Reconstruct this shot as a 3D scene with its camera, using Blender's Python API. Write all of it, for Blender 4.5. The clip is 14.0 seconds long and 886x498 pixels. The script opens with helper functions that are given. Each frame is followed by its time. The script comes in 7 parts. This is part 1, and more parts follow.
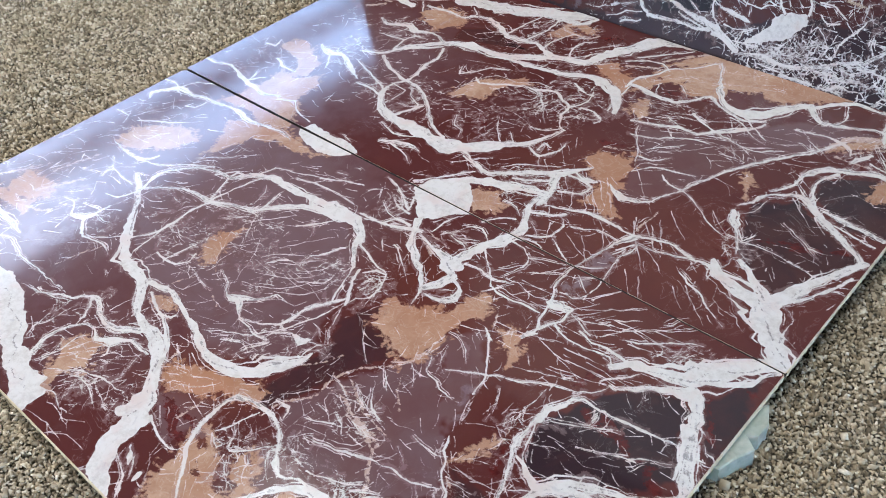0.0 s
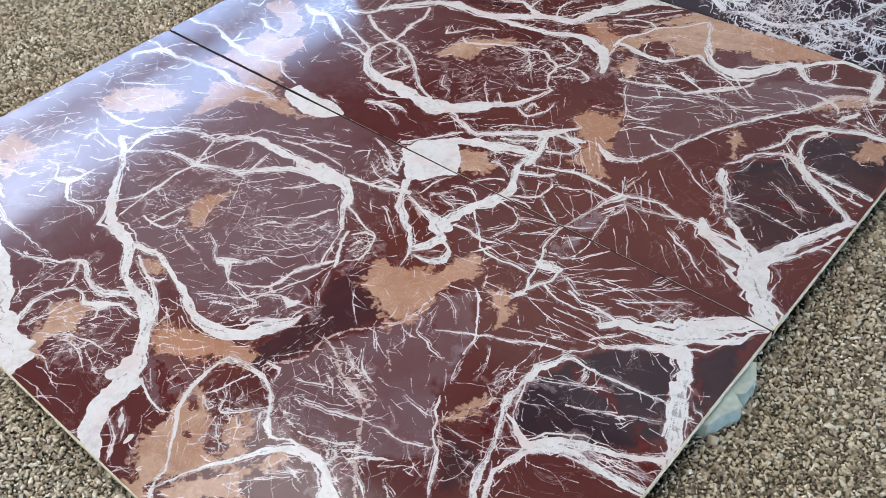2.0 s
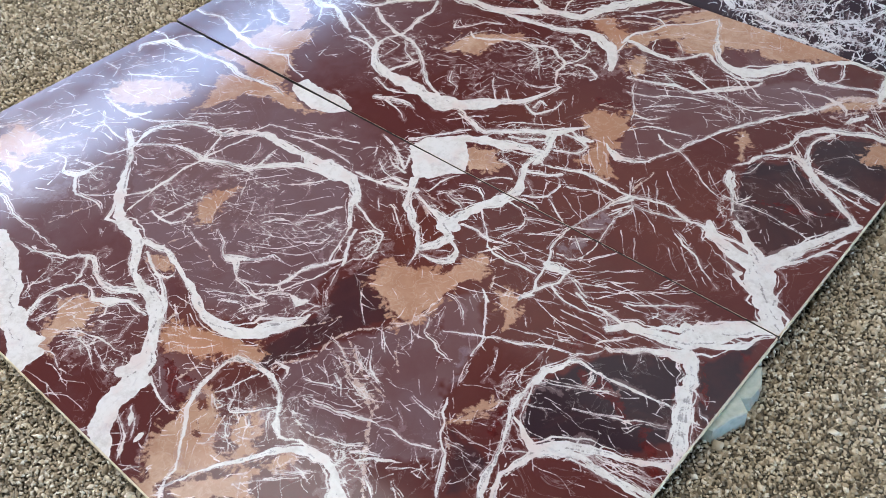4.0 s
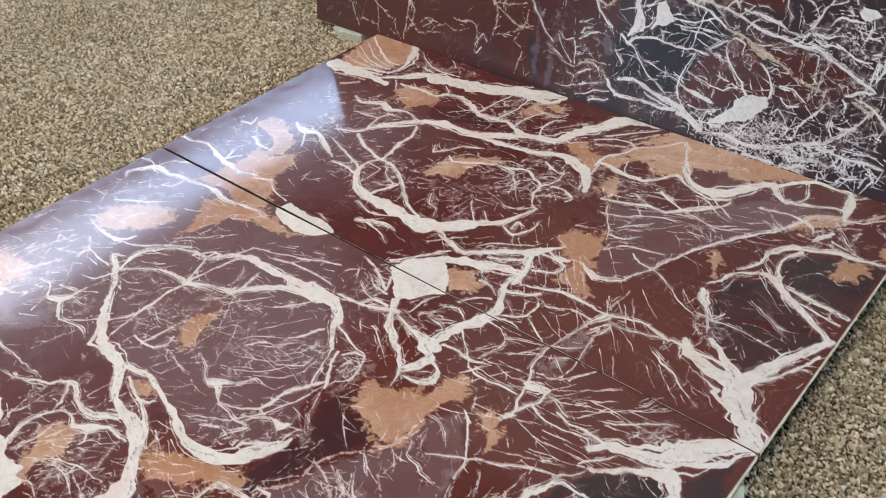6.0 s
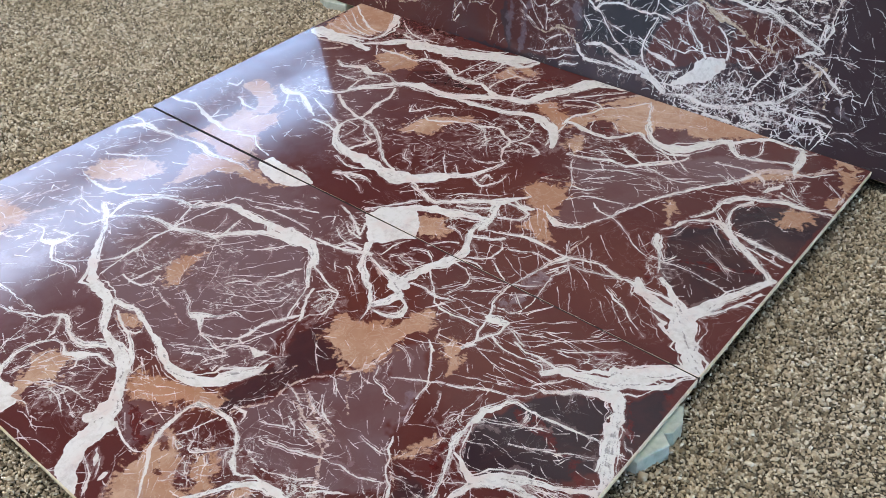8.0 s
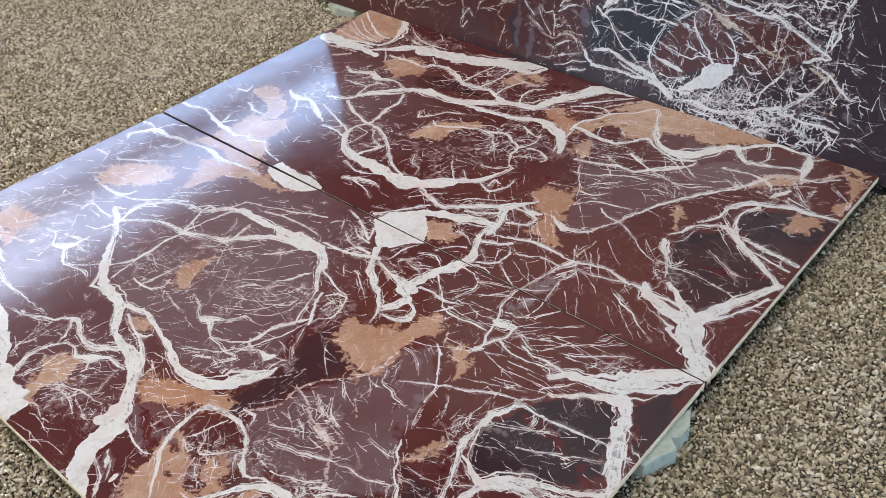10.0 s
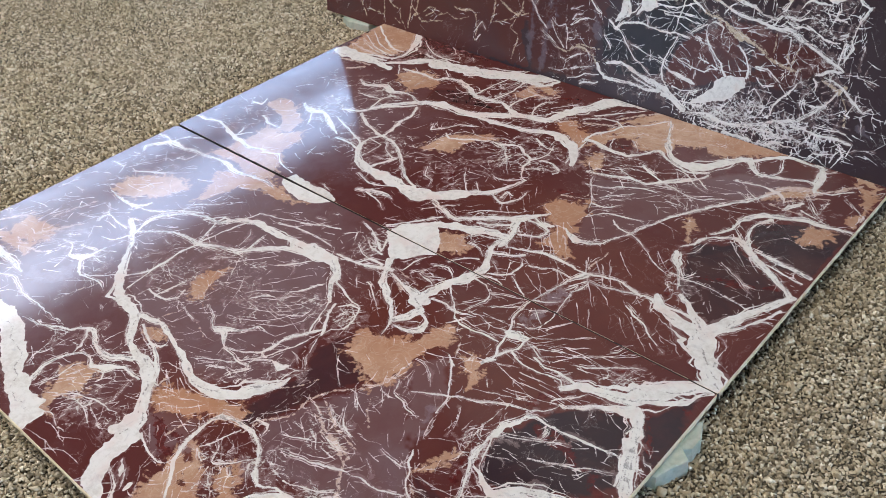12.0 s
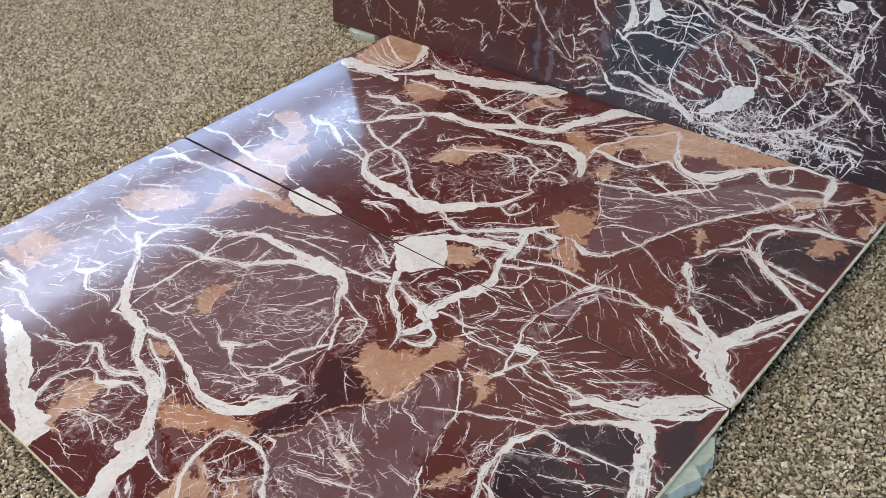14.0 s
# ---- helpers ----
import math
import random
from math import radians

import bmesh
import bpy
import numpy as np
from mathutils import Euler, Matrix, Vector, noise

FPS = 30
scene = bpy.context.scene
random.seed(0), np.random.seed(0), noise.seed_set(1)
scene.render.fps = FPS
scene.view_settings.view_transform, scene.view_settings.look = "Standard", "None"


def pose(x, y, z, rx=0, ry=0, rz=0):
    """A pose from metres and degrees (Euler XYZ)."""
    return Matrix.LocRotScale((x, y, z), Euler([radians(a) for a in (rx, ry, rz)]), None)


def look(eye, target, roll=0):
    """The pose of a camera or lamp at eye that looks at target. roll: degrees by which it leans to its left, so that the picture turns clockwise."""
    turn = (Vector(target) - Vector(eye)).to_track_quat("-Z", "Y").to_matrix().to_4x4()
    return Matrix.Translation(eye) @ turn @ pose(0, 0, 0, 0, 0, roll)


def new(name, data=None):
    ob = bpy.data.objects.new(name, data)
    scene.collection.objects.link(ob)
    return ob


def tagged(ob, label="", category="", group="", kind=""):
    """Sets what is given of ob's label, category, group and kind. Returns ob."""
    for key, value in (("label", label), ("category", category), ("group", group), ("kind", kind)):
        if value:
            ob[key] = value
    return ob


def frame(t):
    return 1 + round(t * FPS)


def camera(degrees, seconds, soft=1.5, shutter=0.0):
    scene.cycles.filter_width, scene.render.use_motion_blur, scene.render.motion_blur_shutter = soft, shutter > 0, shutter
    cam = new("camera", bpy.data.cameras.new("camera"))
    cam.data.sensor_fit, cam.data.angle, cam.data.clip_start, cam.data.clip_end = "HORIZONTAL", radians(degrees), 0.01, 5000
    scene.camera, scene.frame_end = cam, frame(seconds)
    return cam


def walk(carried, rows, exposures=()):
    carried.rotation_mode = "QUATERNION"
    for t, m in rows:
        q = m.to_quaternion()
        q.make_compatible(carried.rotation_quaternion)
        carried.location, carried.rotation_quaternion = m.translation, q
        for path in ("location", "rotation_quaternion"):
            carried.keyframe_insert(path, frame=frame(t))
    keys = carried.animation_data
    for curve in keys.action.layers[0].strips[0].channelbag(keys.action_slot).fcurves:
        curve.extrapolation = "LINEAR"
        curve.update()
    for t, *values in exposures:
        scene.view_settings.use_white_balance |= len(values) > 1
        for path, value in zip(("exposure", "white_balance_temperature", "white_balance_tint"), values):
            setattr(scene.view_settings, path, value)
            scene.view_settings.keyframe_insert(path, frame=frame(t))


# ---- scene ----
cam = camera(51.8, 14.0, 0.45, 0.5)
PATH = [
    (0, (2.37, -1.262, 1.469), (1.294, -0.21, 0.15), -5.2),
    (0.5, (2.381, -1.263, 1.465), (1.322, -0.217, 0.128), -5.2),
    (1, (2.386, -1.256, 1.469), (1.339, -0.218, 0.118), -5.3),
    (1.5, (2.377, -1.266, 1.465), (1.347, -0.228, 0.101), -5.1),
    (2, (2.365, -1.269, 1.463), (1.346, -0.239, 0.084), -5.0),
    (4.3, (2.32, -1.257, 1.52), (1.322, -0.25, 0.109), -4.4),
    (4.5, (2.299, -1.246, 1.578), (1.291, -0.195, 0.208), -3.9),
    (4.7, (2.297, -1.249, 1.626), (1.277, -0.161, 0.294), -3.7),
    (5, (2.307, -1.251, 1.62), (1.266, -0.127, 0.334), -3.5),
    (5.5, (2.317, -1.258, 1.61), (1.258, -0.106, 0.364), -3.5),
    (6, (2.346, -1.267, 1.54), (1.279, -0.105, 0.31), -3.7),
    (6.5, (2.446, -1.264, 1.51), (1.382, -0.107, 0.272), -3.9),
    (7, (2.51, -1.326, 1.533), (1.457, -0.17, 0.286), -3.4),
    (9.5, (2.526, -1.37, 1.537), (1.459, -0.218, 0.299), -3.5),
    (10, (2.529, -1.371, 1.541), (1.455, -0.221, 0.306), -3.6),
    (10.5, (2.531, -1.378, 1.544), (1.449, -0.23, 0.315), -3.6),
    (11, (2.541, -1.383, 1.542), (1.449, -0.237, 0.32), -3.8),
    (11.5, (2.541, -1.382, 1.547), (1.442, -0.238, 0.329), -4.0),
    (12, (2.539, -1.377, 1.545), (1.432, -0.233, 0.334), -4.1),
    (12.5, (2.537, -1.372, 1.548), (1.425, -0.228, 0.342), -4.2),
    (13, (2.531, -1.37, 1.546), (1.413, -0.224, 0.346), -4.3),
    (13.5, (2.525, -1.366, 1.541), (1.405, -0.22, 0.345), -4.4),
    (14, (2.522, -1.364, 1.543), (1.398, -0.22, 0.348), -4.6),
]
walk(cam, [(t, look(eye, target, roll)) for t, eye, target, roll in PATH], 
     [(t, stops, kelvin, 10) for t, stops, kelvin in ((0, 3.67, 6130), (4.5, 3.66, 6180), (5, 3.63, 6660), (5.5, 3.61, 6830), (6, 3.61, 6930), (6.5, 3.60, 6680),
                                                   (7, 3.60, 6330), (9.5, 3.58, 6430), (12, 3.56, 6600), (14, 3.56, 6630))])


# ---- world, sun and exposure ----
world = bpy.data.worlds.new("world")
scene.world = world
world.use_nodes = True
wn = world.node_tree
bg = wn.nodes["Background"]
sky = wn.nodes.new("ShaderNodeTexSky")
sky.sky_type, sky.sun_disc = "NISHITA", False
sky.sun_elevation, sky.sun_rotation = radians(42), radians(255)
sky.air_density, sky.dust_density, sky.ozone_density = 1.0, 0.9, 1.0
wn.links.new(sky.outputs["Color"], bg.inputs["Color"])
bg.inputs["Strength"].default_value = 0.15
sun_data = bpy.data.lights.new("sun", "SUN")
sun_data.energy, sun_data.angle, sun_data.color = 0.03, radians(20), (1.0, 0.96, 0.9)
sun = new("sun", sun_data)
sun.matrix_world = look((-7.2, -1.9, 6.7), (0, 0, 0))
LAMP_HATCH = (-2.2, -3.8, 2.4, 1.0)       # opening added in the unseen roof for a fill lamp: x0, y0, x1, y1
# added fill lamp that lights the slabs from above; no such source is known
fill_lamp = bpy.data.lights.new("skylight", "AREA")
fill_lamp.shape, fill_lamp.size, fill_lamp.size_y = "RECTANGLE", LAMP_HATCH[2] - LAMP_HATCH[0], LAMP_HATCH[3] - LAMP_HATCH[1]
fill_lamp.energy, fill_lamp.color = 21.0, (1.0, 0.985, 0.965)
new("skylight", fill_lamp).location = ((LAMP_HATCH[0] + LAMP_HATCH[2]) / 2, (LAMP_HATCH[1] + LAMP_HATCH[3]) / 2, 4.99)


# ---- node helpers ----
class Mat:
    """A node material with a principled surface and short calls for the nodes."""

    def __init__(self, name):
        self.m = bpy.data.materials.new(name)
        self.m.use_nodes = True
        self.t = self.m.node_tree
        self.bsdf = self.t.nodes["Principled BSDF"]
        self.co = self.t.nodes.new("ShaderNodeTexCoord").outputs["Object"]

    def put(self, socket, value):
        if hasattr(value, "is_linked"):
            self.t.links.new(value, socket)
        else:
            socket.default_value = value

    def set(self, **kw):
        for k, v in kw.items():
            self.put(self.bsdf.inputs[k.replace("_", " ")], v)
        return self

    def noise(self, scale, detail=4.0, rough=0.55, warp=0.0, co=None, color=False):
        n = self.t.nodes.new("ShaderNodeTexNoise")
        self.put(n.inputs["Vector"], co or self.co)
        n.inputs["Scale"].default_value, n.inputs["Detail"].default_value = scale, detail
        n.inputs["Roughness"].default_value, n.inputs["Distortion"].default_value = rough, warp
        return n.outputs["Color" if color else "Fac"]

    def voronoi(self, scale, feature="F1", out="Distance"):
        n = self.t.nodes.new("ShaderNodeTexVoronoi")
        n.feature = feature
        self.put(n.inputs["Vector"], self.co)
        n.inputs["Scale"].default_value = scale
        return n.outputs[out]

    def math(self, op, a, b=0.0, c=0.0):
        n = self.t.nodes.new("ShaderNodeMath")
        n.operation = op
        for s, v in zip(n.inputs, (a, b, c)):
            self.put(s, v)
        return n.outputs[0]

    def ramp(self, fac, *stops):
        n = self.t.nodes.new("ShaderNodeValToRGB")
        els = n.color_ramp.elements
        while len(els) < len(stops):
            els.new(0.5)
        for e, (p, c) in zip(els, stops):
            e.position, e.color = p, (*c, 1.0)
        self.put(n.inputs["Fac"], fac)
        return n.outputs["Color"]

    def span(self, v, a, b, lo=0.0, hi=1.0):
        n = self.t.nodes.new("ShaderNodeMapRange")
        n.interpolation_type = "SMOOTHSTEP"
        for s, x in zip(n.inputs, (v, a, b, lo, hi)):
            self.put(s, x)
        return n.outputs[0]

    def mix(self, fac, a, b):
        n = self.t.nodes.new("ShaderNodeMix")
        n.data_type = "RGBA"
        self.put(n.inputs[0], fac)
        self.put(n.inputs[6], a if hasattr(a, "is_linked") else (*a, 1.0))
        self.put(n.inputs[7], b if hasattr(b, "is_linked") else (*b, 1.0))
        return n.outputs[2]

    def attr(self, name):
        n = self.t.nodes.new("ShaderNodeAttribute")
        n.attribute_name = name
        return n.outputs["Fac"]

    def island(self):
        return self.t.nodes.new("ShaderNodeNewGeometry").outputs["Random Per Island"]

    def bump(self, height, strength, distance):
        n = self.t.nodes.new("ShaderNodeBump")
        n.inputs["Strength"].default_value, n.inputs["Distance"].default_value = strength, distance
        self.put(n.inputs["Height"], height)
        self.put(self.bsdf.inputs["Normal"], n.outputs[0])
        return self


def marble(name, dark, mid, pale, warm, gold, gold_deep, hair_tint, rough, fog, butter, chalk, rust):
    """Polished brecciated marble: a clouded ground crossed by calcite veins and ochre patches."""
    s = Mat(name)
    broad, mid_n, fine, grain = s.noise(5, 5, 0.6, 0.6), s.noise(22, 5, 0.6, 0.4), s.noise(90, 4, 0.65), s.noise(420, 3, 0.6)
    tone = s.math("ADD", s.attr("tone"), s.math("MULTIPLY_ADD", broad, 0.6, -0.3))
    tone = s.math("ADD", tone, s.math("MULTIPLY_ADD", mid_n, 0.5, -0.25))
    col = s.ramp(s.math("MULTIPLY_ADD", tone, 0.5, 0.5), (0.0, dark), (0.42, mid), (0.54, mid), (1.0, pale))
    col = s.mix(s.math("MULTIPLY", grain, 0.07), col, pale)
    col = s.mix(s.math("MULTIPLY", s.math("MULTIPLY", s.attr("rust"), s.span(s.attr("tone"), -0.55, -0.1)), s.span(mid_n, 0.25, 0.75, 0.55, 1.0)), col, rust)
    col = s.mix(s.span(s.noise(3.2, 6, 0.65, 0.8), 0.46, 0.66, 0.0, 0.3), col, warm)
    # faint threads in the ground
    for scale, width, strength in ((7.0, 0.007, 0.16),):
        ridge = s.math("ABSOLUTE", s.math("SUBTRACT", s.noise(scale, 6, 0.6, 1.6), 0.5))
        thread = s.math("MULTIPLY", s.span(ridge, width, 0.0), s.span(s.noise(scale * 0.6, 2), 0.45, 0.62))
        col = s.mix(s.math("MULTIPLY", thread, strength), col, hair_tint)
    edge = s.math("ADD", s.math("MULTIPLY_ADD", fine, 0.018, -0.009), s.math("MULTIPLY_ADD", grain, 0.008, -0.004))
    wide = s.math("ADD", s.math("MULTIPLY", edge, 1.8), s.math("MULTIPLY_ADD", mid_n, 0.075, -0.0375))

    def laid(col, field, over, soft, wobble, strength=1.0):
        d = s.math("ADD", s.attr(field), wobble)
        return s.mix(s.math("MULTIPLY", s.span(d, soft, -soft), strength), col, over)

    golden = s.ramp(s.math("ADD", s.math("MULTIPLY", mid_n, 0.7), s.math("MULTIPLY", fine, 0.3)), (0.32, gold_deep), (0.6, gold))
    golden = s.mix(s.math("MULTIPLY", s.span(s.noise(70, 5, 0.7, 1.5), 0.56, 0.7), 0.35), golden, gold_deep)
    golden = s.mix(s.attr("rust"), golden, (0.44, 0.205, 0.115))
    golden = s.mix(s.span(s.noise(3.5, 4, 0.6), 0.42, 0.62, 0.0, 0.75), golden, (0.37, 0.175, 0.095))
    crack = s.math("ABSOLUTE", s.math("SUBTRACT", s.noise(30, 4, 0.6, 0.8), 0.5))
    golden = s.mix(s.span(crack, 0.03, 0.004, 0.0, 0.22), golden, (0.66, 0.50, 0.39))
    col = laid(col, "tan", golden, 0.003, s.math("MULTIPLY", wide, 0.45), 0.92)
    col = laid(col, "grey", s.ramp(fine, (0.3, fog[0]), (0.7, fog[1])), 0.006, wide, 0.5)
    col = laid(col, "red", s.ramp(fine, (0.35, (0.06, 0.009, 0.009)), (0.65, (0.125, 0.018, 0.015))), 0.003, wide, 0.85)
    col = laid(col, "cream", s.ramp(fine, (0.3, butter[0]), (0.65, butter[1])), 0.0014, edge, 0.9)
    thin = s.math("ADD", s.attr("hair"), s.math("MULTIPLY", edge, 0.12))
    col = s.mix(s.math("MULTIPLY", s.span(thin, 0.0010, -0.0003), s.span(mid_n, 0.34, 0.58, 0.4, 1.0)), col, hair_tint)
    # calcite, with grey flow lines that follow its edges
    vein = s.math("ADD", s.attr("white"), s.math("MULTIPLY", edge, 0.2))
    fringe = s.math("ADD", s.attr("white"), s.math("ADD", s.math("MULTIPLY_ADD", mid_n, 0.04, -0.02), s.math("MULTIPLY", edge, 1.5)))
    col = s.mix(s.span(fringe, 0.004, -0.001, 0.0, 0.24), col, (0.40, 0.27, 0.26))
    milk = s.ramp(s.math("ADD", s.math("MULTIPLY", mid_n, 0.5), s.math("MULTIPLY", fine, 0.5)), (0.3, chalk[0]), (0.52, chalk[1]))
    milk = s.mix(s.span(s.noise(11, 4, 0.6), 0.5, 0.68, 0.0, 0.55), milk, (0.62, 0.47, 0.41))
    milk = s.mix(s.span(s.noise(26, 5, 0.65, 1.2), 0.55, 0.75, 0.0, 0.4), milk, (0.36, 0.32, 0.33))
    ink = s.math("ADD", s.attr("slate"), s.math("MULTIPLY", edge, 0.8))
    milk = s.mix(s.span(ink, 0.001, -0.0012, 0.0, 0.65), milk, (0.15, 0.125, 0.13))
    col = s.mix(s.span(vein, 0.0007, -0.0007), col, milk)
    s.set(Base_Color=col, Roughness=s.span(mid_n, 0.3, 0.7, rough, rough + 0.05), Specular_IOR_Level=0.5)
    return s.m


def plain(name, a, b, scale, rough, bump=0.0, metal=0.0):
    s = Mat(name)
    n = s.math("ADD", s.math("MULTIPLY", s.noise(scale, 6, 0.6), 0.6), s.math("MULTIPLY", s.noise(scale * 9, 3), 0.4))
    s.set(Base_Color=s.ramp(n, (0.3, a), (0.7, b)), Roughness=rough, Metallic=metal)
    if bump:
        s.bump(n, 0.6, bump)
    return s.m


RED_MARBLE = marble("red_marble", (0.030, 0.016, 0.019), (0.086, 0.0205, 0.0175), (0.158, 0.092, 0.094), (0.120, 0.040, 0.028),
                    (0.52, 0.33, 0.22), (0.36, 0.19, 0.115), (0.72, 0.61, 0.57), 0.075, ((0.17, 0.11, 0.12), (0.34, 0.27, 0.28)), ((0.42, 0.27, 0.2), (0.66, 0.52, 0.45)), ((0.50, 0.44, 0.38), (0.675, 0.63, 0.575)), (0.135, 0.037, 0.022))
VIOLET_MARBLE = marble("violet_marble", (0.017, 0.018, 0.024), (0.046, 0.031, 0.038), (0.092, 0.030, 0.028), (0.058, 0.046, 0.056),
                       (0.45, 0.30, 0.18), (0.3, 0.16, 0.09), (0.82, 0.79, 0.78), 0.08, ((0.12, 0.10, 0.13), (0.24, 0.21, 0.25)), ((0.44, 0.33, 0.23), (0.70, 0.58, 0.45)), ((0.56, 0.53, 0.51), (0.80, 0.775, 0.75)), (0.11, 0.030, 0.024))
SAWN = plain("sawn_edge", (0.60, 0.48, 0.30), (0.84, 0.73, 0.51), 25, 0.7, 0.002)
# dark copy of the sawn edge: the seam's shade as colour
JOINT_SHADE = plain("sawn_joint_shade", (0.018, 0.012, 0.010), (0.05, 0.034, 0.028), 40, 0.8)
CONCRETE = plain("painted_block", (0.42, 0.42, 0.40), (0.6, 0.6, 0.58), 3, 0.85, 0.004)
FROSTED = plain("frosted_panel", (0.78, 0.78, 0.77), (0.84, 0.84, 0.83), 6, 0.5)
LIME = plain("limewash", (0.74, 0.74, 0.72), (0.84, 0.84, 0.82), 3, 0.9)
SHEET = plain("roof_sheet", (0.10, 0.10, 0.11), (0.16, 0.16, 0.17), 4, 0.6)


def gravel_material(name):
    s = Mat(name)
    tint = s.ramp(s.island(), (0.0, (0.16, 0.122, 0.076)), (0.3, (0.39, 0.314, 0.212)), (0.6, (0.585, 0.487, 0.345)),
                  (0.85, (0.77, 0.66, 0.49)), (1.0, (0.88, 0.79, 0.64)))
    dust = s.ramp(s.noise(2.2, 5, 0.6), (0.35, (0.8, 0.75, 0.62)), (0.65, (1.0, 1.0, 1.0)))
    n = s.t.nodes.new("ShaderNodeMix")
    n.data_type, n.blend_type = "RGBA", "MULTIPLY"
    n.inputs[0].default_value = 0.5
    s.put(n.inputs[6], tint)
    s.put(n.inputs[7], dust)
    s.set(Base_Color=s.mix(s.math("MULTIPLY", s.noise(260, 3), 0.3), n.outputs[2], (0.2, 0.17, 0.12)), Roughness=0.9)
    s.bump(s.noise(500, 3), 0.4, 0.001)
    return s.m


GRAVEL = gravel_material("gravel_stone")


def bed_material(name):
    """Packed fine gravel and dust: small stones of uneven tint, shade painted dark between them."""
    s = Mat(name)
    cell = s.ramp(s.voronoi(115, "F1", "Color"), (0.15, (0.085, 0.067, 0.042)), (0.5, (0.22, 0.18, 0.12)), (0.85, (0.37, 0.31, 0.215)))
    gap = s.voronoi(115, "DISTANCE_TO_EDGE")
    # near-black towards the cell edges: crevice shade put into the colour
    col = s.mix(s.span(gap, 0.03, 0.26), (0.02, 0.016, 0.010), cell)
    col = s.mix(s.span(s.noise(1.3, 5, 0.6), 0.4, 0.7, 0.0, 0.35), col, (0.20, 0.165, 0.11))
    s.set(Base_Color=col, Roughness=0.95)
    return s.bump(gap, 0.8, 0.006).m


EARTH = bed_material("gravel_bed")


def offcut_material(name):
    s = Mat(name)
    n, f = s.noise(18, 5, 0.6, 0.5), s.noise(90, 3)
    col = s.ramp(s.math("ADD", s.math("MULTIPLY", n, 0.7), s.math("MULTIPLY", f, 0.3)), (0.3, (0.30, 0.34, 0.265)), (0.5, (0.42, 0.452, 0.37)), (0.72, (0.57, 0.587, 0.49)))
    s.set(Base_Color=col, Roughness=0.45, Subsurface_Weight=0.1)
    s.bump(f, 0.4, 0.002)
    return s.m


OFFCUT = offcut_material("green_offcut")


# ---- mesh helpers ----
def mesh_of(name, bm, mat):
    me = bpy.data.meshes.new(name)
    bm.to_mesh(me)
    bm.free()
    for m in (mat if isinstance(mat, (list, tuple)) else (mat,)):
        me.materials.append(m)
    return me


def part(name, bm, mat, parent, label=""):
    ob = new(name, mesh_of(name, bm, mat))
    ob.parent = parent
    return tagged(ob, label)


def box(x0, y0, z0, x1, y1, z1, bevel=0.0, bm=None):
    bm = bm or bmesh.new()
    made = bmesh.ops.create_cube(bm, size=1.0, matrix=Matrix.LocRotScale(
        ((x0 + x1) / 2, (y0 + y1) / 2, (z0 + z1) / 2), None, (x1 - x0, y1 - y0, z1 - z0)))
    if bevel:
        edges = list({e for v in made["verts"] for e in v.link_edges})
        bmesh.ops.bevel(bm, geom=edges, offset=bevel, segments=2, affect="EDGES", profile=0.6)
    return bm


def smooth_noise(rng, xs, ys, cell):
    """Value noise from -1 to 1 over the grid xs by ys, with lumps of the size cell."""
    gx, gy = (xs - xs[0]) / cell, (ys - ys[0]) / cell
    lat = rng.uniform(-1, 1, (int(gy[-1]) + 3, int(gx[-1]) + 3))
    ix, iy = gx.astype(int), gy.astype(int)
    fx, fy = gx - ix, gy - iy
    fx, fy = (fx * fx * (3 - 2 * fx))[None, :], (fy * fy * (3 - 2 * fy))[:, None]
    a, b = lat[np.ix_(iy, ix)], lat[np.ix_(iy, ix + 1)]
    c, d = lat[np.ix_(iy + 1, ix)], lat[np.ix_(iy + 1, ix + 1)]
    return (a * (1 - fx) + b * fx) * (1 - fy) + (c * (1 - fx) + d * fx) * fy


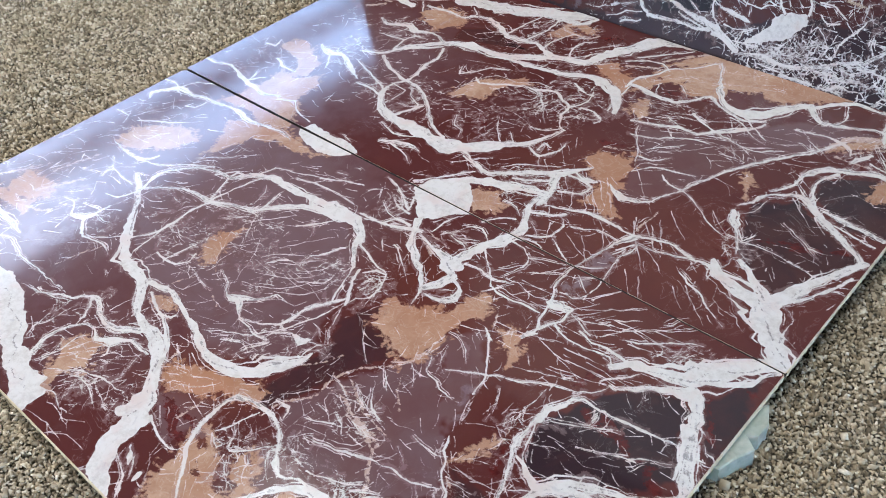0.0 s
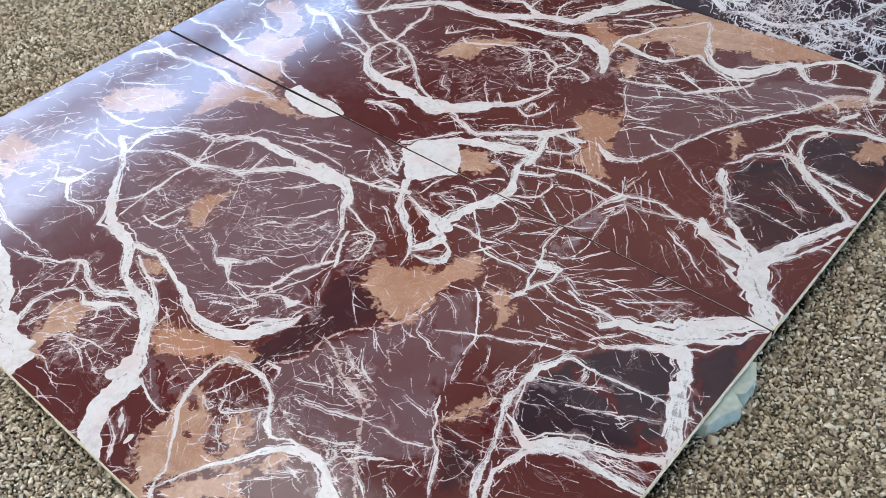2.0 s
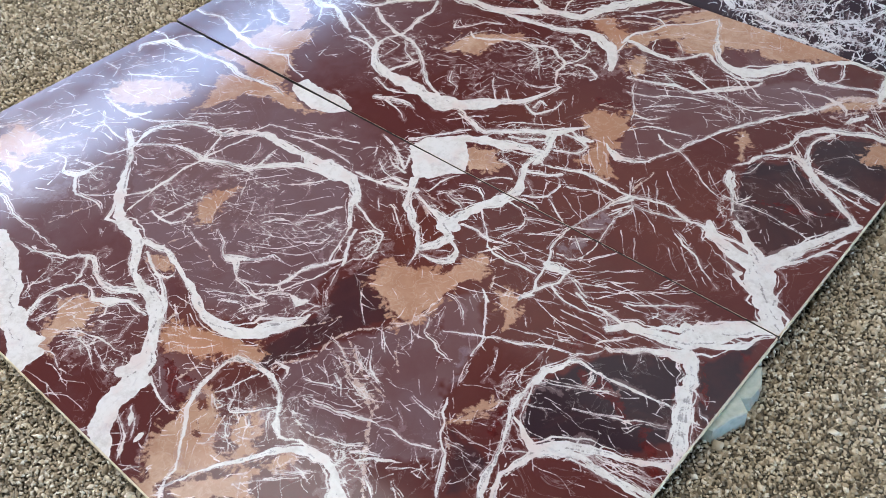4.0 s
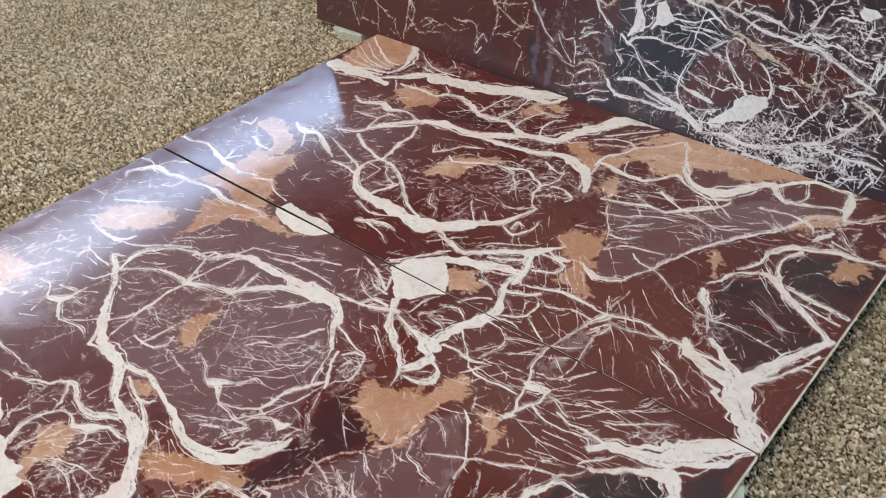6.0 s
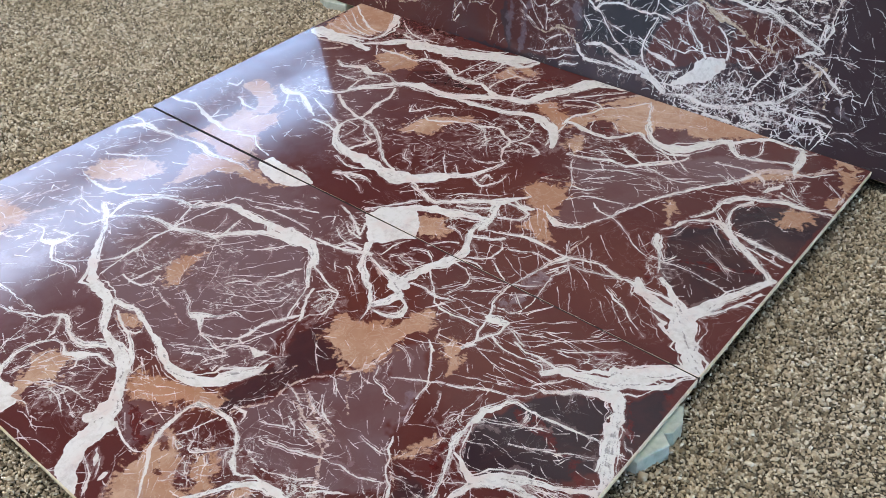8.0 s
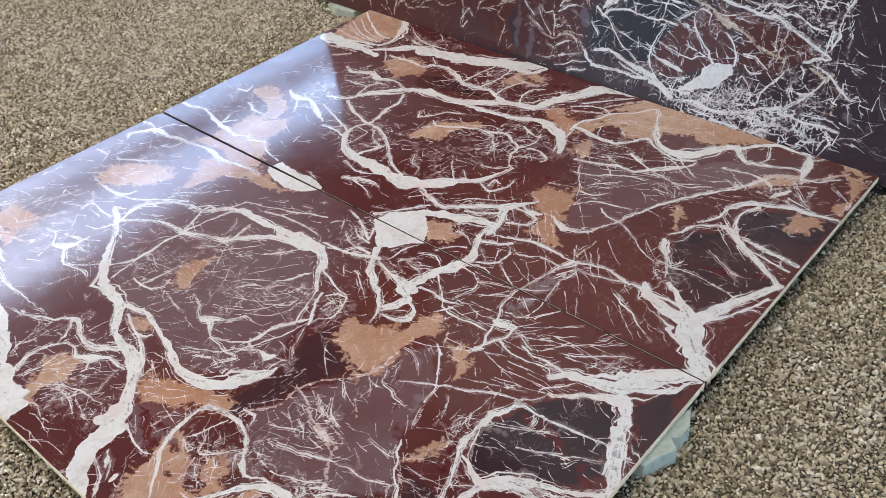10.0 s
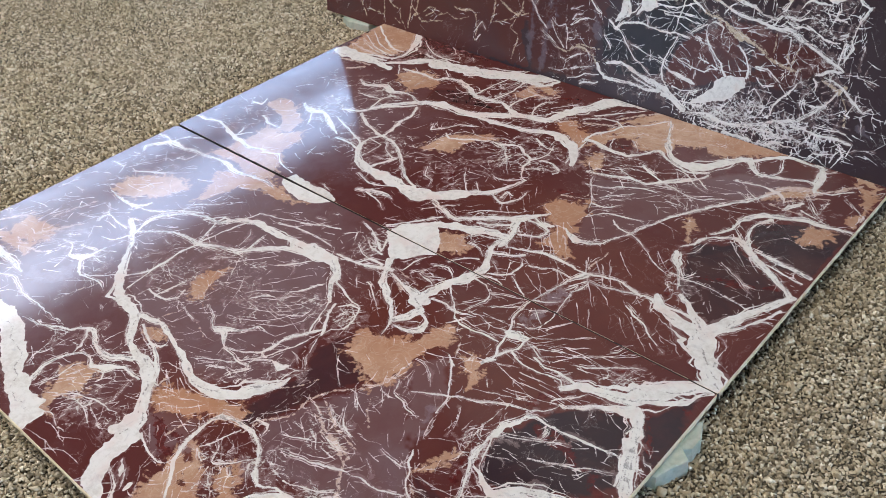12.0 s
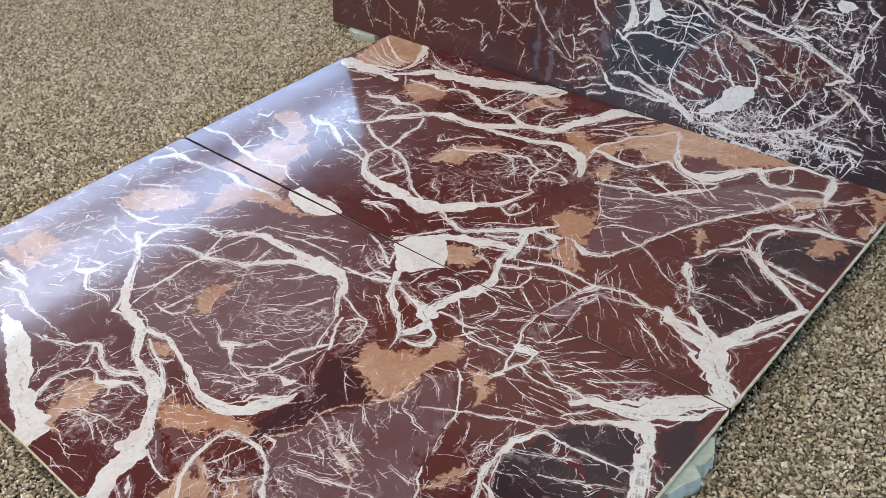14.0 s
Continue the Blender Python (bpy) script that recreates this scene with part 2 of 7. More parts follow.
# ---- the veins of the stone ----
class Veins:
    """Distance fields of veins and patches over a slab's face, in metres; negative inside."""

    FIELDS = ("white", "hair", "cream", "grey", "red", "tan", "slate")
    REACH = 0.03

    def __init__(self):
        self.faces = {}

    def face(self, name, xs, ys, seed, wisps=0.55):
        rng = np.random.default_rng(seed)
        gx, gy = np.meshgrid(xs, ys)
        for cell, size in ((0.055, 0.0026), (0.020, 0.0020), (0.009, 0.0007)):
            gx = gx + size * smooth_noise(rng, xs, ys, cell)
            gy = gy + size * smooth_noise(rng, xs, ys, cell)
        f = {k: np.full(gx.shape, self.REACH) for k in self.FIELDS}
        f["rough"] = 0.0045 * smooth_noise(rng, xs, ys, 0.022) + 0.0028 * smooth_noise(rng, xs, ys, 0.009)
        f.update(tone=np.zeros(gx.shape), rust=np.zeros(gx.shape), wisps=wisps, xs=xs, ys=ys, gx=gx, gy=gy, rng=rng)
        self.faces[name] = f

    def on(self, name):
        self.f = self.faces[name]

    def window(self, x0, y0, x1, y1, m):
        f = self.f
        i0, i1 = np.searchsorted(f["ys"], (y0 - m, y1 + m))
        j0, j1 = np.searchsorted(f["xs"], (x0 - m, x1 + m))
        return slice(i0, i1), slice(j0, j1)

    def segment(self, p, q, field):
        """p, q: x, y, width."""
        f = self.f
        hair = field == "hair"
        m = 0.012 if hair else self.REACH + max(p[2], q[2]) / 2 + 0.01
        w = self.window(min(p[0], q[0]), min(p[1], q[1]), max(p[0], q[0]), max(p[1], q[1]), m)
        gx, gy = f["gx"][w], f["gy"][w]
        if not gx.size:
            return
        dx, dy = q[0] - p[0], q[1] - p[1]
        t = np.clip(((gx - p[0]) * dx + (gy - p[1]) * dy) / max(dx * dx + dy * dy, 1e-9), 0, 1)
        d = np.hypot(gx - p[0] - t * dx, gy - p[1] - t * dy)
        wide = p[2] + t * (q[2] - p[2])
        np.minimum(f[field][w], d - wide / 2, out=f[field][w])

    def curve(self, pts):
        """A line through pts, rounded a little and broken into uneven steps."""
        rng = self.f["rng"]
        p = np.array([2 * pts[0] - pts[1], *pts, 2 * pts[-1] - pts[-2]])
        out = []
        for a, b, c, d in zip(p, p[1:], p[2:], p[3:]):
            long = math.hypot(*(c - b)[:2])
            side = np.array((-(c - b)[1], (c - b)[0], 0.0)) / max(long, 1e-6)
            steps = max(2, int(long / 0.016))
            for t in np.arange(steps) / steps:
                r = 0.5 * (2 * b + (c - a) * t + (2 * a - 5 * b + 4 * c - d) * t * t + (3 * b - a - 3 * c + d) * t ** 3)
                q = 0.6 * r + 0.4 * (b + (c - b) * t)
                out.append(q + side * rng.normal(0, 0.0012) * (t > 0))
        out.append(p[-2])
        out = np.array(out)
        out[:, 2] = np.maximum(out[:, 2], 0.001)
        return out

    def line(self, field, mm, sprouts):
        f, rng = self.f, self.f["rng"]
        pts = self.curve(np.array(mm, float).reshape(-1, 3) / 1000)
        pts[1:-1, 2] *= rng.uniform(0.7, 1.2, len(pts) - 2)
        # narrow veins run out to a thread at both ends
        run = np.concatenate(((0,), np.cumsum(np.hypot(*np.diff(pts[:, :2], axis=0).T))))
        for along in (run, run[-1] - run):
            reach = max(min(0.035, 0.35 * run[-1]), 1e-4)
            pts[:, 2] *= np.where(pts[:, 2] < 0.004, 0.4 + 0.6 * np.clip(along / reach, 0, 1), 1.0)
        if field in ("white", "cream"):
            self.bundle(field, pts)
        else:
            for p, q in zip(pts, pts[1:]):
                self.segment(p, q, field)
        if field == "white":
            self.strands(pts)
        # fine threads that leave the vein and run beside it
        for i in range(0, len(pts) - 1):
            if rng.random() < sprouts:
                d = pts[i + 1, :2] - pts[i, :2]
                turn = math.atan2(d[1], d[0]) + rng.choice((-1, 1)) * rng.uniform(0.1, 0.9)
                self.thread(pts[i, 0], pts[i, 1], turn, rng.uniform(0.008, 0.050), rng.uniform(0.0010, 0.0020))

    def bundle(self, field, pts):
        """A vein grown from several strands that part and meet again, with short barbs along its sides."""
        rng, n = self.f["rng"], len(pts)
        d = np.gradient(pts[:, :2], axis=0)
        side = np.stack((-d[:, 1], d[:, 0]), 1) / np.maximum(np.hypot(d[:, 0], d[:, 1]), 1e-6)[:, None]

        def sway(size):
            knots = rng.normal(0, size, n // 3 + 3)
            return np.interp(np.arange(n) / 3.0, np.arange(len(knots)), knots)

        wide = pts[:, 2]
        strands = [(np.clip(sway(0.10), -0.2, 0.2), np.where(wide < 0.0035, 1.0, np.where(wide < 0.012, 0.68, 0.80)) * (1 + np.clip(sway(0.16), -0.3, 0.3)))]
        if wide.max() > 0.0035:
            for at in (-0.34, 0.34):
                strands.append((at + np.clip(sway(0.20), -0.35, 0.35), 0.22 * (1 + np.clip(sway(0.5), -0.9, 0.9))))
        if wide.max() > 0.009:
            for at in (-0.5, 0.5):
                strands.append((at + np.clip(sway(0.16), -0.25, 0.3), 0.09 * (1 + np.clip(sway(0.7), -1.0, 1.0))))
        for shift, share in strands:
            line = np.column_stack((pts[:, :2] + side * (wide * shift)[:, None], np.maximum(wide * share, 0.0007)))
            for p, q in zip(line, line[1:]):
                self.segment(p, q, field)
        # grey flow lines that come and go inside a broad vein
        if field == "white" and wide.max() > 0.013:
            for at in (-0.22, 0.05, 0.26):
                shift, thin = at + np.clip(sway(0.14), -0.2, 0.2), sway(0.0011)
                line = np.column_stack((pts[:, :2] + side * (wide * shift)[:, None], thin))
                for p, q in zip(line, line[1:]):
                    if min(p[2], q[2]) > 0.0003:
                        self.segment(p, q, "slate")
        for i in range(n - 1):
            if wide[i] > 0.004 and rng.random() < 0.35:
                s = rng.choice((-1, 1))
                x, y = pts[i, :2] + side[i] * s * wide[i] * 0.4
                turn = math.atan2(d[i, 1], d[i, 0]) + s * rng.uniform(0.3, 1.2) + math.pi * rng.integers(0, 2)
                self.thread(x, y, turn, rng.uniform(0.4, 1.2) * min(wide[i], 0.014) + 0.003, 0.0016 + 0.12 * min(wide[i], 0.016), field)

        # wisps beside the vein
        for i in range(n - 1):
            for _ in range(int(rng.random() < self.f["wisps"]) + int(wide[i] > 0.006 and rng.random() < 0.5)):
                x, y = pts[i, :2] + side[i] * rng.normal(0, 0.010 + 0.7 * wide[i])
                turn = math.atan2(d[i, 1], d[i, 0]) + rng.normal(0, 0.5) + math.pi * rng.integers(0, 2)
                self.thread(x, y, turn, rng.uniform(0.008, 0.040), rng.uniform(0.0006, 0.0015))

    def strands(self, pts):
        """Thin broken strands that run beside a vein on both sides."""
        rng = self.f["rng"]
        for side in (-1, 1):
            gap, open_run = rng.uniform(0.0015, 0.005), rng.random() < 0.3
            last = None
            for p, q in zip(pts, pts[1:]):
                if rng.random() < 0.3:
                    open_run, gap = rng.random() < 0.28, rng.uniform(0.0012, 0.0055)
                d = q[:2] - p[:2]
                n = np.array((-d[1], d[0])) / max(math.hypot(*d), 1e-6)
                here = (*(p[:2] + side * n * (p[2] / 2 + gap)), rng.uniform(0.0008, 0.0018))
                if open_run and last is not None:
                    self.segment(last, here, "hair")
                last = here if open_run else None

    def lace(self, cx, cy, ux, uy, vx, vy, count, width):
        """A net of small branching veins over an oval at (cx, cy) with the half axes u and v, in mm."""
        rng = self.f["rng"]
        main = math.atan2(uy, ux)
        for _ in range(count):
            a, r = rng.uniform(0, 2 * math.pi), math.sqrt(rng.random())
            x, y = cx + r * (ux * math.cos(a) + vx * math.sin(a)), cy + r * (uy * math.cos(a) + vy * math.sin(a))
            self.twig(x / 1000, y / 1000, main + rng.normal(0, 0.7) + math.pi * rng.integers(0, 2), rng.uniform(0.012, 0.05),
                      width / 1000 * rng.uniform(0.35, 1.0), 2)

    def twig(self, x, y, turn, length, width, forks):
        rng = self.f["rng"]
        n = max(3, int(length / 0.006))
        for i in range(n):
            nx, ny = x + length / n * math.cos(turn), y + length / n * math.sin(turn)
            w0, w1 = width * (1 - 0.7 * i / n), width * (1 - 0.7 * (i + 1) / n)
            self.segment((x, y, w0), (nx, ny, w1), "white")
            x, y = nx, ny
            turn += rng.normal(0, 0.22) + (rng.random() < 0.12) * rng.choice((-1, 1)) * rng.uniform(0.5, 1.1)
            if forks and rng.random() < 1.6 / n:
                self.twig(x, y, turn + rng.choice((-1, 1)) * rng.uniform(0.4, 1.2), length * rng.uniform(0.3, 0.8), w1 * 0.8, forks - 1)

    def white(self, *mm):
        self.line("white", mm, 0.22)

    def cream(self, *mm):
        self.line("cream", mm, 0.25)

    def hair(self, *mm):
        self.line("hair", mm, 0.1)

    def slate(self, *mm):
        self.line("slate", mm, 0.0)

    def grey(self, *mm):
        self.line("grey", mm, 0.1)

    def red(self, *mm):
        self.line("red", mm, 0.1)

    def patch(self, field, mm, value=0.0):
        """A closed patch with rounded, uneven edges."""
        f = self.f
        p = np.array(mm, float).reshape(-1, 2) / 1000
        (x0, y0), (x1, y1) = p.min(0), p.max(0)
        w = self.window(x0, y0, x1, y1, self.REACH + 0.01)
        gx, gy = f["gx"][w], f["gy"][w]
        if not gx.size:
            return
        best, inside = np.full(gx.shape, 9.0), np.zeros(gx.shape, bool)
        for a, b in zip(p, np.roll(p, -1, 0)):
            dx, dy = b - a
            t = np.clip(((gx - a[0]) * dx + (gy - a[1]) * dy) / max(dx * dx + dy * dy, 1e-9), 0, 1)
            best = np.minimum(best, np.hypot(gx - a[0] - t * dx, gy - a[1] - t * dy))
            if abs(dy) > 1e-9:
                inside ^= ((a[1] > gy) != (b[1] > gy)) & (gx < dx * (gy - a[1]) / dy + a[0])
        d = np.where(inside, -best, best)
        if field == "tone":
            f["tone"][w] += value * np.clip(0.5 - (d + 1.5 * f["rough"][w]) / 0.014, 0, 1)
        else:
            np.minimum(f[field][w], d + f["rough"][w], out=f[field][w])

    def white_patch(self, *mm):
        self.patch("white", mm)

    def tan(self, *mm):
        """An ochre patch whose border frays into short fibres."""
        self.patch("tan", mm)
        rng = self.f["rng"]
        p = np.array(mm, float).reshape(-1, 2) / 1000
        mid = p.mean(0)
        for a, b in zip(p, np.roll(p, -1, 0)):
            for _ in range(int(math.hypot(*(b - a)) / 0.004)):
                c = a + (b - a) * rng.random()
                out = math.atan2(*(c - mid)[::-1]) + rng.normal(0, 0.5)
                self.thread(c[0], c[1], out, rng.uniform(0.004, 0.022), rng.uniform(0.001, 0.003), "tan")
                if rng.random() < 0.07:
                    self.thread(c[0], c[1], out + math.pi, rng.uniform(0.01, 0.04), 0.0016)

    def zone(self, percent, *mm):
        """A clast of darker (minus) or paler ground with a clear edge."""
        self.patch("tone", mm, percent / 75)

    def thread(self, x, y, turn, length, width, field="hair", wander=1.0):
        """A hair-thin vein that wanders and tapers."""
        rng = self.f["rng"]
        n = max(3, int(length / 0.012))
        bend = rng.normal(0, 0.06)
        for i in range(n):
            step = length / n
            nx, ny = x + step * math.cos(turn), y + step * math.sin(turn)
            w0, w1 = width * (1 - 0.75 * i / n), width * (1 - 0.75 * (i + 1) / n)
            self.segment((x, y, w0), (nx, ny, w1), field)
            x, y, turn = nx, ny, turn + wander * (bend + rng.normal(0, 0.14) + (rng.random() < 0.08) * rng.normal(0, 0.6))

    def threads(self, cx, cy, rx, ry, count, turn, spread, length, width=2.0):
        """Many threads over an oval in mm, running near one direction in degrees."""
        rng = self.f["rng"]
        for _ in range(count // 2):
            a, r = rng.uniform(0, 2 * math.pi), math.sqrt(rng.random())
            self.thread((cx + rx * r * math.cos(a)) / 1000, (cy + ry * r * math.sin(a)) / 1000,
                        radians(turn + rng.normal(0, spread) + 180 * rng.integers(0, 2)),
                        length / 1000 * rng.uniform(0.3, 1.6), width / 1000 * rng.uniform(0.3, 0.9))

    def straight(self, cx, cy, rx, ry, count, turn, spread, length, width=2.4):
        """Straight hairlines over an oval in mm, nearly parallel."""
        rng = self.f["rng"]
        for _ in range(count):
            a, r = rng.uniform(0, 2 * math.pi), math.sqrt(rng.random())
            self.thread((cx + rx * r * math.cos(a)) / 1000, (cy + ry * r * math.sin(a)) / 1000, radians(turn + rng.normal(0, spread)),
                        length / 1000 * rng.uniform(0.4, 1.5), width / 1000 * rng.uniform(0.5, 1.1), "hair", 0.12)

    def rust(self, cx, cy, rx, ry, value, turn=0.0):
        """A soft cloud of rust-brown ground, in mm."""
        self.tone(cx, cy, rx, ry, value, turn, "rust")
        np.clip(self.f["rust"], 0, 1, out=self.f["rust"])

    def tone(self, cx, cy, rx, ry, value, turn=0.0, field="tone"):
        """A soft cloud of darker (minus) or paler ground, in mm."""
        f = self.f
        x, y = f["gx"] - cx / 1000, f["gy"] - cy / 1000
        c, s = math.cos(radians(turn)), math.sin(radians(turn))
        d = np.hypot((c * x + s * y) * 1000 / rx, (c * y - s * x) * 1000 / ry)
        f[field] += value * np.clip(1.6 - 1.4 * d, 0, 1)


def graded(a, b, first, last):
    """Places from a to b whose spacing glides from first to last."""
    n = int((b - a) / ((first + last) / 2))
    steps = np.linspace(first, last, n)
    at = np.concatenate(((0,), np.cumsum(steps)))
    return a + at * (b - a) / at[-1]


SLAB_Z, THICK = 0.06, 0.016          # top of the lying slabs, thickness
LENGTH, NEAR_W, FAR_W = 2.005, 1.036, 1.0
draw = Veins()
along = graded(0.0, LENGTH, 0.0026, 0.0018)
draw.face("near", along, graded(-NEAR_W, -0.0022, 0.0018, 0.0019), 11)
draw.face("far", along, graded(0.0022, FAR_W, 0.0019, 0.0028), 12)
draw.face("wall", np.concatenate((np.linspace(-0.345, 0.85, 380), np.linspace(0.853, 2.15, 560), np.linspace(2.17, 2.9, 36))),
          np.concatenate((np.linspace(-0.028, 0.62, 270), np.linspace(0.64, 1.46, 30))), 13, 0.3)

# near
draw.on('near')
draw.white(170, -737, 23.3, 266, -738, 24, 330, -748, 7.7)
draw.white(283, -793, 4.5, 331, -772, 4.3, 416, -789, 3.8, 479, -789, 5.2, 550, -790, 2.3, 628, -789, 2.3)
draw.white_patch(376, -840, 457, -835, 544, -849, 616, -884, 665, -908, 704, -937, 748, -943, 768, -957, 830, -952, 844, -974, 870, -964, 869, -1008, 879, -1046, 827, -1048, 801, -1020, 743, -1000, 692, -982, 615, -947, 532, -911, 485, -895)
draw.slate(481, -871, 1.1, 536, -882, 1.1, 564, -899, 1.1, 637, -906, 1, 661, -936, 1.3, 679, -948, 1, 704, -950, 1.1, 718, -973, 1.3, 734, -986, 1, 775, -998, 1, 806, -985, 1, 826, -999, 1.1)
draw.slate(499, -830, 1.4, 548, -846, 1.4, 600, -863, 1.3)
draw.white(529, -834, 3.2, 567, -831, 4.6, 613, -809, 6.5, 657, -787, 7, 688, -758, 10.2, 715, -755, 12.4, 752, -778, 10.8, 788, -787, 10.1, 827, -780, 13, 871, -746, 18.1)
draw.white(744, -941, 13, 729, -911, 12.3, 726, -872, 11.4, 737, -841, 7.5, 758, -815, 6.4, 789, -811, 7.8)
draw.white(557, -825, 4.3, 622, -814, 2.7, 665, -792, 3)
draw.white(692, -760, 6.7, 732, -800, 2.7, 743, -834, 3)
draw.white(789, -811, 5.5, 818, -824, 9, 852, -804, 25.9, 885, -778, 8.1, 947, -780, 7)
draw.white(852, -804, 8.4, 875, -837, 4.3)
draw.white(756, -955, 3.2, 777, -915, 3.3, 784, -891, 3.2, 777, -849, 3.3, 790, -834, 2.1)
draw.white(685, -917, 1.9, 667, -882, 2, 659, -850, 2, 642, -825, 1.8)
draw.white(665, -884, 2.2, 683, -856, 2.3, 678, -823, 2.3, 688, -789, 2.4)
draw.white(809, -940, 1.7, 845, -918, 1.8, 873, -898, 3.4, 899, -891, 2.4, 926, -879, 3, 962, -876, 3.6, 1001, -867, 3)
draw.white(955, -875, 3, 960, -849, 1.9, 950, -824, 1.7, 937, -789, 1.8)
draw.white(841, -944, 2.7, 877, -915, 2.4, 919, -910, 2.6, 955, -918, 2.5, 988, -933, 1.8)
draw.white(918, -889, 1.9, 960, -904, 1.8, 993, -915, 1.8, 1035, -917, 1.2)
draw.white(812, -978, 1.3, 894, -967, 1.9, 930, -980, 1.2, 970, -969, 1.4)
draw.white(997, -869, 2, 1028, -891, 1.4, 1032, -908, 1.7)
draw.white(360, -417, 8.4, 424, -455, 14.9, 473, -491, 12.2, 514, -533, 19.9, 553, -571, 23, 590, -603, 31.2, 626, -633, 38.7, 706, -642, 39.3, 750, -657, 26.3, 782, -690, 17.1, 824, -721, 12.4, 874, -738, 24.5, 920, -743, 40.6, 969, -763, 35.6, 1007, -801, 27.5, 1041, -839, 29.9, 1058, -867, 44.5, 1062, -901, 60.8)
draw.white(743, -646, 12.8, 781, -638, 18, 825, -630, 12.8, 875, -638, 11.3, 927, -658, 11, 982, -671, 16.6, 1046, -703, 19.7, 1089, -700, 33.1, 1140, -682, 44.3, 1178, -647, 39.7, 1200, -616, 30.8, 1220, -583, 17.3, 1225, -553, 4.8)
draw.white(786, -661, 7, 820, -676, 5.7, 871, -692, 8.2, 925, -715, 10.8, 967, -742, 9.5)
draw.white(861, -695, 4.7, 896, -682, 5.5, 895, -658, 3.2)
draw.slate(747, -651, 2.1, 779, -666, 2.2, 791, -683, 2.6)
draw.slate(896, -726, 1.1, 929, -743, 0.9)
draw.slate(881, -694, 1.7, 918, -709, 1.3, 952, -725, 1.1)
draw.white(290, -596, 2.4, 336, -594, 4, 372, -626, 6.6, 410, -609, 22.1, 422, -578, 9.8, 428, -541, 4.4)
draw.white(410, -609, 9.8, 449, -636, 9.3, 478, -650, 5.4, 521, -641, 3.7, 560, -641, 4, 590, -653, 2.2)
draw.white(478, -650, 3.6, 535, -615, 3.8, 561, -587, 5.4)
draw.white(419, -580, 2.5, 465, -586, 2.7, 482, -579, 2.3)
draw.white(231, -413, 2.5, 288, -442, 3.4, 342, -452, 6.1, 392, -455, 4.8)
draw.white(290, -483, 2.6, 281, -459, 4.6, 288, -442, 5)
draw.white(367, -521, 2.4, 413, -504, 4.3, 431, -463, 7.9)
draw.white(432, -455, 15.1, 416, -403, 11.3, 416, -364, 10.6, 463, -308, 6.3, 508, -270, 6.1)
draw.white(430, -450, 7.6, 470, -410, 7.2, 534, -378, 8.1, 590, -370, 10.6, 624, -370, 16.7, 689, -337, 10, 745, -322, 15.3, 787, -277, 16.3, 832, -234, 12.9, 893, -216, 20.2, 954, -210, 26.1)
draw.white(486, -294, 5.3, 531, -278, 8, 590, -272, 13.7, 625, -228, 17.5, 674, -205, 19.4, 745, -202, 26.7, 815, -199, 32.1, 888, -191, 37.1, 940, -187, 38, 992, -196, 37.9, 1030, -227, 28.8, 1058, -271, 14.2, 1103, -313, 9)
draw.white(536, -291, 6.2, 572, -247, 5.7, 628, -240, 7.6, 647, -173, 4.6, 709, -151, 4, 779, -126, 3.9)
draw.white(620, -366, 7.1, 595, -315, 5.7, 577, -271, 8.3, 578, -242, 5.8)
draw.white(620, -366, 5.7, 630, -312, 4.3, 650, -227, 5.9)
draw.white(624, -376, 7.3, 614, -416, 6.9, 619, -475, 8.6, 615, -509, 13.6, 605, -547, 7, 578, -582, 5.5)
draw.white(616, -514, 6.2, 622, -549, 4.9, 628, -588, 4.8, 634, -616, 3.5)
draw.white(624, -370, 4.4, 661, -364, 3.4, 703, -348, 3.6)
draw.white(651, -541, 3.7, 665, -560, 1.8)
draw.white(719, -576, 9.9, 752, -567, 7.5, 768, -543, 5, 760, -516, 4.3)
draw.white(681, -571, 4.1, 719, -576, 7.5, 721, -546, 3.8, 728, -506, 5.2, 736, -490, 3.9)
draw.white(681, -605, 2.4, 681, -571, 3.7)
draw.white(665, -501, 2.7, 683, -501, 2.7)
draw.white(630, -482, 1.5, 663, -496, 2.5, 696, -492, 1.9)
draw.white(857, -511, 3, 905, -528, 2.9, 938, -560, 4.7, 968, -550, 24.8, 1004, -527, 5.5, 1020, -504, 4.5, 1029, -484, 4, 1061, -488, 1.6)
draw.white(968, -550, 15.9, 1007, -577, 7, 1033, -582, 5.6, 1075, -566, 5, 1103, -540, 8.7, 1111, -508, 8.4, 1113, -475, 8.8, 1135, -440, 10.8, 1152, -414, 10.9, 1162, -394, 4.4)
draw.white(1019, -586, 6, 1072, -597, 3.9, 1111, -591, 2.5)
draw.white(977, -658, 3.8, 1031, -632, 2.8, 1078, -602, 3, 1120, -550, 5.3, 1137, -513, 5.4, 1157, -477, 4.2, 1165, -444, 3.1)
draw.white(1096, -530, 2.1, 1119, -546, 2.1)
draw.white(1040, -655, 4.9, 1075, -633, 2.8, 1097, -625, 1.7)
draw.white(1112, -592, 3.6, 1108, -571, 4.2, 1147, -545, 5.8, 1181, -550, 14.1, 1190, -530, 6.6)
draw.white(1103, -648, 4, 1112, -620, 6.7, 1126, -598, 4.6, 1106, -590, 2)
draw.white(1106, -659, 3.3, 1124, -654, 3.3)
draw.white(1138, -629, 5.7, 1143, -644, 4.4)
draw.white(1212, -571, 4.7, 1214, -547, 3.9, 1221, -522, 2.9)
draw.white(1155, -616, 2.7, 1194, -592, 2.7)
draw.hair(1164, -492, 1.1, 1194, -504, 1, 1215, -518, 1)
draw.white(1164, -399, 2.5, 1187, -449, 2.4, 1203, -485, 1.9, 1239, -531, 1.4)
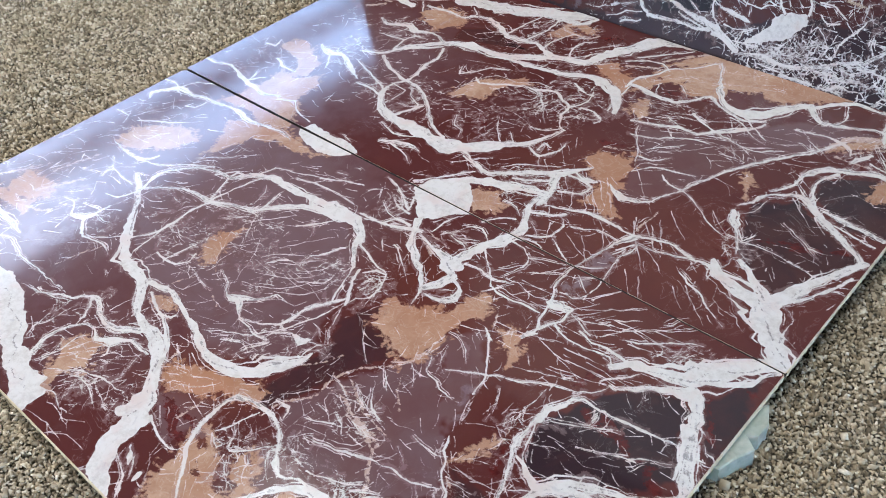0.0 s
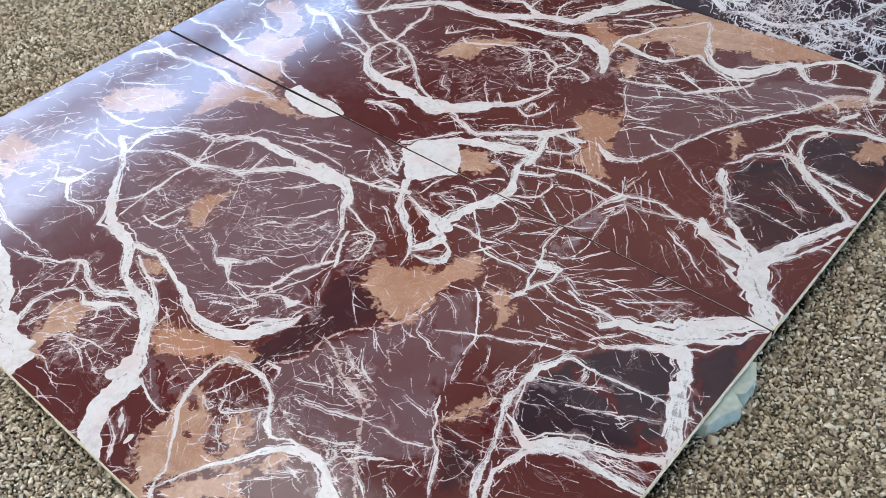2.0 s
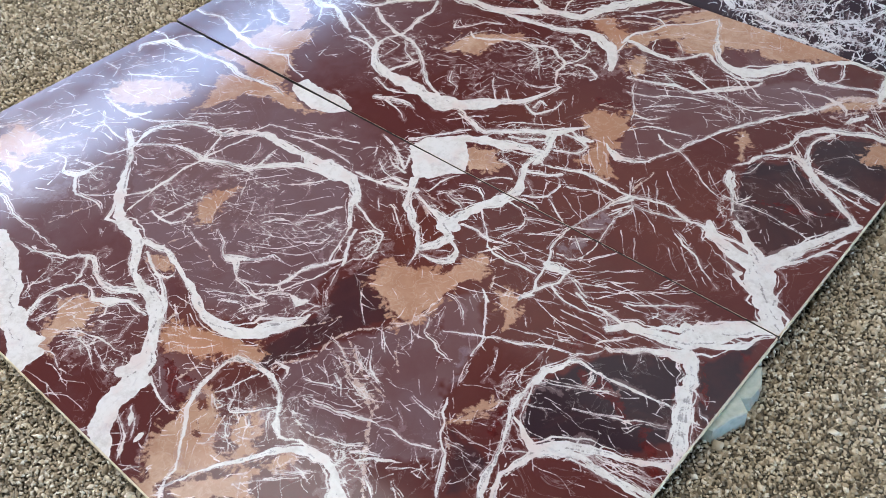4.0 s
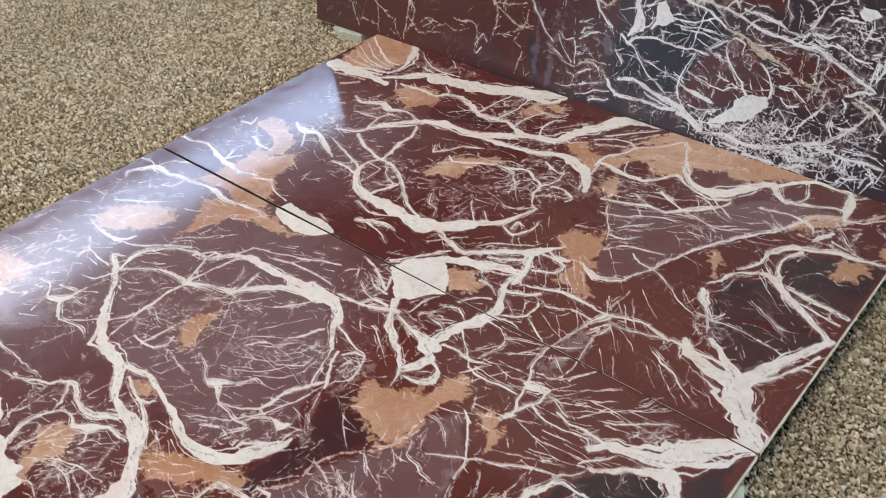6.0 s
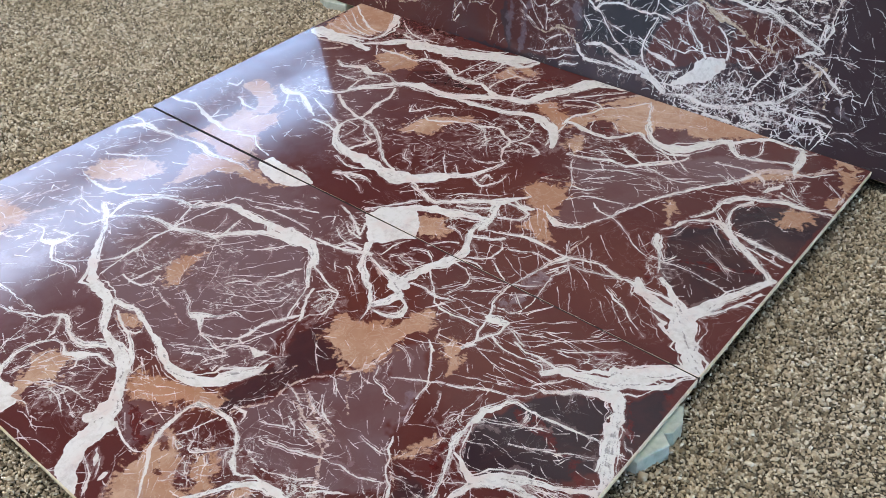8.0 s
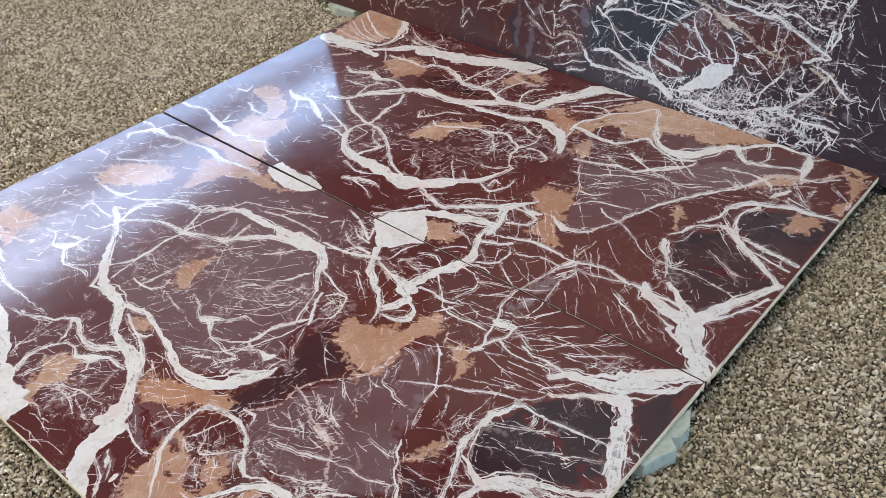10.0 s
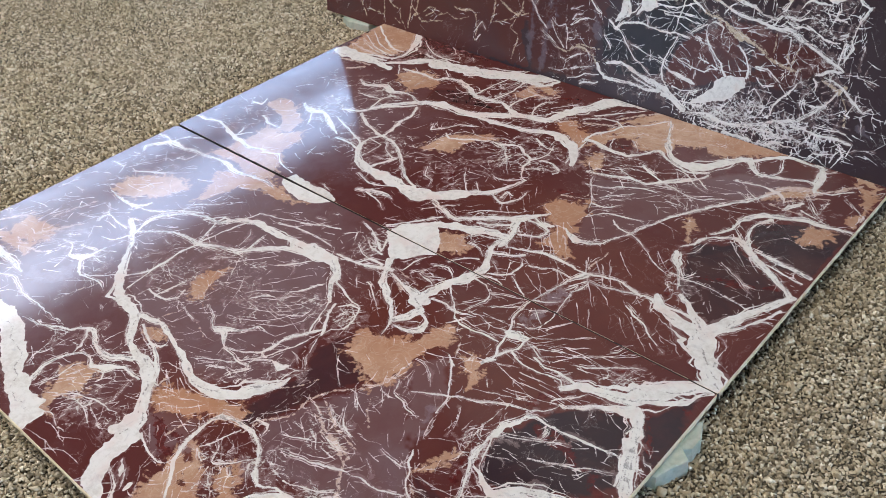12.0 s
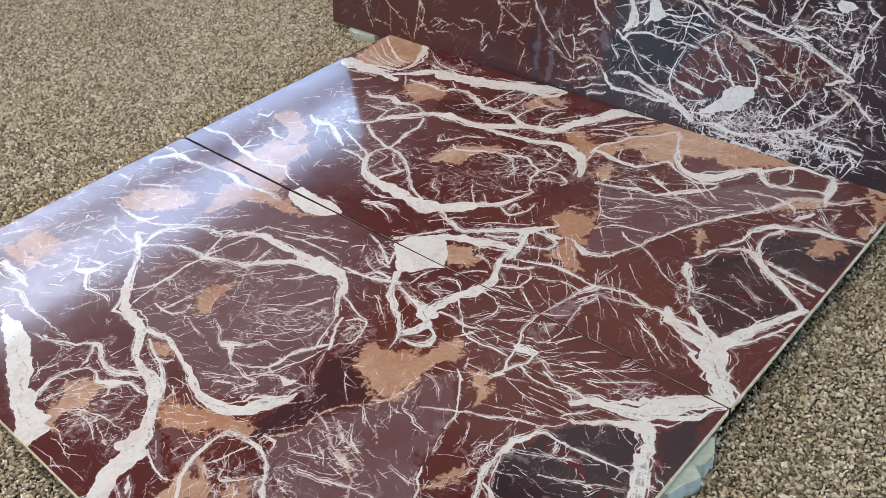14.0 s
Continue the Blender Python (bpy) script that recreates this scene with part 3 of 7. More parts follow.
draw.white(683, -233, 2.6, 706, -255, 3, 723, -301, 3.2)
draw.white(751, -327, 5.3, 756, -292, 6.3, 744, -252, 4.9, 745, -219, 3.9)
draw.white(827, -421, 1.7, 798, -383, 1.8, 771, -343, 1.9, 759, -312, 3.2)
draw.white(879, -298, 5.3, 902, -274, 6.7, 916, -257, 5.3, 938, -222, 3.9)
draw.white(932, -290, 1.6, 886, -246, 1.6)
draw.white(990, -350, 4.9, 1012, -321, 4.9, 1026, -285, 4.9, 1039, -266, 3.7)
draw.white(927, -429, 4.9, 942, -404, 4.8, 971, -387, 3.4)
draw.white(1042, -241, 6.6, 1090, -261, 6.6, 1129, -273, 5.4, 1177, -285, 2.4)
draw.white(1099, -310, 6, 1113, -353, 4.6, 1125, -383, 4.4, 1138, -412, 5.6, 1146, -431, 4.3)
draw.white(1117, -310, 5.9, 1131, -352, 8.2, 1162, -394, 12.3, 1174, -414, 4)
draw.white(1130, -313, 4.6, 1145, -288, 4.4, 1176, -288, 3, 1199, -326, 3.5, 1202, -362, 5.4, 1177, -382, 4.4, 1176, -403, 3)
draw.white(1153, -344, 3.2, 1160, -312, 3.4, 1186, -310, 2.3, 1187, -348, 2.9)
draw.white(1158, -291, 2.2, 1202, -337, 2.2)
draw.white(913, -204, 5, 960, -184, 4, 944, -149, 2.9)
draw.white(727, -165, 5.1, 783, -150, 3.6, 846, -143, 3.2, 944, -149, 3)
draw.white(779, -126, 5.5, 841, -96, 6.8, 896, -78, 5.2)
draw.hair(950, -411, 2.3, 990, -388, 2.4, 1023, -341, 2.4)
draw.hair(988, -423, 1.7, 1035, -427, 2, 1081, -392, 2.3, 1079, -353, 2.1)
draw.hair(1015, -482, 2.1, 1068, -454, 2.2, 1093, -421, 2.2, 1095, -367, 2.1)
draw.hair(849, -269, 2, 809, -315, 2, 769, -360, 2)
draw.hair(696, -400, 2.1, 724, -364, 2, 769, -341, 1.8)
draw.cream(1270, -726, 4.4, 1275, -693, 3.5, 1282, -667, 4.6, 1303, -645, 2.7, 1318, -617, 3.5, 1313, -571, 2.6, 1319, -542, 3.7, 1337, -516, 2.8, 1373, -480, 4.7, 1389, -460, 3.7, 1408, -407, 4.5, 1410, -333, 3.5)
draw.cream(1308, -566, 4.6, 1356, -577, 4.3, 1389, -603, 6.4, 1425, -614, 11.6, 1461, -624, 14.4, 1502, -630, 9.1)
draw.white(1311, -570, 2.8, 1345, -575, 3.4, 1375, -589, 3.3)
draw.white(1392, -538, 2.7, 1413, -563, 4.2, 1442, -580, 5.2, 1472, -590, 1.9)
draw.white(1377, -489, 2.7, 1403, -507, 2.7, 1423, -530, 2)
draw.white(1405, -440, 3.4, 1435, -461, 3.4, 1451, -486, 1.3)
draw.cream(1413, -478, 1.3, 1442, -518, 2.7, 1472, -546, 1.9)
draw.white(1379, -630, 1.9, 1407, -639, 2.5, 1430, -659, 1.9)
draw.white(1346, -677, 2.4, 1371, -663, 3.2, 1404, -644, 3.2)
draw.white(1262, -683, 4.8, 1295, -678, 7.5, 1306, -700, 4.8)
draw.white(1359, -553, 2.6, 1399, -574, 2, 1483, -587, 2)
draw.cream(1336, -550, 2.7, 1377, -570, 3.3, 1427, -592, 4.3, 1499, -603, 2.7)
draw.white(1264, -692, 2.7, 1280, -710, 2.5, 1322, -716, 1.3)
draw.tan(1255, -410, 1265, -375, 1254, -334, 1304, -318, 1368, -288, 1380, -231, 1401, -191, 1427, -196, 1421, -226, 1439, -247, 1412, -277, 1412, -332, 1414, -375, 1402, -418, 1388, -447, 1352, -438, 1302, -419)
draw.cream(1428, -198, 2.2, 1452, -217, 2.1, 1469, -252, 2.8, 1498, -265, 4.8, 1515, -235, 4.9)
draw.tan(1486, -257, 1517, -237, 1545, -225, 1543, -268, 1566, -291, 1563, -315, 1540, -284, 1519, -287)
draw.tan(1020, -795, 1019, -751, 1075, -729, 1135, -710, 1199, -680, 1232, -690, 1252, -725, 1206, -732, 1153, -739, 1138, -774, 1074, -804)
draw.tan(772, -876, 790, -834, 833, -812, 856, -841, 864, -869, 877, -886, 844, -921, 854, -967, 892, -968, 836, -974, 810, -948, 801, -908)
draw.tan(756, -490, 759, -428, 775, -380, 793, -426, 805, -481, 836, -513, 804, -524)
draw.tan(815, -664, 846, -640, 886, -660, 878, -679)
draw.white(1472, -409, 3.6, 1508, -392, 5.8, 1543, -375, 3.5, 1575, -355, 2.6, 1607, -345, 3.5, 1650, -319, 4.4, 1685, -304, 3.4, 1726, -288, 2.5)
draw.white(1460, -271, 4.7, 1489, -288, 8.2, 1516, -326, 4.5, 1546, -372, 3.5, 1555, -397, 2.9, 1559, -425, 4.8)
draw.grey(1546, -425, 12.3, 1570, -478, 11.9, 1591, -519, 6.5)
draw.white(1412, -325, 2.6, 1437, -324, 3, 1472, -343, 2.8, 1500, -370, 2)
draw.white(1447, -440, 3.7, 1481, -446, 4.6, 1499, -454, 3.5, 1528, -460, 2.2, 1554, -458, 1.5)
draw.white(1428, -400, 2.9, 1447, -440, 3.6)
draw.white(1463, -427, 2.1, 1432, -356, 1.4)
draw.hair(1565, -223, 1.6, 1618, -239, 1.1, 1698, -262, 1.1)
draw.white(1539, -243, 7, 1542, -223, 11.1, 1555, -213, 5)
draw.white(1581, -278, 2.7, 1601, -294, 1.3)
draw.white(1699, -390, 17.1, 1697, -360, 18.7, 1712, -340, 16, 1721, -312, 9.6, 1734, -300, 6.7, 1765, -301, 5.1, 1785, -298, 4, 1808, -300, 4, 1852, -291, 4, 1889, -285, 3.9, 1927, -280, 3.9)
draw.white(1705, -389, 3.2, 1733, -376, 2.4, 1770, -357, 2.4, 1818, -324, 1.6)
draw.white(1772, -300, 2.6, 1784, -341, 1.2)
draw.white(1703, -124, 2.8, 1749, -97, 4.8, 1789, -67, 3.8, 1842, -34, 1.9)
draw.white(1625, -153, 5.4, 1664, -164, 5.6, 1701, -161, 7.1, 1726, -164, 8.3, 1747, -165, 5.5)
draw.white(1572, -171, 5, 1613, -190, 6.6, 1652, -189, 4.5, 1692, -180, 7.3, 1714, -178, 4.9, 1739, -201, 3.4)
draw.white(1730, -201, 8.6, 1751, -166, 26.5, 1786, -152, 35.8, 1822, -140, 46.5, 1858, -129, 56.8, 1894, -96, 64.4, 1925, -54, 57.8, 1959, -19, 46.6, 1997, 1, 16.1)
draw.white(1756, -237, 5.3, 1771, -238, 8.6, 1800, -216, 13.5, 1825, -188, 10.2, 1855, -169, 19.2, 1888, -150, 34.3)
draw.white(1737, -242, 3.4, 1747, -225, 5.6, 1772, -197, 3.5, 1787, -176, 2.5)
draw.slate(1791, -160, 1.4, 1839, -144, 1.4, 1882, -122, 1.4, 1917, -88, 1.2)
draw.slate(1910, -66, 1.8, 1942, -49, 2.6, 1969, -11, 1.3)
draw.white(1714, -302, 3.3, 1723, -284, 3.4, 1751, -262, 2.5, 1759, -241, 2.4)
draw.white(1607, -306, 1.7, 1657, -288, 1.7, 1713, -261, 1.7)
draw.white(1668, -322, 2.2, 1667, -360, 2.2, 1660, -389, 2.3)
draw.white(1660, -386, 2, 1671, -416, 1.9, 1692, -419, 2.9)
draw.white(1591, -383, 1.3, 1610, -415, 1.3, 1622, -456, 1.3)
draw.white(1885, -149, 27.7, 1914, -192, 34.7, 1939, -240, 31.2, 1961, -287, 28, 1982, -341, 22.7)
draw.slate(1911, -174, 1.2, 1936, -223, 1.8, 1964, -276, 1.7, 1988, -327, 1.1)
draw.white(1262, -178, 37.5, 1272, -121, 26.3, 1285, -71, 28, 1309, -33, 33.8, 1325, 17, 23.9, 1305, 64, 16.5, 1281, 107, 17.6, 1278, 139, 15.3, 1286, 171, 14.1)
draw.white(1298, -84, 6.3, 1343, -121, 4.9, 1370, -143, 3.8, 1388, -166, 3, 1411, -174, 5.8, 1445, -172, 7.8, 1491, -164, 7.8, 1526, -161, 6.1)
draw.white(1296, -144, 6.6, 1336, -140, 4.9, 1371, -145, 5.1, 1426, -128, 2)
draw.white(1325, -18, 5.3, 1368, -19, 4.7, 1398, -37, 3.8, 1407, -72, 3.8, 1395, -102, 3.1, 1380, -148, 2)
draw.white(1401, -41, 4.6, 1438, -21, 3.4, 1478, -6, 3.3)
draw.white(1323, -5, 7.5, 1378, 9, 7.1, 1403, 5, 3.9)
draw.white(1400, 48, 3.3, 1440, 22, 3.3, 1484, -4, 3.3)
draw.white(1551, 167, 16.1, 1531, 140, 15.4, 1519, 103, 6.6, 1513, 65, 5, 1504, 31, 5, 1500, 1, 4.8, 1497, -29, 5.9, 1499, -66, 5.3, 1512, -95, 6.1, 1524, -123, 8.8)
draw.white(1567, 148, 3.5, 1568, 121, 5, 1555, 92, 3.7, 1564, 64, 3.2, 1567, 26, 3.3, 1574, -11, 3.3, 1573, -60, 3.7, 1554, -88, 5.3, 1522, -87, 6.2)
draw.white(1521, -126, 15.3, 1544, -123, 28, 1569, -120, 21)
draw.white(1521, -15, 3, 1569, -55, 3.8)
draw.white(1533, -19, 3.3, 1566, 4, 3.3)
draw.white(1527, -134, 5.2, 1535, -176, 6.1, 1547, -202, 5.1, 1544, -233, 5.6)
draw.white(1571, -124, 6.3, 1577, -155, 5.7, 1559, -186, 4.9, 1549, -203, 4.9)
draw.white(1581, -128, 3.3, 1613, -138, 3.2, 1649, -150, 4.1)
draw.white(1588, -127, 2.7, 1614, -128, 2.9, 1674, -96, 2.9)
draw.white(1570, -168, 2.3, 1600, -179, 3.1)
draw.grey(1530, -61, 36.4, 1545, -31, 32.5)
draw.white(1412, -89, 2.2, 1459, -58, 2.7, 1514, -29, 2.1)
draw.hair(1417, -117, 1.3, 1482, -131, 1.9, 1517, -121, 2)
draw.hair(1587, -103, 1.5, 1699, -18, 1.5)
draw.hair(1630, -149, 1.5, 1819, 2, 1.4)
draw.hair(1651, -90, 1.5, 1706, -56, 1.5)
draw.white(1769, 0, 2.4, 1766, -19, 2.7, 1752, -29, 1.9)
draw.white_patch(999, -7, 1012, 36, 1086, 108, 1147, 53, 1183, -1, 1123, -69, 1090, -91)
draw.white(1230, -8, 5, 1254, 31, 5.1, 1287, 50, 5.1)
draw.white(1202, -44, 3.6, 1245, -26, 5.2, 1282, -51, 2.4)
draw.white(1202, -89, 3.9, 1235, -92, 4.5, 1262, -106, 3.3)
draw.white(918, -15, 3.8, 968, -31, 5.8, 1010, -58, 5.5, 1052, -83, 8.8, 1029, -37, 4.6)
draw.white(989, -67, 4.3, 1026, -90, 5.9, 1067, -93, 6.6)
draw.white(1098, -93, 18.8, 1124, -134, 13.4, 1146, -176, 15.5, 1188, -200, 19.1, 1231, -224, 14.9, 1264, -262, 9, 1284, -298, 4.1, 1293, -326, 2.5)
draw.white(1144, -134, 5.8, 1199, -149, 10.6, 1246, -157, 24.5, 1295, -164, 28.9)
draw.cream(1155, -139, 9.9, 1214, -165, 9.7)
draw.white(1273, -261, 15.3, 1295, -230, 19.3, 1304, -194, 18.5)
draw.white(1289, -274, 6.3, 1330, -267, 12, 1352, -247, 17.9, 1343, -221, 11.6, 1312, -204, 9.1)
draw.white(1259, -175, 26, 1296, -190, 16.1)
draw.white(1180, -16, 3.7, 1158, -63, 4.7, 1159, -107, 4.3)
draw.slate(1127, -117, 1.7, 1181, -140, 1.7, 1232, -152, 1.9, 1275, -146, 2)
draw.slate(1162, -177, 1.1, 1207, -213, 1.5, 1255, -243, 1.5)
draw.white(969, -161, 6.9, 1011, -160, 7, 1059, -154, 9.4, 1103, -135, 11.7, 1139, -125, 9.3)
draw.white(991, -172, 4.8, 1038, -155, 5.1, 1054, -128, 8.1, 1099, -126, 6.8)
draw.white(975, -93, 2.5, 1024, -119, 3.5, 1060, -129, 3.6)
draw.white(1118, -194, 5.1, 1159, -222, 3.9, 1200, -248, 2.2, 1236, -276, 1.4)
draw.white(1079, -195, 3.2, 1112, -233, 2.3)
draw.white(916, -90, 3.5, 942, -61, 2.3, 975, -110, 1.7)
draw.white_patch(553, -7, 573, 32, 644, 26, 727, 31, 778, 10, 746, -32, 706, -51, 649, -45, 595, -41)
draw.white(57, -178, 3.6, 33, -147, 7.8, 63, -113, 16.4, 89, -84, 29.1, 149, -85, 11.6, 192, -71, 12, 259, -64, 9.2, 319, -54, 8.7, 364, -58, 13.3, 411, -68, 12.3, 452, -58, 7.1, 520, -47, 6.1, 580, -59, 3.1)
draw.white(89, -84, 5.4, 34, -71, 5, -6, -77, 4.5)
draw.white(83, -80, 6.1, 104, -29, 4.9, 171, 1, 3.5)
draw.white(151, -359, 2.7, 216, -376, 4.8, 258, -377, 6.9, 303, -377, 15.4, 331, -356, 13.6, 340, -328, 5)
draw.white(309, -380, 4, 384, -352, 5.8, 451, -299, 5.9, 510, -272, 7)
draw.white(29, -266, 3.5, 85, -267, 2.7, 106, -300, 3.8)
draw.white(132, -265, 4.1, 197, -225, 6.7, 262, -186, 3.3)
draw.white(182, -134, 4.7, 216, -121, 5.7, 223, -82, 5.5)
draw.tan(247, -44, 276, 95, 266, 170, 330, 170, 381, 225, 421, 191, 419, 95, 467, 54, 529, -21, 508, -48, 385, -38)
draw.tan(182, -355, 162, -295, 211, -235, 312, -200, 360, -222, 338, -281, 280, -342, 224, -365)
draw.tan(443, -243, 373, -96, 464, -57, 582, -43, 659, -60, 708, -53, 636, -89, 578, -84, 486, -118)
draw.tan(104, -669, 105, -598, 201, -578, 240, -618, 228, -664, 172, -686)
draw.tan(104, -703, 118, -676, 238, -669, 255, -695, 158, -713)
draw.grey(360, -735, 46.8, 422, -702, 62.1, 428, -620, 31.6)
draw.white(1282, -711, 10.4, 1321, -726, 8, 1354, -751, 6.9, 1380, -781, 6.8, 1405, -798, 6.6, 1428, -787, 6.1, 1462, -780, 5.9)
draw.white(1186, -770, 5, 1190, -812, 11.5, 1208, -850, 7.8, 1227, -878, 7.3, 1253, -907, 8.2, 1285, -938, 5.8, 1309, -964, 5.1, 1313, -991, 4.2, 1323, -1010, 7, 1335, -1024, 6.7)
draw.white(1319, -1005, 3.4, 1337, -966, 4.4, 1357, -930, 6.7, 1377, -894, 9.4, 1399, -858, 10.7, 1423, -825, 13.3, 1445, -802, 19, 1472, -785, 20.7, 1508, -776, 23.3, 1542, -785, 26.4, 1566, -802, 28.4, 1590, -817, 38.9)
draw.white_patch(1106, -1020, 1077, -989, 1060, -959, 1052, -921, 1048, -875, 1075, -861, 1101, -875, 1101, -901, 1110, -925, 1106, -952, 1120, -972, 1135, -994, 1181, -1021, 1193, -1039, 1151, -1037, 1118, -1032)
draw.white(1092, -868, 5.6, 1126, -881, 6.6, 1158, -890, 6.6, 1190, -891, 4.9, 1207, -883, 2.9, 1215, -866, 2.3)
draw.white_patch(1122, -936, 1146, -943, 1165, -969, 1176, -986, 1168, -983, 1144, -961)
draw.white(1118, -965, 1.6, 1151, -980, 2.7, 1172, -988, 6.6, 1195, -1010, 7, 1208, -1025, 3)
draw.white(1150, -945, 2.4, 1175, -970, 3.1, 1191, -989, 1.8)
draw.white_patch(1199, -986, 1193, -965, 1199, -955, 1207, -968, 1206, -982)
draw.white(1224, -983, 1.7, 1255, -1011, 1.7)
draw.white(1235, -1033, 2, 1255, -1005, 2)
draw.white(1093, -1037, 2.1, 1111, -1021, 2.1)
draw.tan(1207, -922, 1216, -890, 1195, -847, 1204, -819, 1233, -814, 1250, -834, 1290, -845, 1323, -891, 1364, -897, 1343, -945, 1315, -975, 1304, -1017, 1270, -1005, 1241, -973, 1227, -944)
draw.tan(1301, -819, 1327, -798, 1375, -817, 1372, -836, 1399, -845, 1379, -882, 1342, -859)
draw.tan(1328, -1003, 1358, -957, 1389, -916, 1416, -886, 1445, -899, 1465, -918, 1349, -1012)
draw.tan(1284, -1033, 1288, -1012, 1335, -1024, 1317, -1038)
draw.white(1228, -809, 3.1, 1247, -776, 5.1, 1254, -753, 4, 1261, -727, 4)
draw.white(1244, -773, 2.4, 1269, -793, 2.5, 1282, -818, 3.8, 1297, -816, 4.5, 1319, -792, 3.7, 1345, -762, 2.9)
draw.white(1292, -831, 1.8, 1310, -853, 2.4, 1324, -868, 1.7)
draw.white(1322, -807, 1.7, 1351, -830, 1.1)
draw.white(1228, -814, 1.7, 1262, -833, 2.4, 1271, -809, 2.3)
draw.white(1349, -772, 2.4, 1376, -801, 1.7, 1404, -819, 1.6)
draw.slate(1349, -851, 1.3, 1370, -834, 1.3, 1376, -816, 1)
draw.white(1339, -866, 1.7, 1355, -884, 1.7)
draw.white(1412, -896, 1.6, 1445, -929, 1.6)
draw.white(1415, -918, 1.2, 1454, -878, 1.9, 1498, -836, 2.5)
draw.white(1446, -884, 1.6, 1474, -911, 1.6)
draw.white(1375, -709, 1.9, 1412, -701, 3.3, 1448, -690, 4.3, 1478, -674, 5.4, 1510, -661, 6.4, 1541, -655, 1.9)
draw.cream(1403, -617, 6.1, 1450, -624, 9.4, 1478, -635, 8, 1505, -648, 6.7, 1521, -676, 6.9, 1540, -701, 7.8, 1563, -729, 7.7, 1587, -755, 4.4, 1626, -788, 3.4)
draw.white(1410, -620, 2.4, 1449, -628, 3.1)
draw.white(1583, -751, 2.7, 1613, -764, 3.4, 1636, -779, 2.6)
draw.white(1340, -677, 2.9, 1381, -657, 2.8, 1417, -643, 2.8)
draw.white(1378, -627, 2.4, 1409, -638, 2.3, 1429, -661, 1.7)
draw.white(1524, -663, 2.6, 1559, -650, 3.2, 1588, -650, 3.1, 1623, -642, 2.5, 1656, -629, 1.9)
draw.white(1438, -757, 4.1, 1475, -745, 4.1, 1508, -733, 4.2, 1537, -708, 3.3)
draw.white(1509, -734, 2.6, 1540, -713, 2.6)
draw.white(1534, -737, 2.6, 1564, -716, 3.2, 1576, -709, 2.5)
draw.white(1551, -742, 2.6, 1574, -717, 6.3, 1589, -711, 7.4, 1622, -689, 1.2)
draw.white(1607, -718, 1.8, 1633, -698, 2.5, 1659, -682, 2.4, 1687, -686, 1.6)
draw.white(1615, -649, 1.4, 1637, -669, 1.6, 1665, -677, 1.6)
draw.white(1636, -730, 1.6, 1659, -740, 2.1, 1677, -746, 1.6)
draw.white(1646, -634, 1.6, 1662, -653, 2.2)
draw.white(1592, -527, 3.9, 1607, -558, 6.8, 1626, -575, 5.6, 1647, -607, 6.5, 1671, -626, 5.4, 1682, -649, 8.7, 1699, -679, 6.4, 1721, -711, 3.5)
draw.cream(1650, -597, 2.8, 1677, -622, 2.8, 1687, -652, 2.8)
draw.tan(1630, -567, 1646, -533, 1658, -506, 1681, -464, 1663, -512, 1650, -543)
draw.white(1536, -572, 1.5, 1570, -576, 2.5, 1613, -571, 3.2)
draw.white(1659, -605, 1.8, 1710, -598, 1.2)
draw.hair(1643, -578, 0.9, 1714, -570, 0.9)
draw.white(1727, -612, 1.8, 1757, -610, 1.7)
draw.red(1519, -733, 7.6, 1563, -752, 10.7, 1583, -780, 14.7)
draw.white(1391, -747, 1.7, 1418, -753, 2.3, 1441, -756, 2.3)
draw.white(1359, -704, 1.8, 1375, -726, 1.8)
draw.white(1467, -822, 1.6, 1492, -824, 2.1, 1522, -830, 1.6)
draw.white(1456, -853, 1.8, 1483, -836, 2.5, 1518, -799, 1.9)
draw.white(1533, -608, 2.3, 1560, -620, 1.7, 1575, -633, 1.7)
draw.white(1691, -383, 5, 1700, -425, 5, 1696, -453, 10.6, 1713, -490, 9, 1728, -526, 6.6, 1741, -555, 7.7, 1754, -583, 8.8, 1758, -617, 13.4, 1772, -649, 12.9, 1782, -663, 10.4)
draw.white(1720, -484, 8.1, 1756, -503, 14, 1790, -519, 18.1)
draw.white(1787, -518, 24.1, 1817, -491, 31.9, 1847, -462, 24.2, 1882, -442, 21.7, 1922, -430, 12.7, 1966, -407, 12.6, 2000, -389, 15.2, 2026, -371, 11)
draw.white(1793, -526, 20.2, 1824, -500, 15.5, 1865, -471, 11.3, 1891, -473, 12.1, 1920, -471, 12.1, 1959, -469, 12, 1991, -465, 9.4, 2029, -466, 5.8)
draw.white(1851, -488, 4.1, 1885, -482, 5, 1924, -478, 6, 1966, -479, 7.1, 2002, -474, 4.8)
draw.white(1860, -467, 3.2, 1885, -455, 2.5, 1918, -451, 1.8, 1947, -450, 3.1, 1976, -441, 1.8, 2009, -437, 2.4)
draw.white(1888, -452, 1.2, 1930, -442, 1.2, 1982, -433, 1.2, 2007, -433, 1.2)
draw.white(1795, -528, 14.5, 1785, -565, 14.4, 1778, -594, 11.2, 1785, -624, 13, 1798, -651, 10.4)
draw.white(1748, -554, 2.6, 1770, -538, 2.6, 1793, -522, 3.2)
draw.white(1696, -390, 3, 1710, -417, 3.8, 1717, -453, 3.8, 1735, -484, 2.2)
draw.white(1791, -300, 2.9, 1820, -295, 3.6, 1856, -292, 3.6, 1900, -283, 3.6, 1943, -280, 3.5)
draw.white(1790, -400, 2.1, 1838, -378, 2, 1876, -360, 4.5, 1911, -340, 2, 1947, -321, 1.3)
draw.white(1876, -360, 5.3, 1896, -361, 3.3)
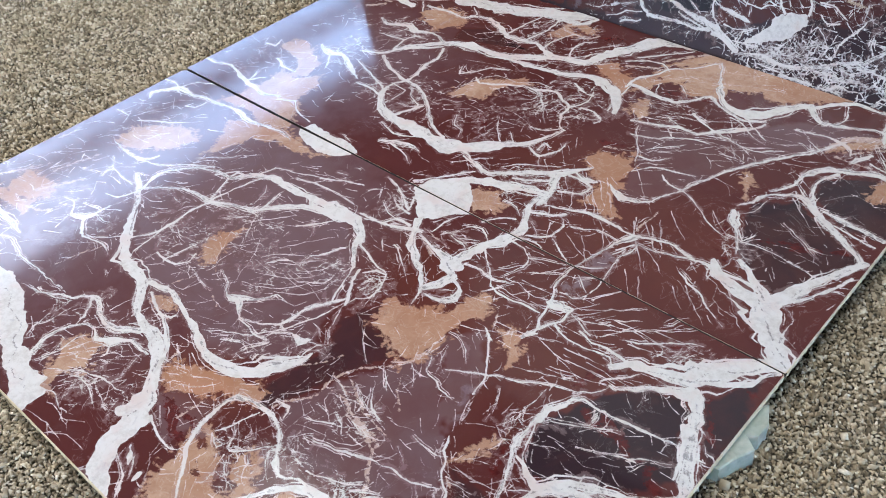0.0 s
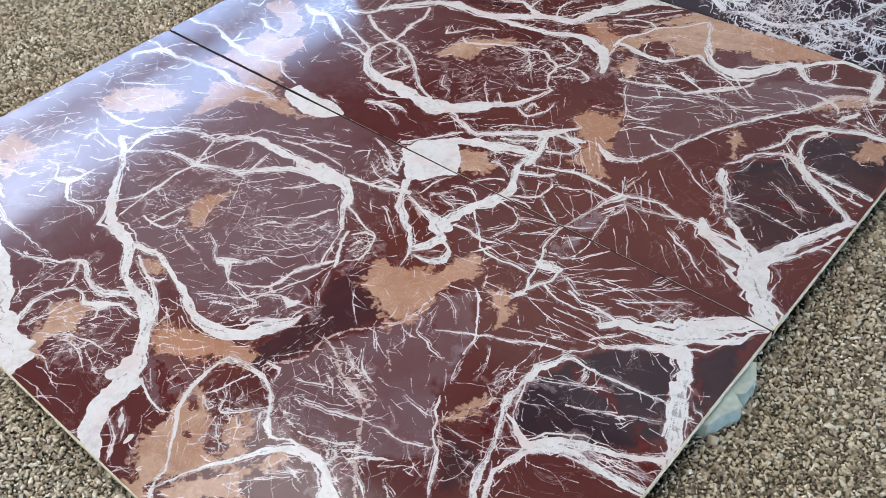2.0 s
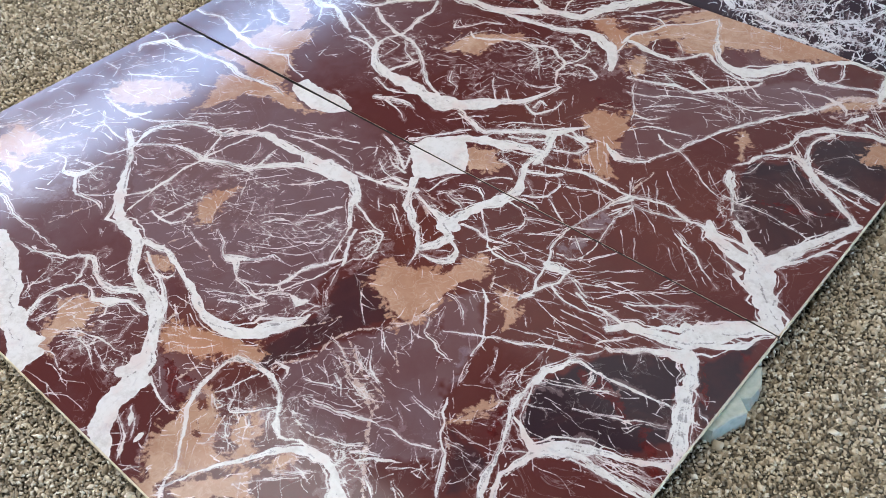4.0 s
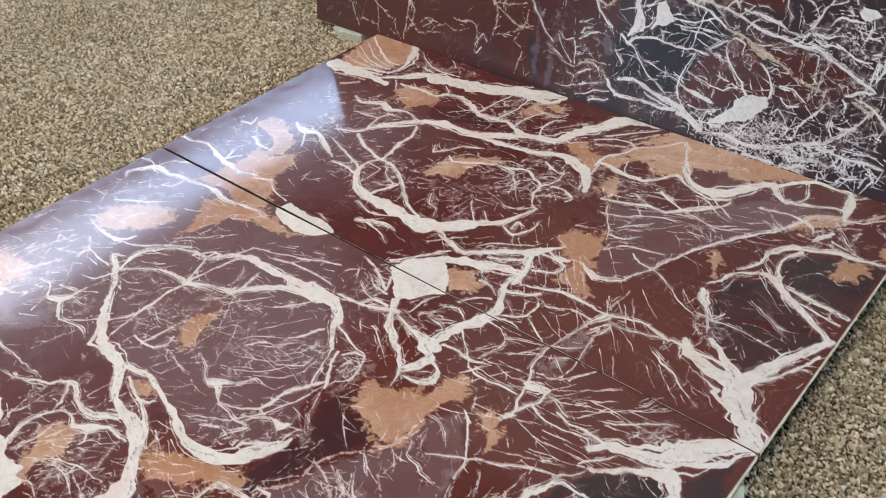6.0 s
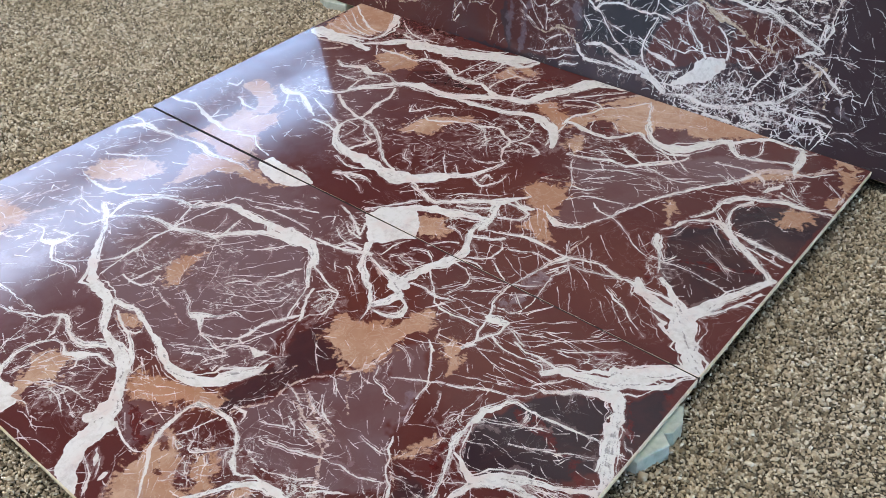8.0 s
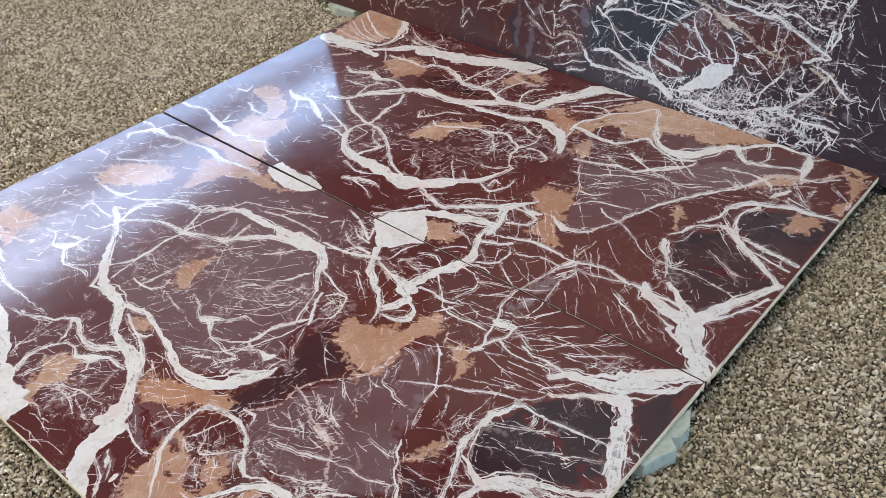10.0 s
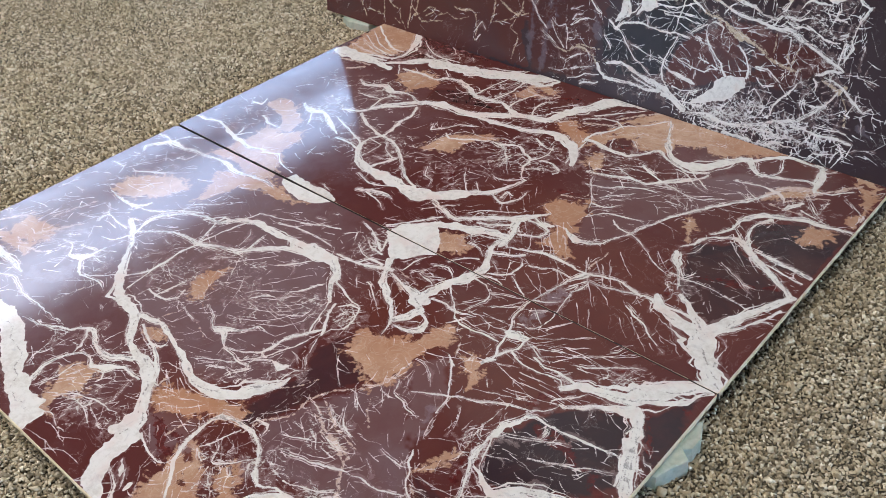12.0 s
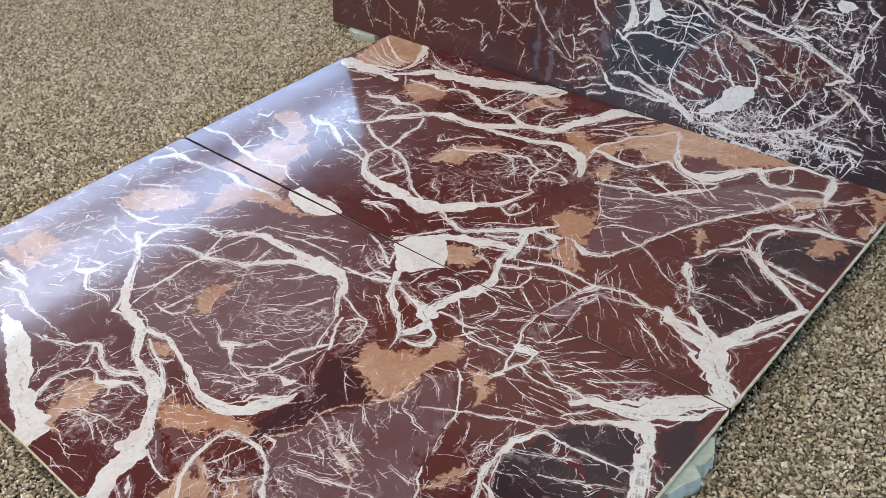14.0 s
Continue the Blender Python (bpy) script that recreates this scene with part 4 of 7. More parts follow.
draw.white(1702, -380, 2.2, 1748, -361, 1.4, 1806, -332, 2.1, 1833, -319, 1.4)
draw.white(1770, -308, 1.7, 1782, -346, 1.1)
draw.red(1783, -307, 12.5, 1822, -328, 13.6, 1853, -345, 13.2, 1876, -360, 8.1)
draw.red(1895, -361, 6.3, 1922, -366, 14.7, 1952, -385, 12.3, 1985, -419, 11.1, 2013, -425, 7)
draw.red(1695, -437, 7.9, 1715, -467, 6.7)
draw.white(1668, -468, 1.7, 1646, -424, 1.8, 1655, -399, 1.4)
draw.hair(1909, -355, 1.2, 1893, -386, 1.2)
draw.zone(-45, 1206, -458, 1208, -395, 1247, -357, 1256, -419, 1316, -424, 1375, -446, 1335, -514, 1309, -565, 1316, -615, 1275, -677, 1264, -722, 1233, -707, 1218, -672, 1233, -577, 1239, -531)
draw.zone(-80, 1708, -388, 1779, -331, 1871, -363, 1934, -385, 1830, -456, 1780, -500, 1741, -484)
draw.zone(-60, 1651, -580, 1707, -582, 1739, -591, 1757, -633, 1742, -676, 1727, -689, 1679, -620)
draw.lace(997, -60, 31, 23, 53, -53, 24, 2.2)
draw.lace(778, -842, 98, 77, 132, -77, 40, 2.5)
draw.lace(957, -905, 71, 56, 52, -31, 26, 2.2)
draw.lace(200, -596, 109, 82, 101, -56, 24, 2.2)
draw.lace(417, -596, 64, 49, 57, -34, 22, 2.2)
draw.lace(737, -503, 60, 46, 76, -54, 30, 2.2)
draw.lace(1128, -590, 83, 66, 36, -29, 30, 2.2)
draw.lace(1177, -329, 31, 24, 37, -35, 22, 1.9)
draw.lace(768, -360, 74, 56, 77, -60, 22, 1.7)
draw.lace(182, -236, 88, 65, 83, -56, 20, 1.9)
draw.lace(1818, -90, 43, 34, 7, -11, 16, 1.7)
draw.lace(1403, -611, 28, 22, 56, -52, 10, 1.7)
draw.lace(1184, -102, 40, 31, 39, -41, 16, 2.2)
draw.lace(1539, -763, 14, 11, 29, -28, 26, 2.2)
draw.lace(1381, -746, 29, 23, 39, -34, 24, 1.9)
draw.lace(1299, -845, 34, 27, 50, -39, 20, 1.9)
draw.lace(1472, -623, 25, 20, 37, -37, 16, 1.9)
draw.lace(1684, -437, 21, 16, 32, -41, 16, 1.7)
draw.cream(1192, -609, 2.7, 1250, -575, 2.8, 1281, -516, 1.9)
draw.cream(1323, -597, 2.2, 1372, -591, 2.7, 1414, -613, 3.3, 1445, -617, 2.7)
draw.cream(1365, -472, 3.8, 1402, -437, 4.8, 1418, -389, 3.7)
draw.cream(1000, -761, 3.9, 997, -736, 2.7, 983, -710, 1.6)
draw.cream(1145, -838, 5.9, 1147, -796, 4.6, 1153, -770, 3.7)
draw.red(1118, -819, 9, 1165, -823, 11, 1207, -838, 6)
draw.red(1084, -826, 6.2, 1128, -842, 6.1)
draw.cream(35, -668, 8.6, 63, -629, 8.6, 91, -590, 6.9, 120, -533, 5.2)
draw.cream(161, -556, 6.8, 176, -490, 6.9, 197, -427, 7)
draw.cream(200, -631, 10.7, 228, -575, 10.7, 262, -522, 6.5)
draw.cream(211, -689, 4.5, 294, -665, 6.8, 323, -611, 4.6)
draw.lace(976, -432, 102, 79, 58, -47, 34, 1.7)
draw.lace(820, -381, 72, 55, 56, -44, 26, 1.7)
draw.lace(1056, -370, 45, 35, 48, -42, 24, 1.7)
draw.lace(597, -459, 75, 57, 83, -57, 22, 1.7)
draw.hair(906, -375, 1.9, 939, -326, 1.9, 986, -269, 1.9)
draw.hair(897, -424, 1.8, 936, -380, 1.8, 985, -356, 1.7)
draw.hair(930, -468, 1.6, 1004, -437, 1.6, 1047, -399, 1.7)
draw.hair(953, -504, 1.6, 1018, -467, 1.7, 1069, -400, 1.7)
draw.hair(1011, -406, 1.7, 1048, -363, 1.8, 1058, -314, 1.7)
draw.white(1188, -800, 7.6, 1186, -767, 9.2, 1184, -746, 11.3, 1193, -729, 13.9, 1217, -720, 12.3, 1252, -713, 13, 1285, -712, 11.2)
draw.white(1933, -222, 28.6, 1956, -271, 28, 1980, -317, 26.3, 2001, -361, 24.6, 2021, -412, 21.9)
draw.slate(1942, -233, 1.6, 1966, -280, 2.1, 1989, -325, 2.1, 2015, -380, 1.5)
draw.white(1953, -241, 1.7, 1984, -281, 1.7, 2001, -284, 1.9)
draw.tan(1434, -841, 1437, -823, 1460, -815, 1463, -832, 1452, -849)
draw.white(1362, -640, 2.4, 1328, -631, 1.8)
draw.tan(1380, -460, 1401, -417, 1411, -344, 1424, -344, 1421, -392, 1412, -429, 1393, -464)
draw.zone(40, 477, -445, 605, -303, 821, -256, 973, -223, 1108, -322, 1201, -519, 1213, -562, 1130, -648, 1057, -696, 969, -661, 833, -657, 708, -634, 608, -584)
draw.white(430, -541, 2, 438, -507, 2.1, 443, -475, 2.2)
draw.white(357, -576, 1.8, 397, -567, 2.1, 446, -564, 1.4)
draw.white(341, -488, 1.4, 371, -494, 2.1)
draw.white(316, -431, 1.9, 331, -427, 1.5)
draw.white(433, -273, 2.2, 472, -244, 2.2, 502, -228, 2.2)
draw.cream(553, -633, 1.3, 532, -692, 1.6, 517, -753, 1.3)
draw.white(632, -688, 1.8, 654, -700, 2.2)
draw.white(694, -434, 1.3, 725, -456, 1.3)
draw.white(708, -391, 1.3, 733, -365, 2, 751, -351, 1.3)
draw.white(766, -549, 2.2, 814, -559, 2.2, 860, -569, 2.2, 891, -568, 2.2)
draw.cream(885, -572, 2.2, 917, -581, 2.2, 944, -593, 1.4)
draw.white(643, -544, 1.1, 634, -513, 1.1, 646, -491, 1.1)
draw.cream(801, -615, 2.2, 811, -590, 2.2, 825, -568, 2.2)
draw.hair(801, -615, 0.7, 837, -610, 0.7, 842, -572, 0.7)
draw.hair(543, -483, 0.7, 584, -459, 0.7, 589, -427, 0.7)
draw.hair(579, -705, 0.7, 624, -718, 0.7)
draw.hair(467, -692, 0.7, 531, -643, 0.7)
draw.white(797, -83, 2.2, 824, -77, 2.2)
draw.white(821, -42, 2.2, 836, -35, 2.2)
draw.white(1046, -344, 2.2, 1063, -319, 2.2)
draw.hair(974, -411, 0.7, 1029, -415, 0.7, 1070, -417, 0.7, 1089, -380, 0.7)
draw.hair(940, -390, 0.7, 1001, -390, 0.7, 1044, -393, 0.7, 1058, -370, 0.7)
draw.hair(1034, -490, 0.7, 1085, -483, 0.7, 1098, -451, 0.7)
draw.hair(978, -432, 0.7, 1032, -436, 0.7, 1084, -429, 0.7)
draw.hair(892, -439, 0.7, 949, -443, 0.7, 986, -448, 0.7)
draw.hair(824, -418, 0.7, 842, -379, 0.7, 879, -437, 0.7, 920, -523, 0.7)
draw.white(1184, -530, 1.1, 1186, -498, 1.1)
draw.cream(1141, -111, 2.2, 1196, -119, 2.2, 1231, -129, 2.2)
draw.white(1306, -245, 2.2, 1335, -228, 2.2)
draw.white(1222, -86, 2.2, 1268, -64, 1.9)
draw.hair(1207, -409, 0.7, 1255, -434, 0.7, 1304, -475, 0.7, 1338, -501, 0.7)
draw.hair(1309, -391, 0.7, 1341, -407, 0.7)
draw.hair(1221, -409, 0.7, 1239, -363, 0.7, 1247, -335, 0.7)
draw.hair(1206, -367, 0.7, 1259, -347, 0.7)
draw.white(890, -920, 1.3, 909, -946, 1.6, 904, -970, 1.3)
draw.hair(934, -811, 0.7, 936, -841, 0.7, 918, -866, 0.7)
draw.hair(870, -873, 0.7, 883, -852, 0.7, 911, -840, 0.7)
draw.hair(913, -982, 0.7, 968, -987, 0.7, 1003, -967, 0.7)
draw.hair(917, -1038, 0.7, 962, -1030, 0.7, 1001, -1006, 0.7, 1062, -1003, 0.7)
draw.hair(879, -1030, 0.7, 946, -1014, 0.7, 1005, -1022, 0.7)
draw.hair(1169, -924, 0.7, 1205, -955, 0.7, 1225, -981, 0.7)
draw.cream(1035, -783, 1.3, 1057, -756, 1.3, 1094, -755, 1)
draw.cream(1059, -793, 1, 1098, -771, 1, 1124, -741, 1)
draw.red(1261, -810, 3.3, 1301, -844, 5.1, 1343, -873, 3.1)
draw.red(1280, -845, 2.4, 1315, -865, 4.1, 1334, -889, 2.3)
draw.red(1225, -830, 1.8, 1261, -877, 2.0, 1278, -895, 1.8)
draw.red(1326, -807, 1.8, 1355, -832, 2.0)
draw.red(1081, -822, 6.8, 1124, -825, 9.9, 1161, -857, 9.6, 1196, -863, 5.3)
draw.red(1137, -786, 5.6, 1154, -819, 6.5, 1180, -824, 3.5)
draw.red(1372, -578, 2.6, 1392, -589, 3.5)
draw.zone(60, 1277, -682, 1319, -583, 1381, -466, 1424, -362, 1673, -637, 1566, -726, 1447, -756, 1341, -736)
draw.zone(55, 1057, -833, 1096, -791, 1163, -756, 1184, -820, 1196, -863, 1156, -887)
draw.hair(1273, -757, 0.7, 1293, -775, 0.7)
draw.hair(1282, -750, 0.7, 1306, -773, 0.7)
draw.hair(1414, -685, 0.7, 1462, -663, 0.7, 1473, -637, 0.7)
draw.hair(1333, -700, 0.7, 1369, -688, 0.7, 1409, -680, 0.7)
draw.hair(1582, -596, 0.7, 1599, -607, 0.7)
draw.hair(1260, -430, 0.7, 1291, -468, 0.7, 1332, -495, 0.7)
draw.white(1588, -492, 1.1, 1578, -473, 1.1, 1562, -419, 1.1)
draw.white(1969, -242, 1.8, 1981, -258, 2.2, 1998, -261, 2.2, 2009, -269, 1.8)
draw.red(1922, -156, 12.0, 1943, -176, 11.7, 1962, -214, 8.4, 1992, -240, 4.2)
draw.red(1963, -77, 6.7, 1982, -89, 4.5)
draw.red(1746, -308, 6.8, 1763, -332, 8.7, 1808, -339, 10.6, 1841, -339, 12.6, 1862, -351, 9.3)
draw.red(1886, -357, 5.1, 1918, -368, 9.8, 1943, -379, 10.7, 1964, -393, 10.5)
draw.red(1702, -277, 4.8, 1721, -233, 5.8, 1734, -212, 4.8, 1752, -198, 3.8)
draw.hair(1692, -96, 0.7, 1734, -63, 0.7, 1804, -4, 0.7)
draw.hair(1633, -65, 0.7, 1663, -42, 0.7, 1700, -9, 0.7)
draw.red(1786, -100, 4.9, 1801, -68, 6.1, 1832, -63, 4.9)
draw.white(1813, -99, 1.3, 1823, -60, 1.3)
draw.hair(1590, -486, 0.7, 1621, -470, 0.7, 1649, -459, 0.7)
draw.hair(1642, -570, 0.7, 1680, -572, 0.7, 1713, -569, 0.7)
draw.red(1705, -535, 14.3, 1693, -495, 11.5, 1688, -472, 7.5)
draw.red(1701, -426, 7.6, 1718, -457, 6.3)
draw.white(1817, -213, 1.2, 1831, -239, 1.1)
draw.hair(1793, -233, 0.7, 1820, -262, 0.7)
draw.hair(1844, -192, 0.7, 1896, -214, 0.7)
draw.zone(-100, 1734, -477, 1723, -418, 1708, -385, 1744, -306, 1796, -221, 1874, -177, 1909, -203, 1918, -250, 1974, -346, 1922, -412, 1883, -429, 1790, -505)
draw.zone(-70, 1917, -151, 1940, -114, 1977, -46, 2006, -178, 2008, -318, 1961, -232)
draw.zone(70, 1405, -341, 1463, -284, 1542, -367, 1558, -423, 1579, -499, 1589, -545)
draw.hair(1632, -100, 0.7, 1712, -53, 0.7)
draw.white(14, -456, 2.2, 27, -431, 2.2, 22, -395, 2.2)
draw.white(58, -424, 1.8, 105, -420, 2.2)
draw.white(458, -248, 2, 503, -222, 2.2, 527, -189, 2)
draw.white(138, -589, 2, 140, -551, 2.2, 141, -529, 1.7)
draw.white(-13, -622, 2.2, 17, -607, 2.2, 34, -623, 1.4)
draw.red(1472, -832, 4.0, 1506, -856, 4.0)

# far
draw.on('far')
draw.white(1730, -201, 8.6, 1751, -166, 26.5, 1786, -152, 35.8, 1822, -140, 46.5, 1858, -129, 56.8, 1894, -96, 64.4, 1925, -54, 57.8, 1959, -19, 46.6, 1997, 1, 16.1)
draw.white(1262, -178, 37.5, 1272, -121, 26.3, 1285, -71, 28, 1309, -33, 33.8, 1325, 17, 23.9, 1305, 64, 16.5, 1281, 107, 17.6, 1278, 139, 15.3, 1286, 171, 14.1)
draw.white(1323, -5, 7.5, 1378, 9, 7.1, 1403, 5, 3.9)
draw.white(1340, 17, 4.8, 1375, 35, 6.2, 1394, 58, 5.5, 1391, 97, 3.4, 1375, 121, 3.2)
draw.white(1321, 67, 2.5, 1346, 51, 3.2, 1366, 31, 3.1)
draw.white(1400, 48, 3.3, 1440, 22, 3.3, 1484, -4, 3.3)
draw.hair(1410, 85, 1.3, 1461, 53, 1.3, 1503, 35, 1.3)
draw.white(1300, 94, 10.4, 1341, 113, 12.7, 1371, 138, 8.4)
draw.white(1310, 136, 5.1, 1371, 160, 6.5, 1398, 174, 10.1, 1441, 177, 11.3, 1478, 175, 8.8, 1518, 168, 6.9, 1547, 167, 8.8)
draw.white(1551, 167, 16.1, 1531, 140, 15.4, 1519, 103, 6.6, 1513, 65, 5, 1504, 31, 5, 1500, 1, 4.8, 1497, -29, 5.9, 1499, -66, 5.3, 1512, -95, 6.1, 1524, -123, 8.8)
draw.white(1567, 148, 3.5, 1568, 121, 5, 1555, 92, 3.7, 1564, 64, 3.2, 1567, 26, 3.3, 1574, -11, 3.3, 1573, -60, 3.7, 1554, -88, 5.3, 1522, -87, 6.2)
draw.white(1498, 4, 3.3, 1530, 19, 4.5, 1558, 40, 3.3)
draw.white(1533, -19, 3.3, 1566, 4, 3.3)
draw.white(1541, 87, 4.1, 1553, 123, 4.1)
draw.white(1537, 105, 4.5, 1561, 144, 5.7)
draw.grey(1530, 42, 29.2, 1547, 69, 24.2)
draw.cream(1541, 186, 5.6, 1537, 217, 4.8, 1543, 276, 4)
draw.white(1550, 172, 6.1, 1603, 195, 6, 1634, 199, 6.7, 1668, 184, 8, 1702, 181, 8.4)
draw.white(1565, 150, 3.3, 1612, 155, 4.5, 1655, 166, 5.8, 1707, 185, 7.3, 1739, 180, 17.9)
draw.hair(1565, 155, 1.4, 1619, 133, 1.3, 1670, 92, 1.2)
draw.white(1686, 137, 1.7, 1739, 108, 2.5)
draw.white(1403, 106, 2.4, 1449, 129, 3.6, 1497, 137, 4.4, 1529, 128, 3.9)
draw.hair(1630, -149, 1.5, 1819, 2, 1.4)
draw.white(1769, 0, 2.4, 1766, -19, 2.7, 1752, -29, 1.9)
draw.white(1273, 574, 10.3, 1327, 588, 13, 1388, 614, 12.7, 1444, 614, 10.2, 1473, 643, 15.1, 1512, 687, 15.2, 1553, 728, 9.5, 1565, 763, 5.1)
draw.white(1385, 695, 7.8, 1439, 670, 7.8, 1488, 650, 6.5, 1528, 644, 4, 1596, 634, 3.7, 1663, 677, 4.4)
draw.white(1306, 516, 4.5, 1357, 528, 6.3, 1399, 566, 4.7, 1458, 592, 6.1, 1497, 595, 2.8)
draw.white(1476, 735, 5.6, 1517, 727, 4.7, 1565, 689, 3.4, 1611, 677, 2.5)
draw.white(1525, 745, 5.4, 1571, 712, 4.3, 1603, 692, 3.2)
draw.white(1377, 478, 4.4, 1422, 530, 4.4, 1446, 558, 2.9)
draw.white(1382, 443, 7, 1420, 447, 5.9, 1450, 487, 2.7)
draw.white(1303, 559, 2.6, 1336, 501, 2.5, 1370, 455, 4.3, 1396, 399, 2.5)
draw.white(1402, 376, 4, 1429, 420, 5.5, 1441, 429, 5.7, 1482, 436, 5.6, 1542, 455, 2.7)
draw.white(1469, 409, 3.9, 1505, 387, 7.1, 1542, 384, 5.5, 1592, 359, 3.8, 1635, 331, 3.6, 1676, 303, 3.8, 1718, 290, 3)
draw.white(1389, 300, 6, 1424, 278, 15.5, 1450, 272, 17.3, 1478, 284, 8.7, 1505, 305, 10.4, 1514, 331, 6, 1533, 370, 5.9, 1547, 419, 4.7, 1566, 459, 4.8, 1586, 514, 7.9, 1602, 546, 10.4, 1624, 583, 10.7, 1653, 625, 10.8, 1682, 667, 11, 1712, 707, 8.6, 1738, 757, 8.4, 1765, 805, 8.5)
draw.cream(1737, 742, 7.7, 1762, 810, 29.1, 1797, 843, 27, 1836, 865, 10.1)
draw.white(1678, 393, 10.5, 1693, 360, 18.5, 1716, 333, 8.9, 1738, 294, 6, 1758, 254, 2.9)
draw.white(1699, 374, 3.9, 1728, 329, 3.8, 1747, 306, 6.1, 1764, 347, 3)
draw.white(1738, 266, 4.4, 1722, 267, 2.2, 1749, 234, 3)
draw.white(1673, 414, 3, 1700, 447, 5.8, 1702, 473, 9.2, 1726, 504, 10.5, 1755, 526, 13.4, 1789, 530, 20.6)
draw.white(1693, 387, 3.6, 1717, 417, 3.1, 1722, 473, 1.8)
draw.white(1712, 509, 4.6, 1737, 562, 7, 1743, 613, 8.5, 1753, 633, 14.8, 1780, 670, 16.6, 1833, 693, 19.9, 1885, 719, 16.9, 1923, 719, 16.6, 1971, 733, 13.8, 2006, 731, 8.7)
draw.white(1744, 574, 2.6, 1768, 548, 2.6, 1790, 530, 4.7)
draw.white(1807, 664, 12.1, 1782, 622, 10.5, 1782, 581, 10.8, 1803, 534, 9.2, 1793, 521, 21.2)
draw.white(1797, 523, 22.3, 1837, 490, 25.2, 1880, 465, 24.1, 1919, 447, 19.1, 1957, 421, 14.1, 1991, 394, 8.5)
draw.white(1832, 516, 7.7, 1882, 507, 11.6, 1931, 499, 13.8, 1998, 490, 11.4)
draw.white(1881, 478, 4.6, 1931, 467, 7.4, 1990, 457, 7.3)
draw.white(1786, 419, 2.9, 1832, 394, 2.8, 1874, 371, 2.7, 1911, 342, 1.7)
draw.white(1707, 307, 3.2, 1747, 301, 4.6, 1778, 308, 5.9, 1815, 309, 4.4, 1858, 301, 4.2, 1889, 299, 4.2, 1932, 288, 4)
draw.white(1770, 1024, 11.4, 1817, 967, 13, 1828, 902, 19.7, 1842, 852, 5.1)
draw.white(1819, 961, 4.4, 1858, 1005, 4.7, 1903, 1023, 3.2)
draw.white(1676, 848, 16.2, 1748, 876, 10.6, 1805, 899, 8.1, 1826, 897, 12)
draw.white(1700, 965, 6.8, 1723, 898, 4.5, 1714, 869, 4.8)
draw.white(1838, 860, 7.9, 1882, 871, 6, 1927, 922, 4.1)
draw.white(1637, 786, 4.7, 1716, 801, 6, 1757, 793, 10.7, 1787, 780, 9.4, 1799, 751, 3.1)
draw.white(1815, 733, 8.9, 1825, 764, 16.4, 1841, 789, 8.3)
draw.white(1832, 831, 2.7, 1874, 780, 2.7, 1904, 746, 2.8, 1942, 714, 2.9)
draw.white(1851, 753, 6.4, 1891, 740, 3.7, 1938, 727, 3.7)
draw.white(1897, 797, 1.9, 1891, 843, 1.6)
draw.white(1530, 609, 2.3, 1607, 577, 3.4)
draw.white(1672, 736, 3.6, 1736, 710, 2.4)
draw.white(1685, 760, 3.3, 1760, 711, 2.1)
draw.tan(1898, 1008, 1946, 1007, 1980, 972, 1984, 929, 1996, 838, 1992, 755, 1964, 778, 1984, 829, 1966, 899, 1932, 943)
draw.cream(1799, 768, 5.6, 1842, 814, 5.8, 1893, 845, 4.4)
draw.tan(1629, 543, 1648, 528, 1663, 490, 1676, 457, 1647, 504)
draw.red(1766, 343, 11.8, 1810, 349, 11.8, 1842, 360, 14.1, 1895, 373, 11.7, 1951, 408, 7.6)
draw.white(1874, 371, 5.7, 1894, 370, 4.5)
draw.white(1726, 207, 13.3, 1755, 171, 35.6, 1797, 165, 47.9, 1843, 151, 54.8, 1880, 137, 61.5, 1913, 97, 75.5, 1946, 55, 67.4, 1974, 28, 55.3, 1999, 15, 27.7)
draw.white(1772, 243, 11.7, 1811, 215, 14.5, 1844, 189, 19.2, 1877, 160, 27.4)
draw.white(1887, 158, 43.2, 1910, 202, 33.2, 1926, 253, 29.6, 1946, 299, 26.8, 1968, 342, 22.7, 1995, 397, 16.7)
draw.white(1909, 175, 17.4, 1936, 206, 13.1, 1958, 247, 10.6, 1974, 285, 8.8, 1996, 335, 4.5)
draw.white(1961, 255, 4.2, 1986, 275, 4.3, 2002, 272, 3)
draw.slate(1925, 205, 4.6, 1942, 236, 5.8, 1957, 277, 7.1, 1977, 323, 4.6, 1997, 366, 2.7)
draw.slate(1863, 154, 1.3, 1897, 120, 1.3, 1933, 78, 1.2, 1951, 58, 1.3, 1982, 39, 1.3)
draw.slate(1958, 37, 2.8, 1977, 19, 2.8)
draw.white(1692, 128, 2.5, 1724, 108, 4.3, 1755, 95, 5.3, 1796, 65, 4, 1845, 39, 1.6)
draw.hair(1702, 104, 1.2, 1745, 74, 1.1, 1811, 17, 1.1)
draw.white(1706, 144, 2.4, 1704, 191, 3.3)
draw.hair(1776, 136, 1, 1790, 97, 1, 1817, 81, 1.3, 1839, 84, 1.5)
draw.hair(1829, 98, 1.1, 1885, 52, 1.1)
draw.hair(1679, 179, 1.2, 1723, 147, 1.2)
draw.white(1903, 448, 7.6, 1950, 418, 9.4, 1987, 401, 9.6)
draw.tan(45, 739, 16, 854, -10, 998, 188, 996, 236, 912, 240, 855, 231, 808, 164, 785, 163, 726, 88, 709)
draw.white(28, 722, 45.1, 131, 727, 48.6, 219, 730, 29.2, 302, 720, 20.3)
draw.white(6, 976, 6.3, 115, 896, 8.2, 204, 848, 7.9, 247, 853, 8.7)
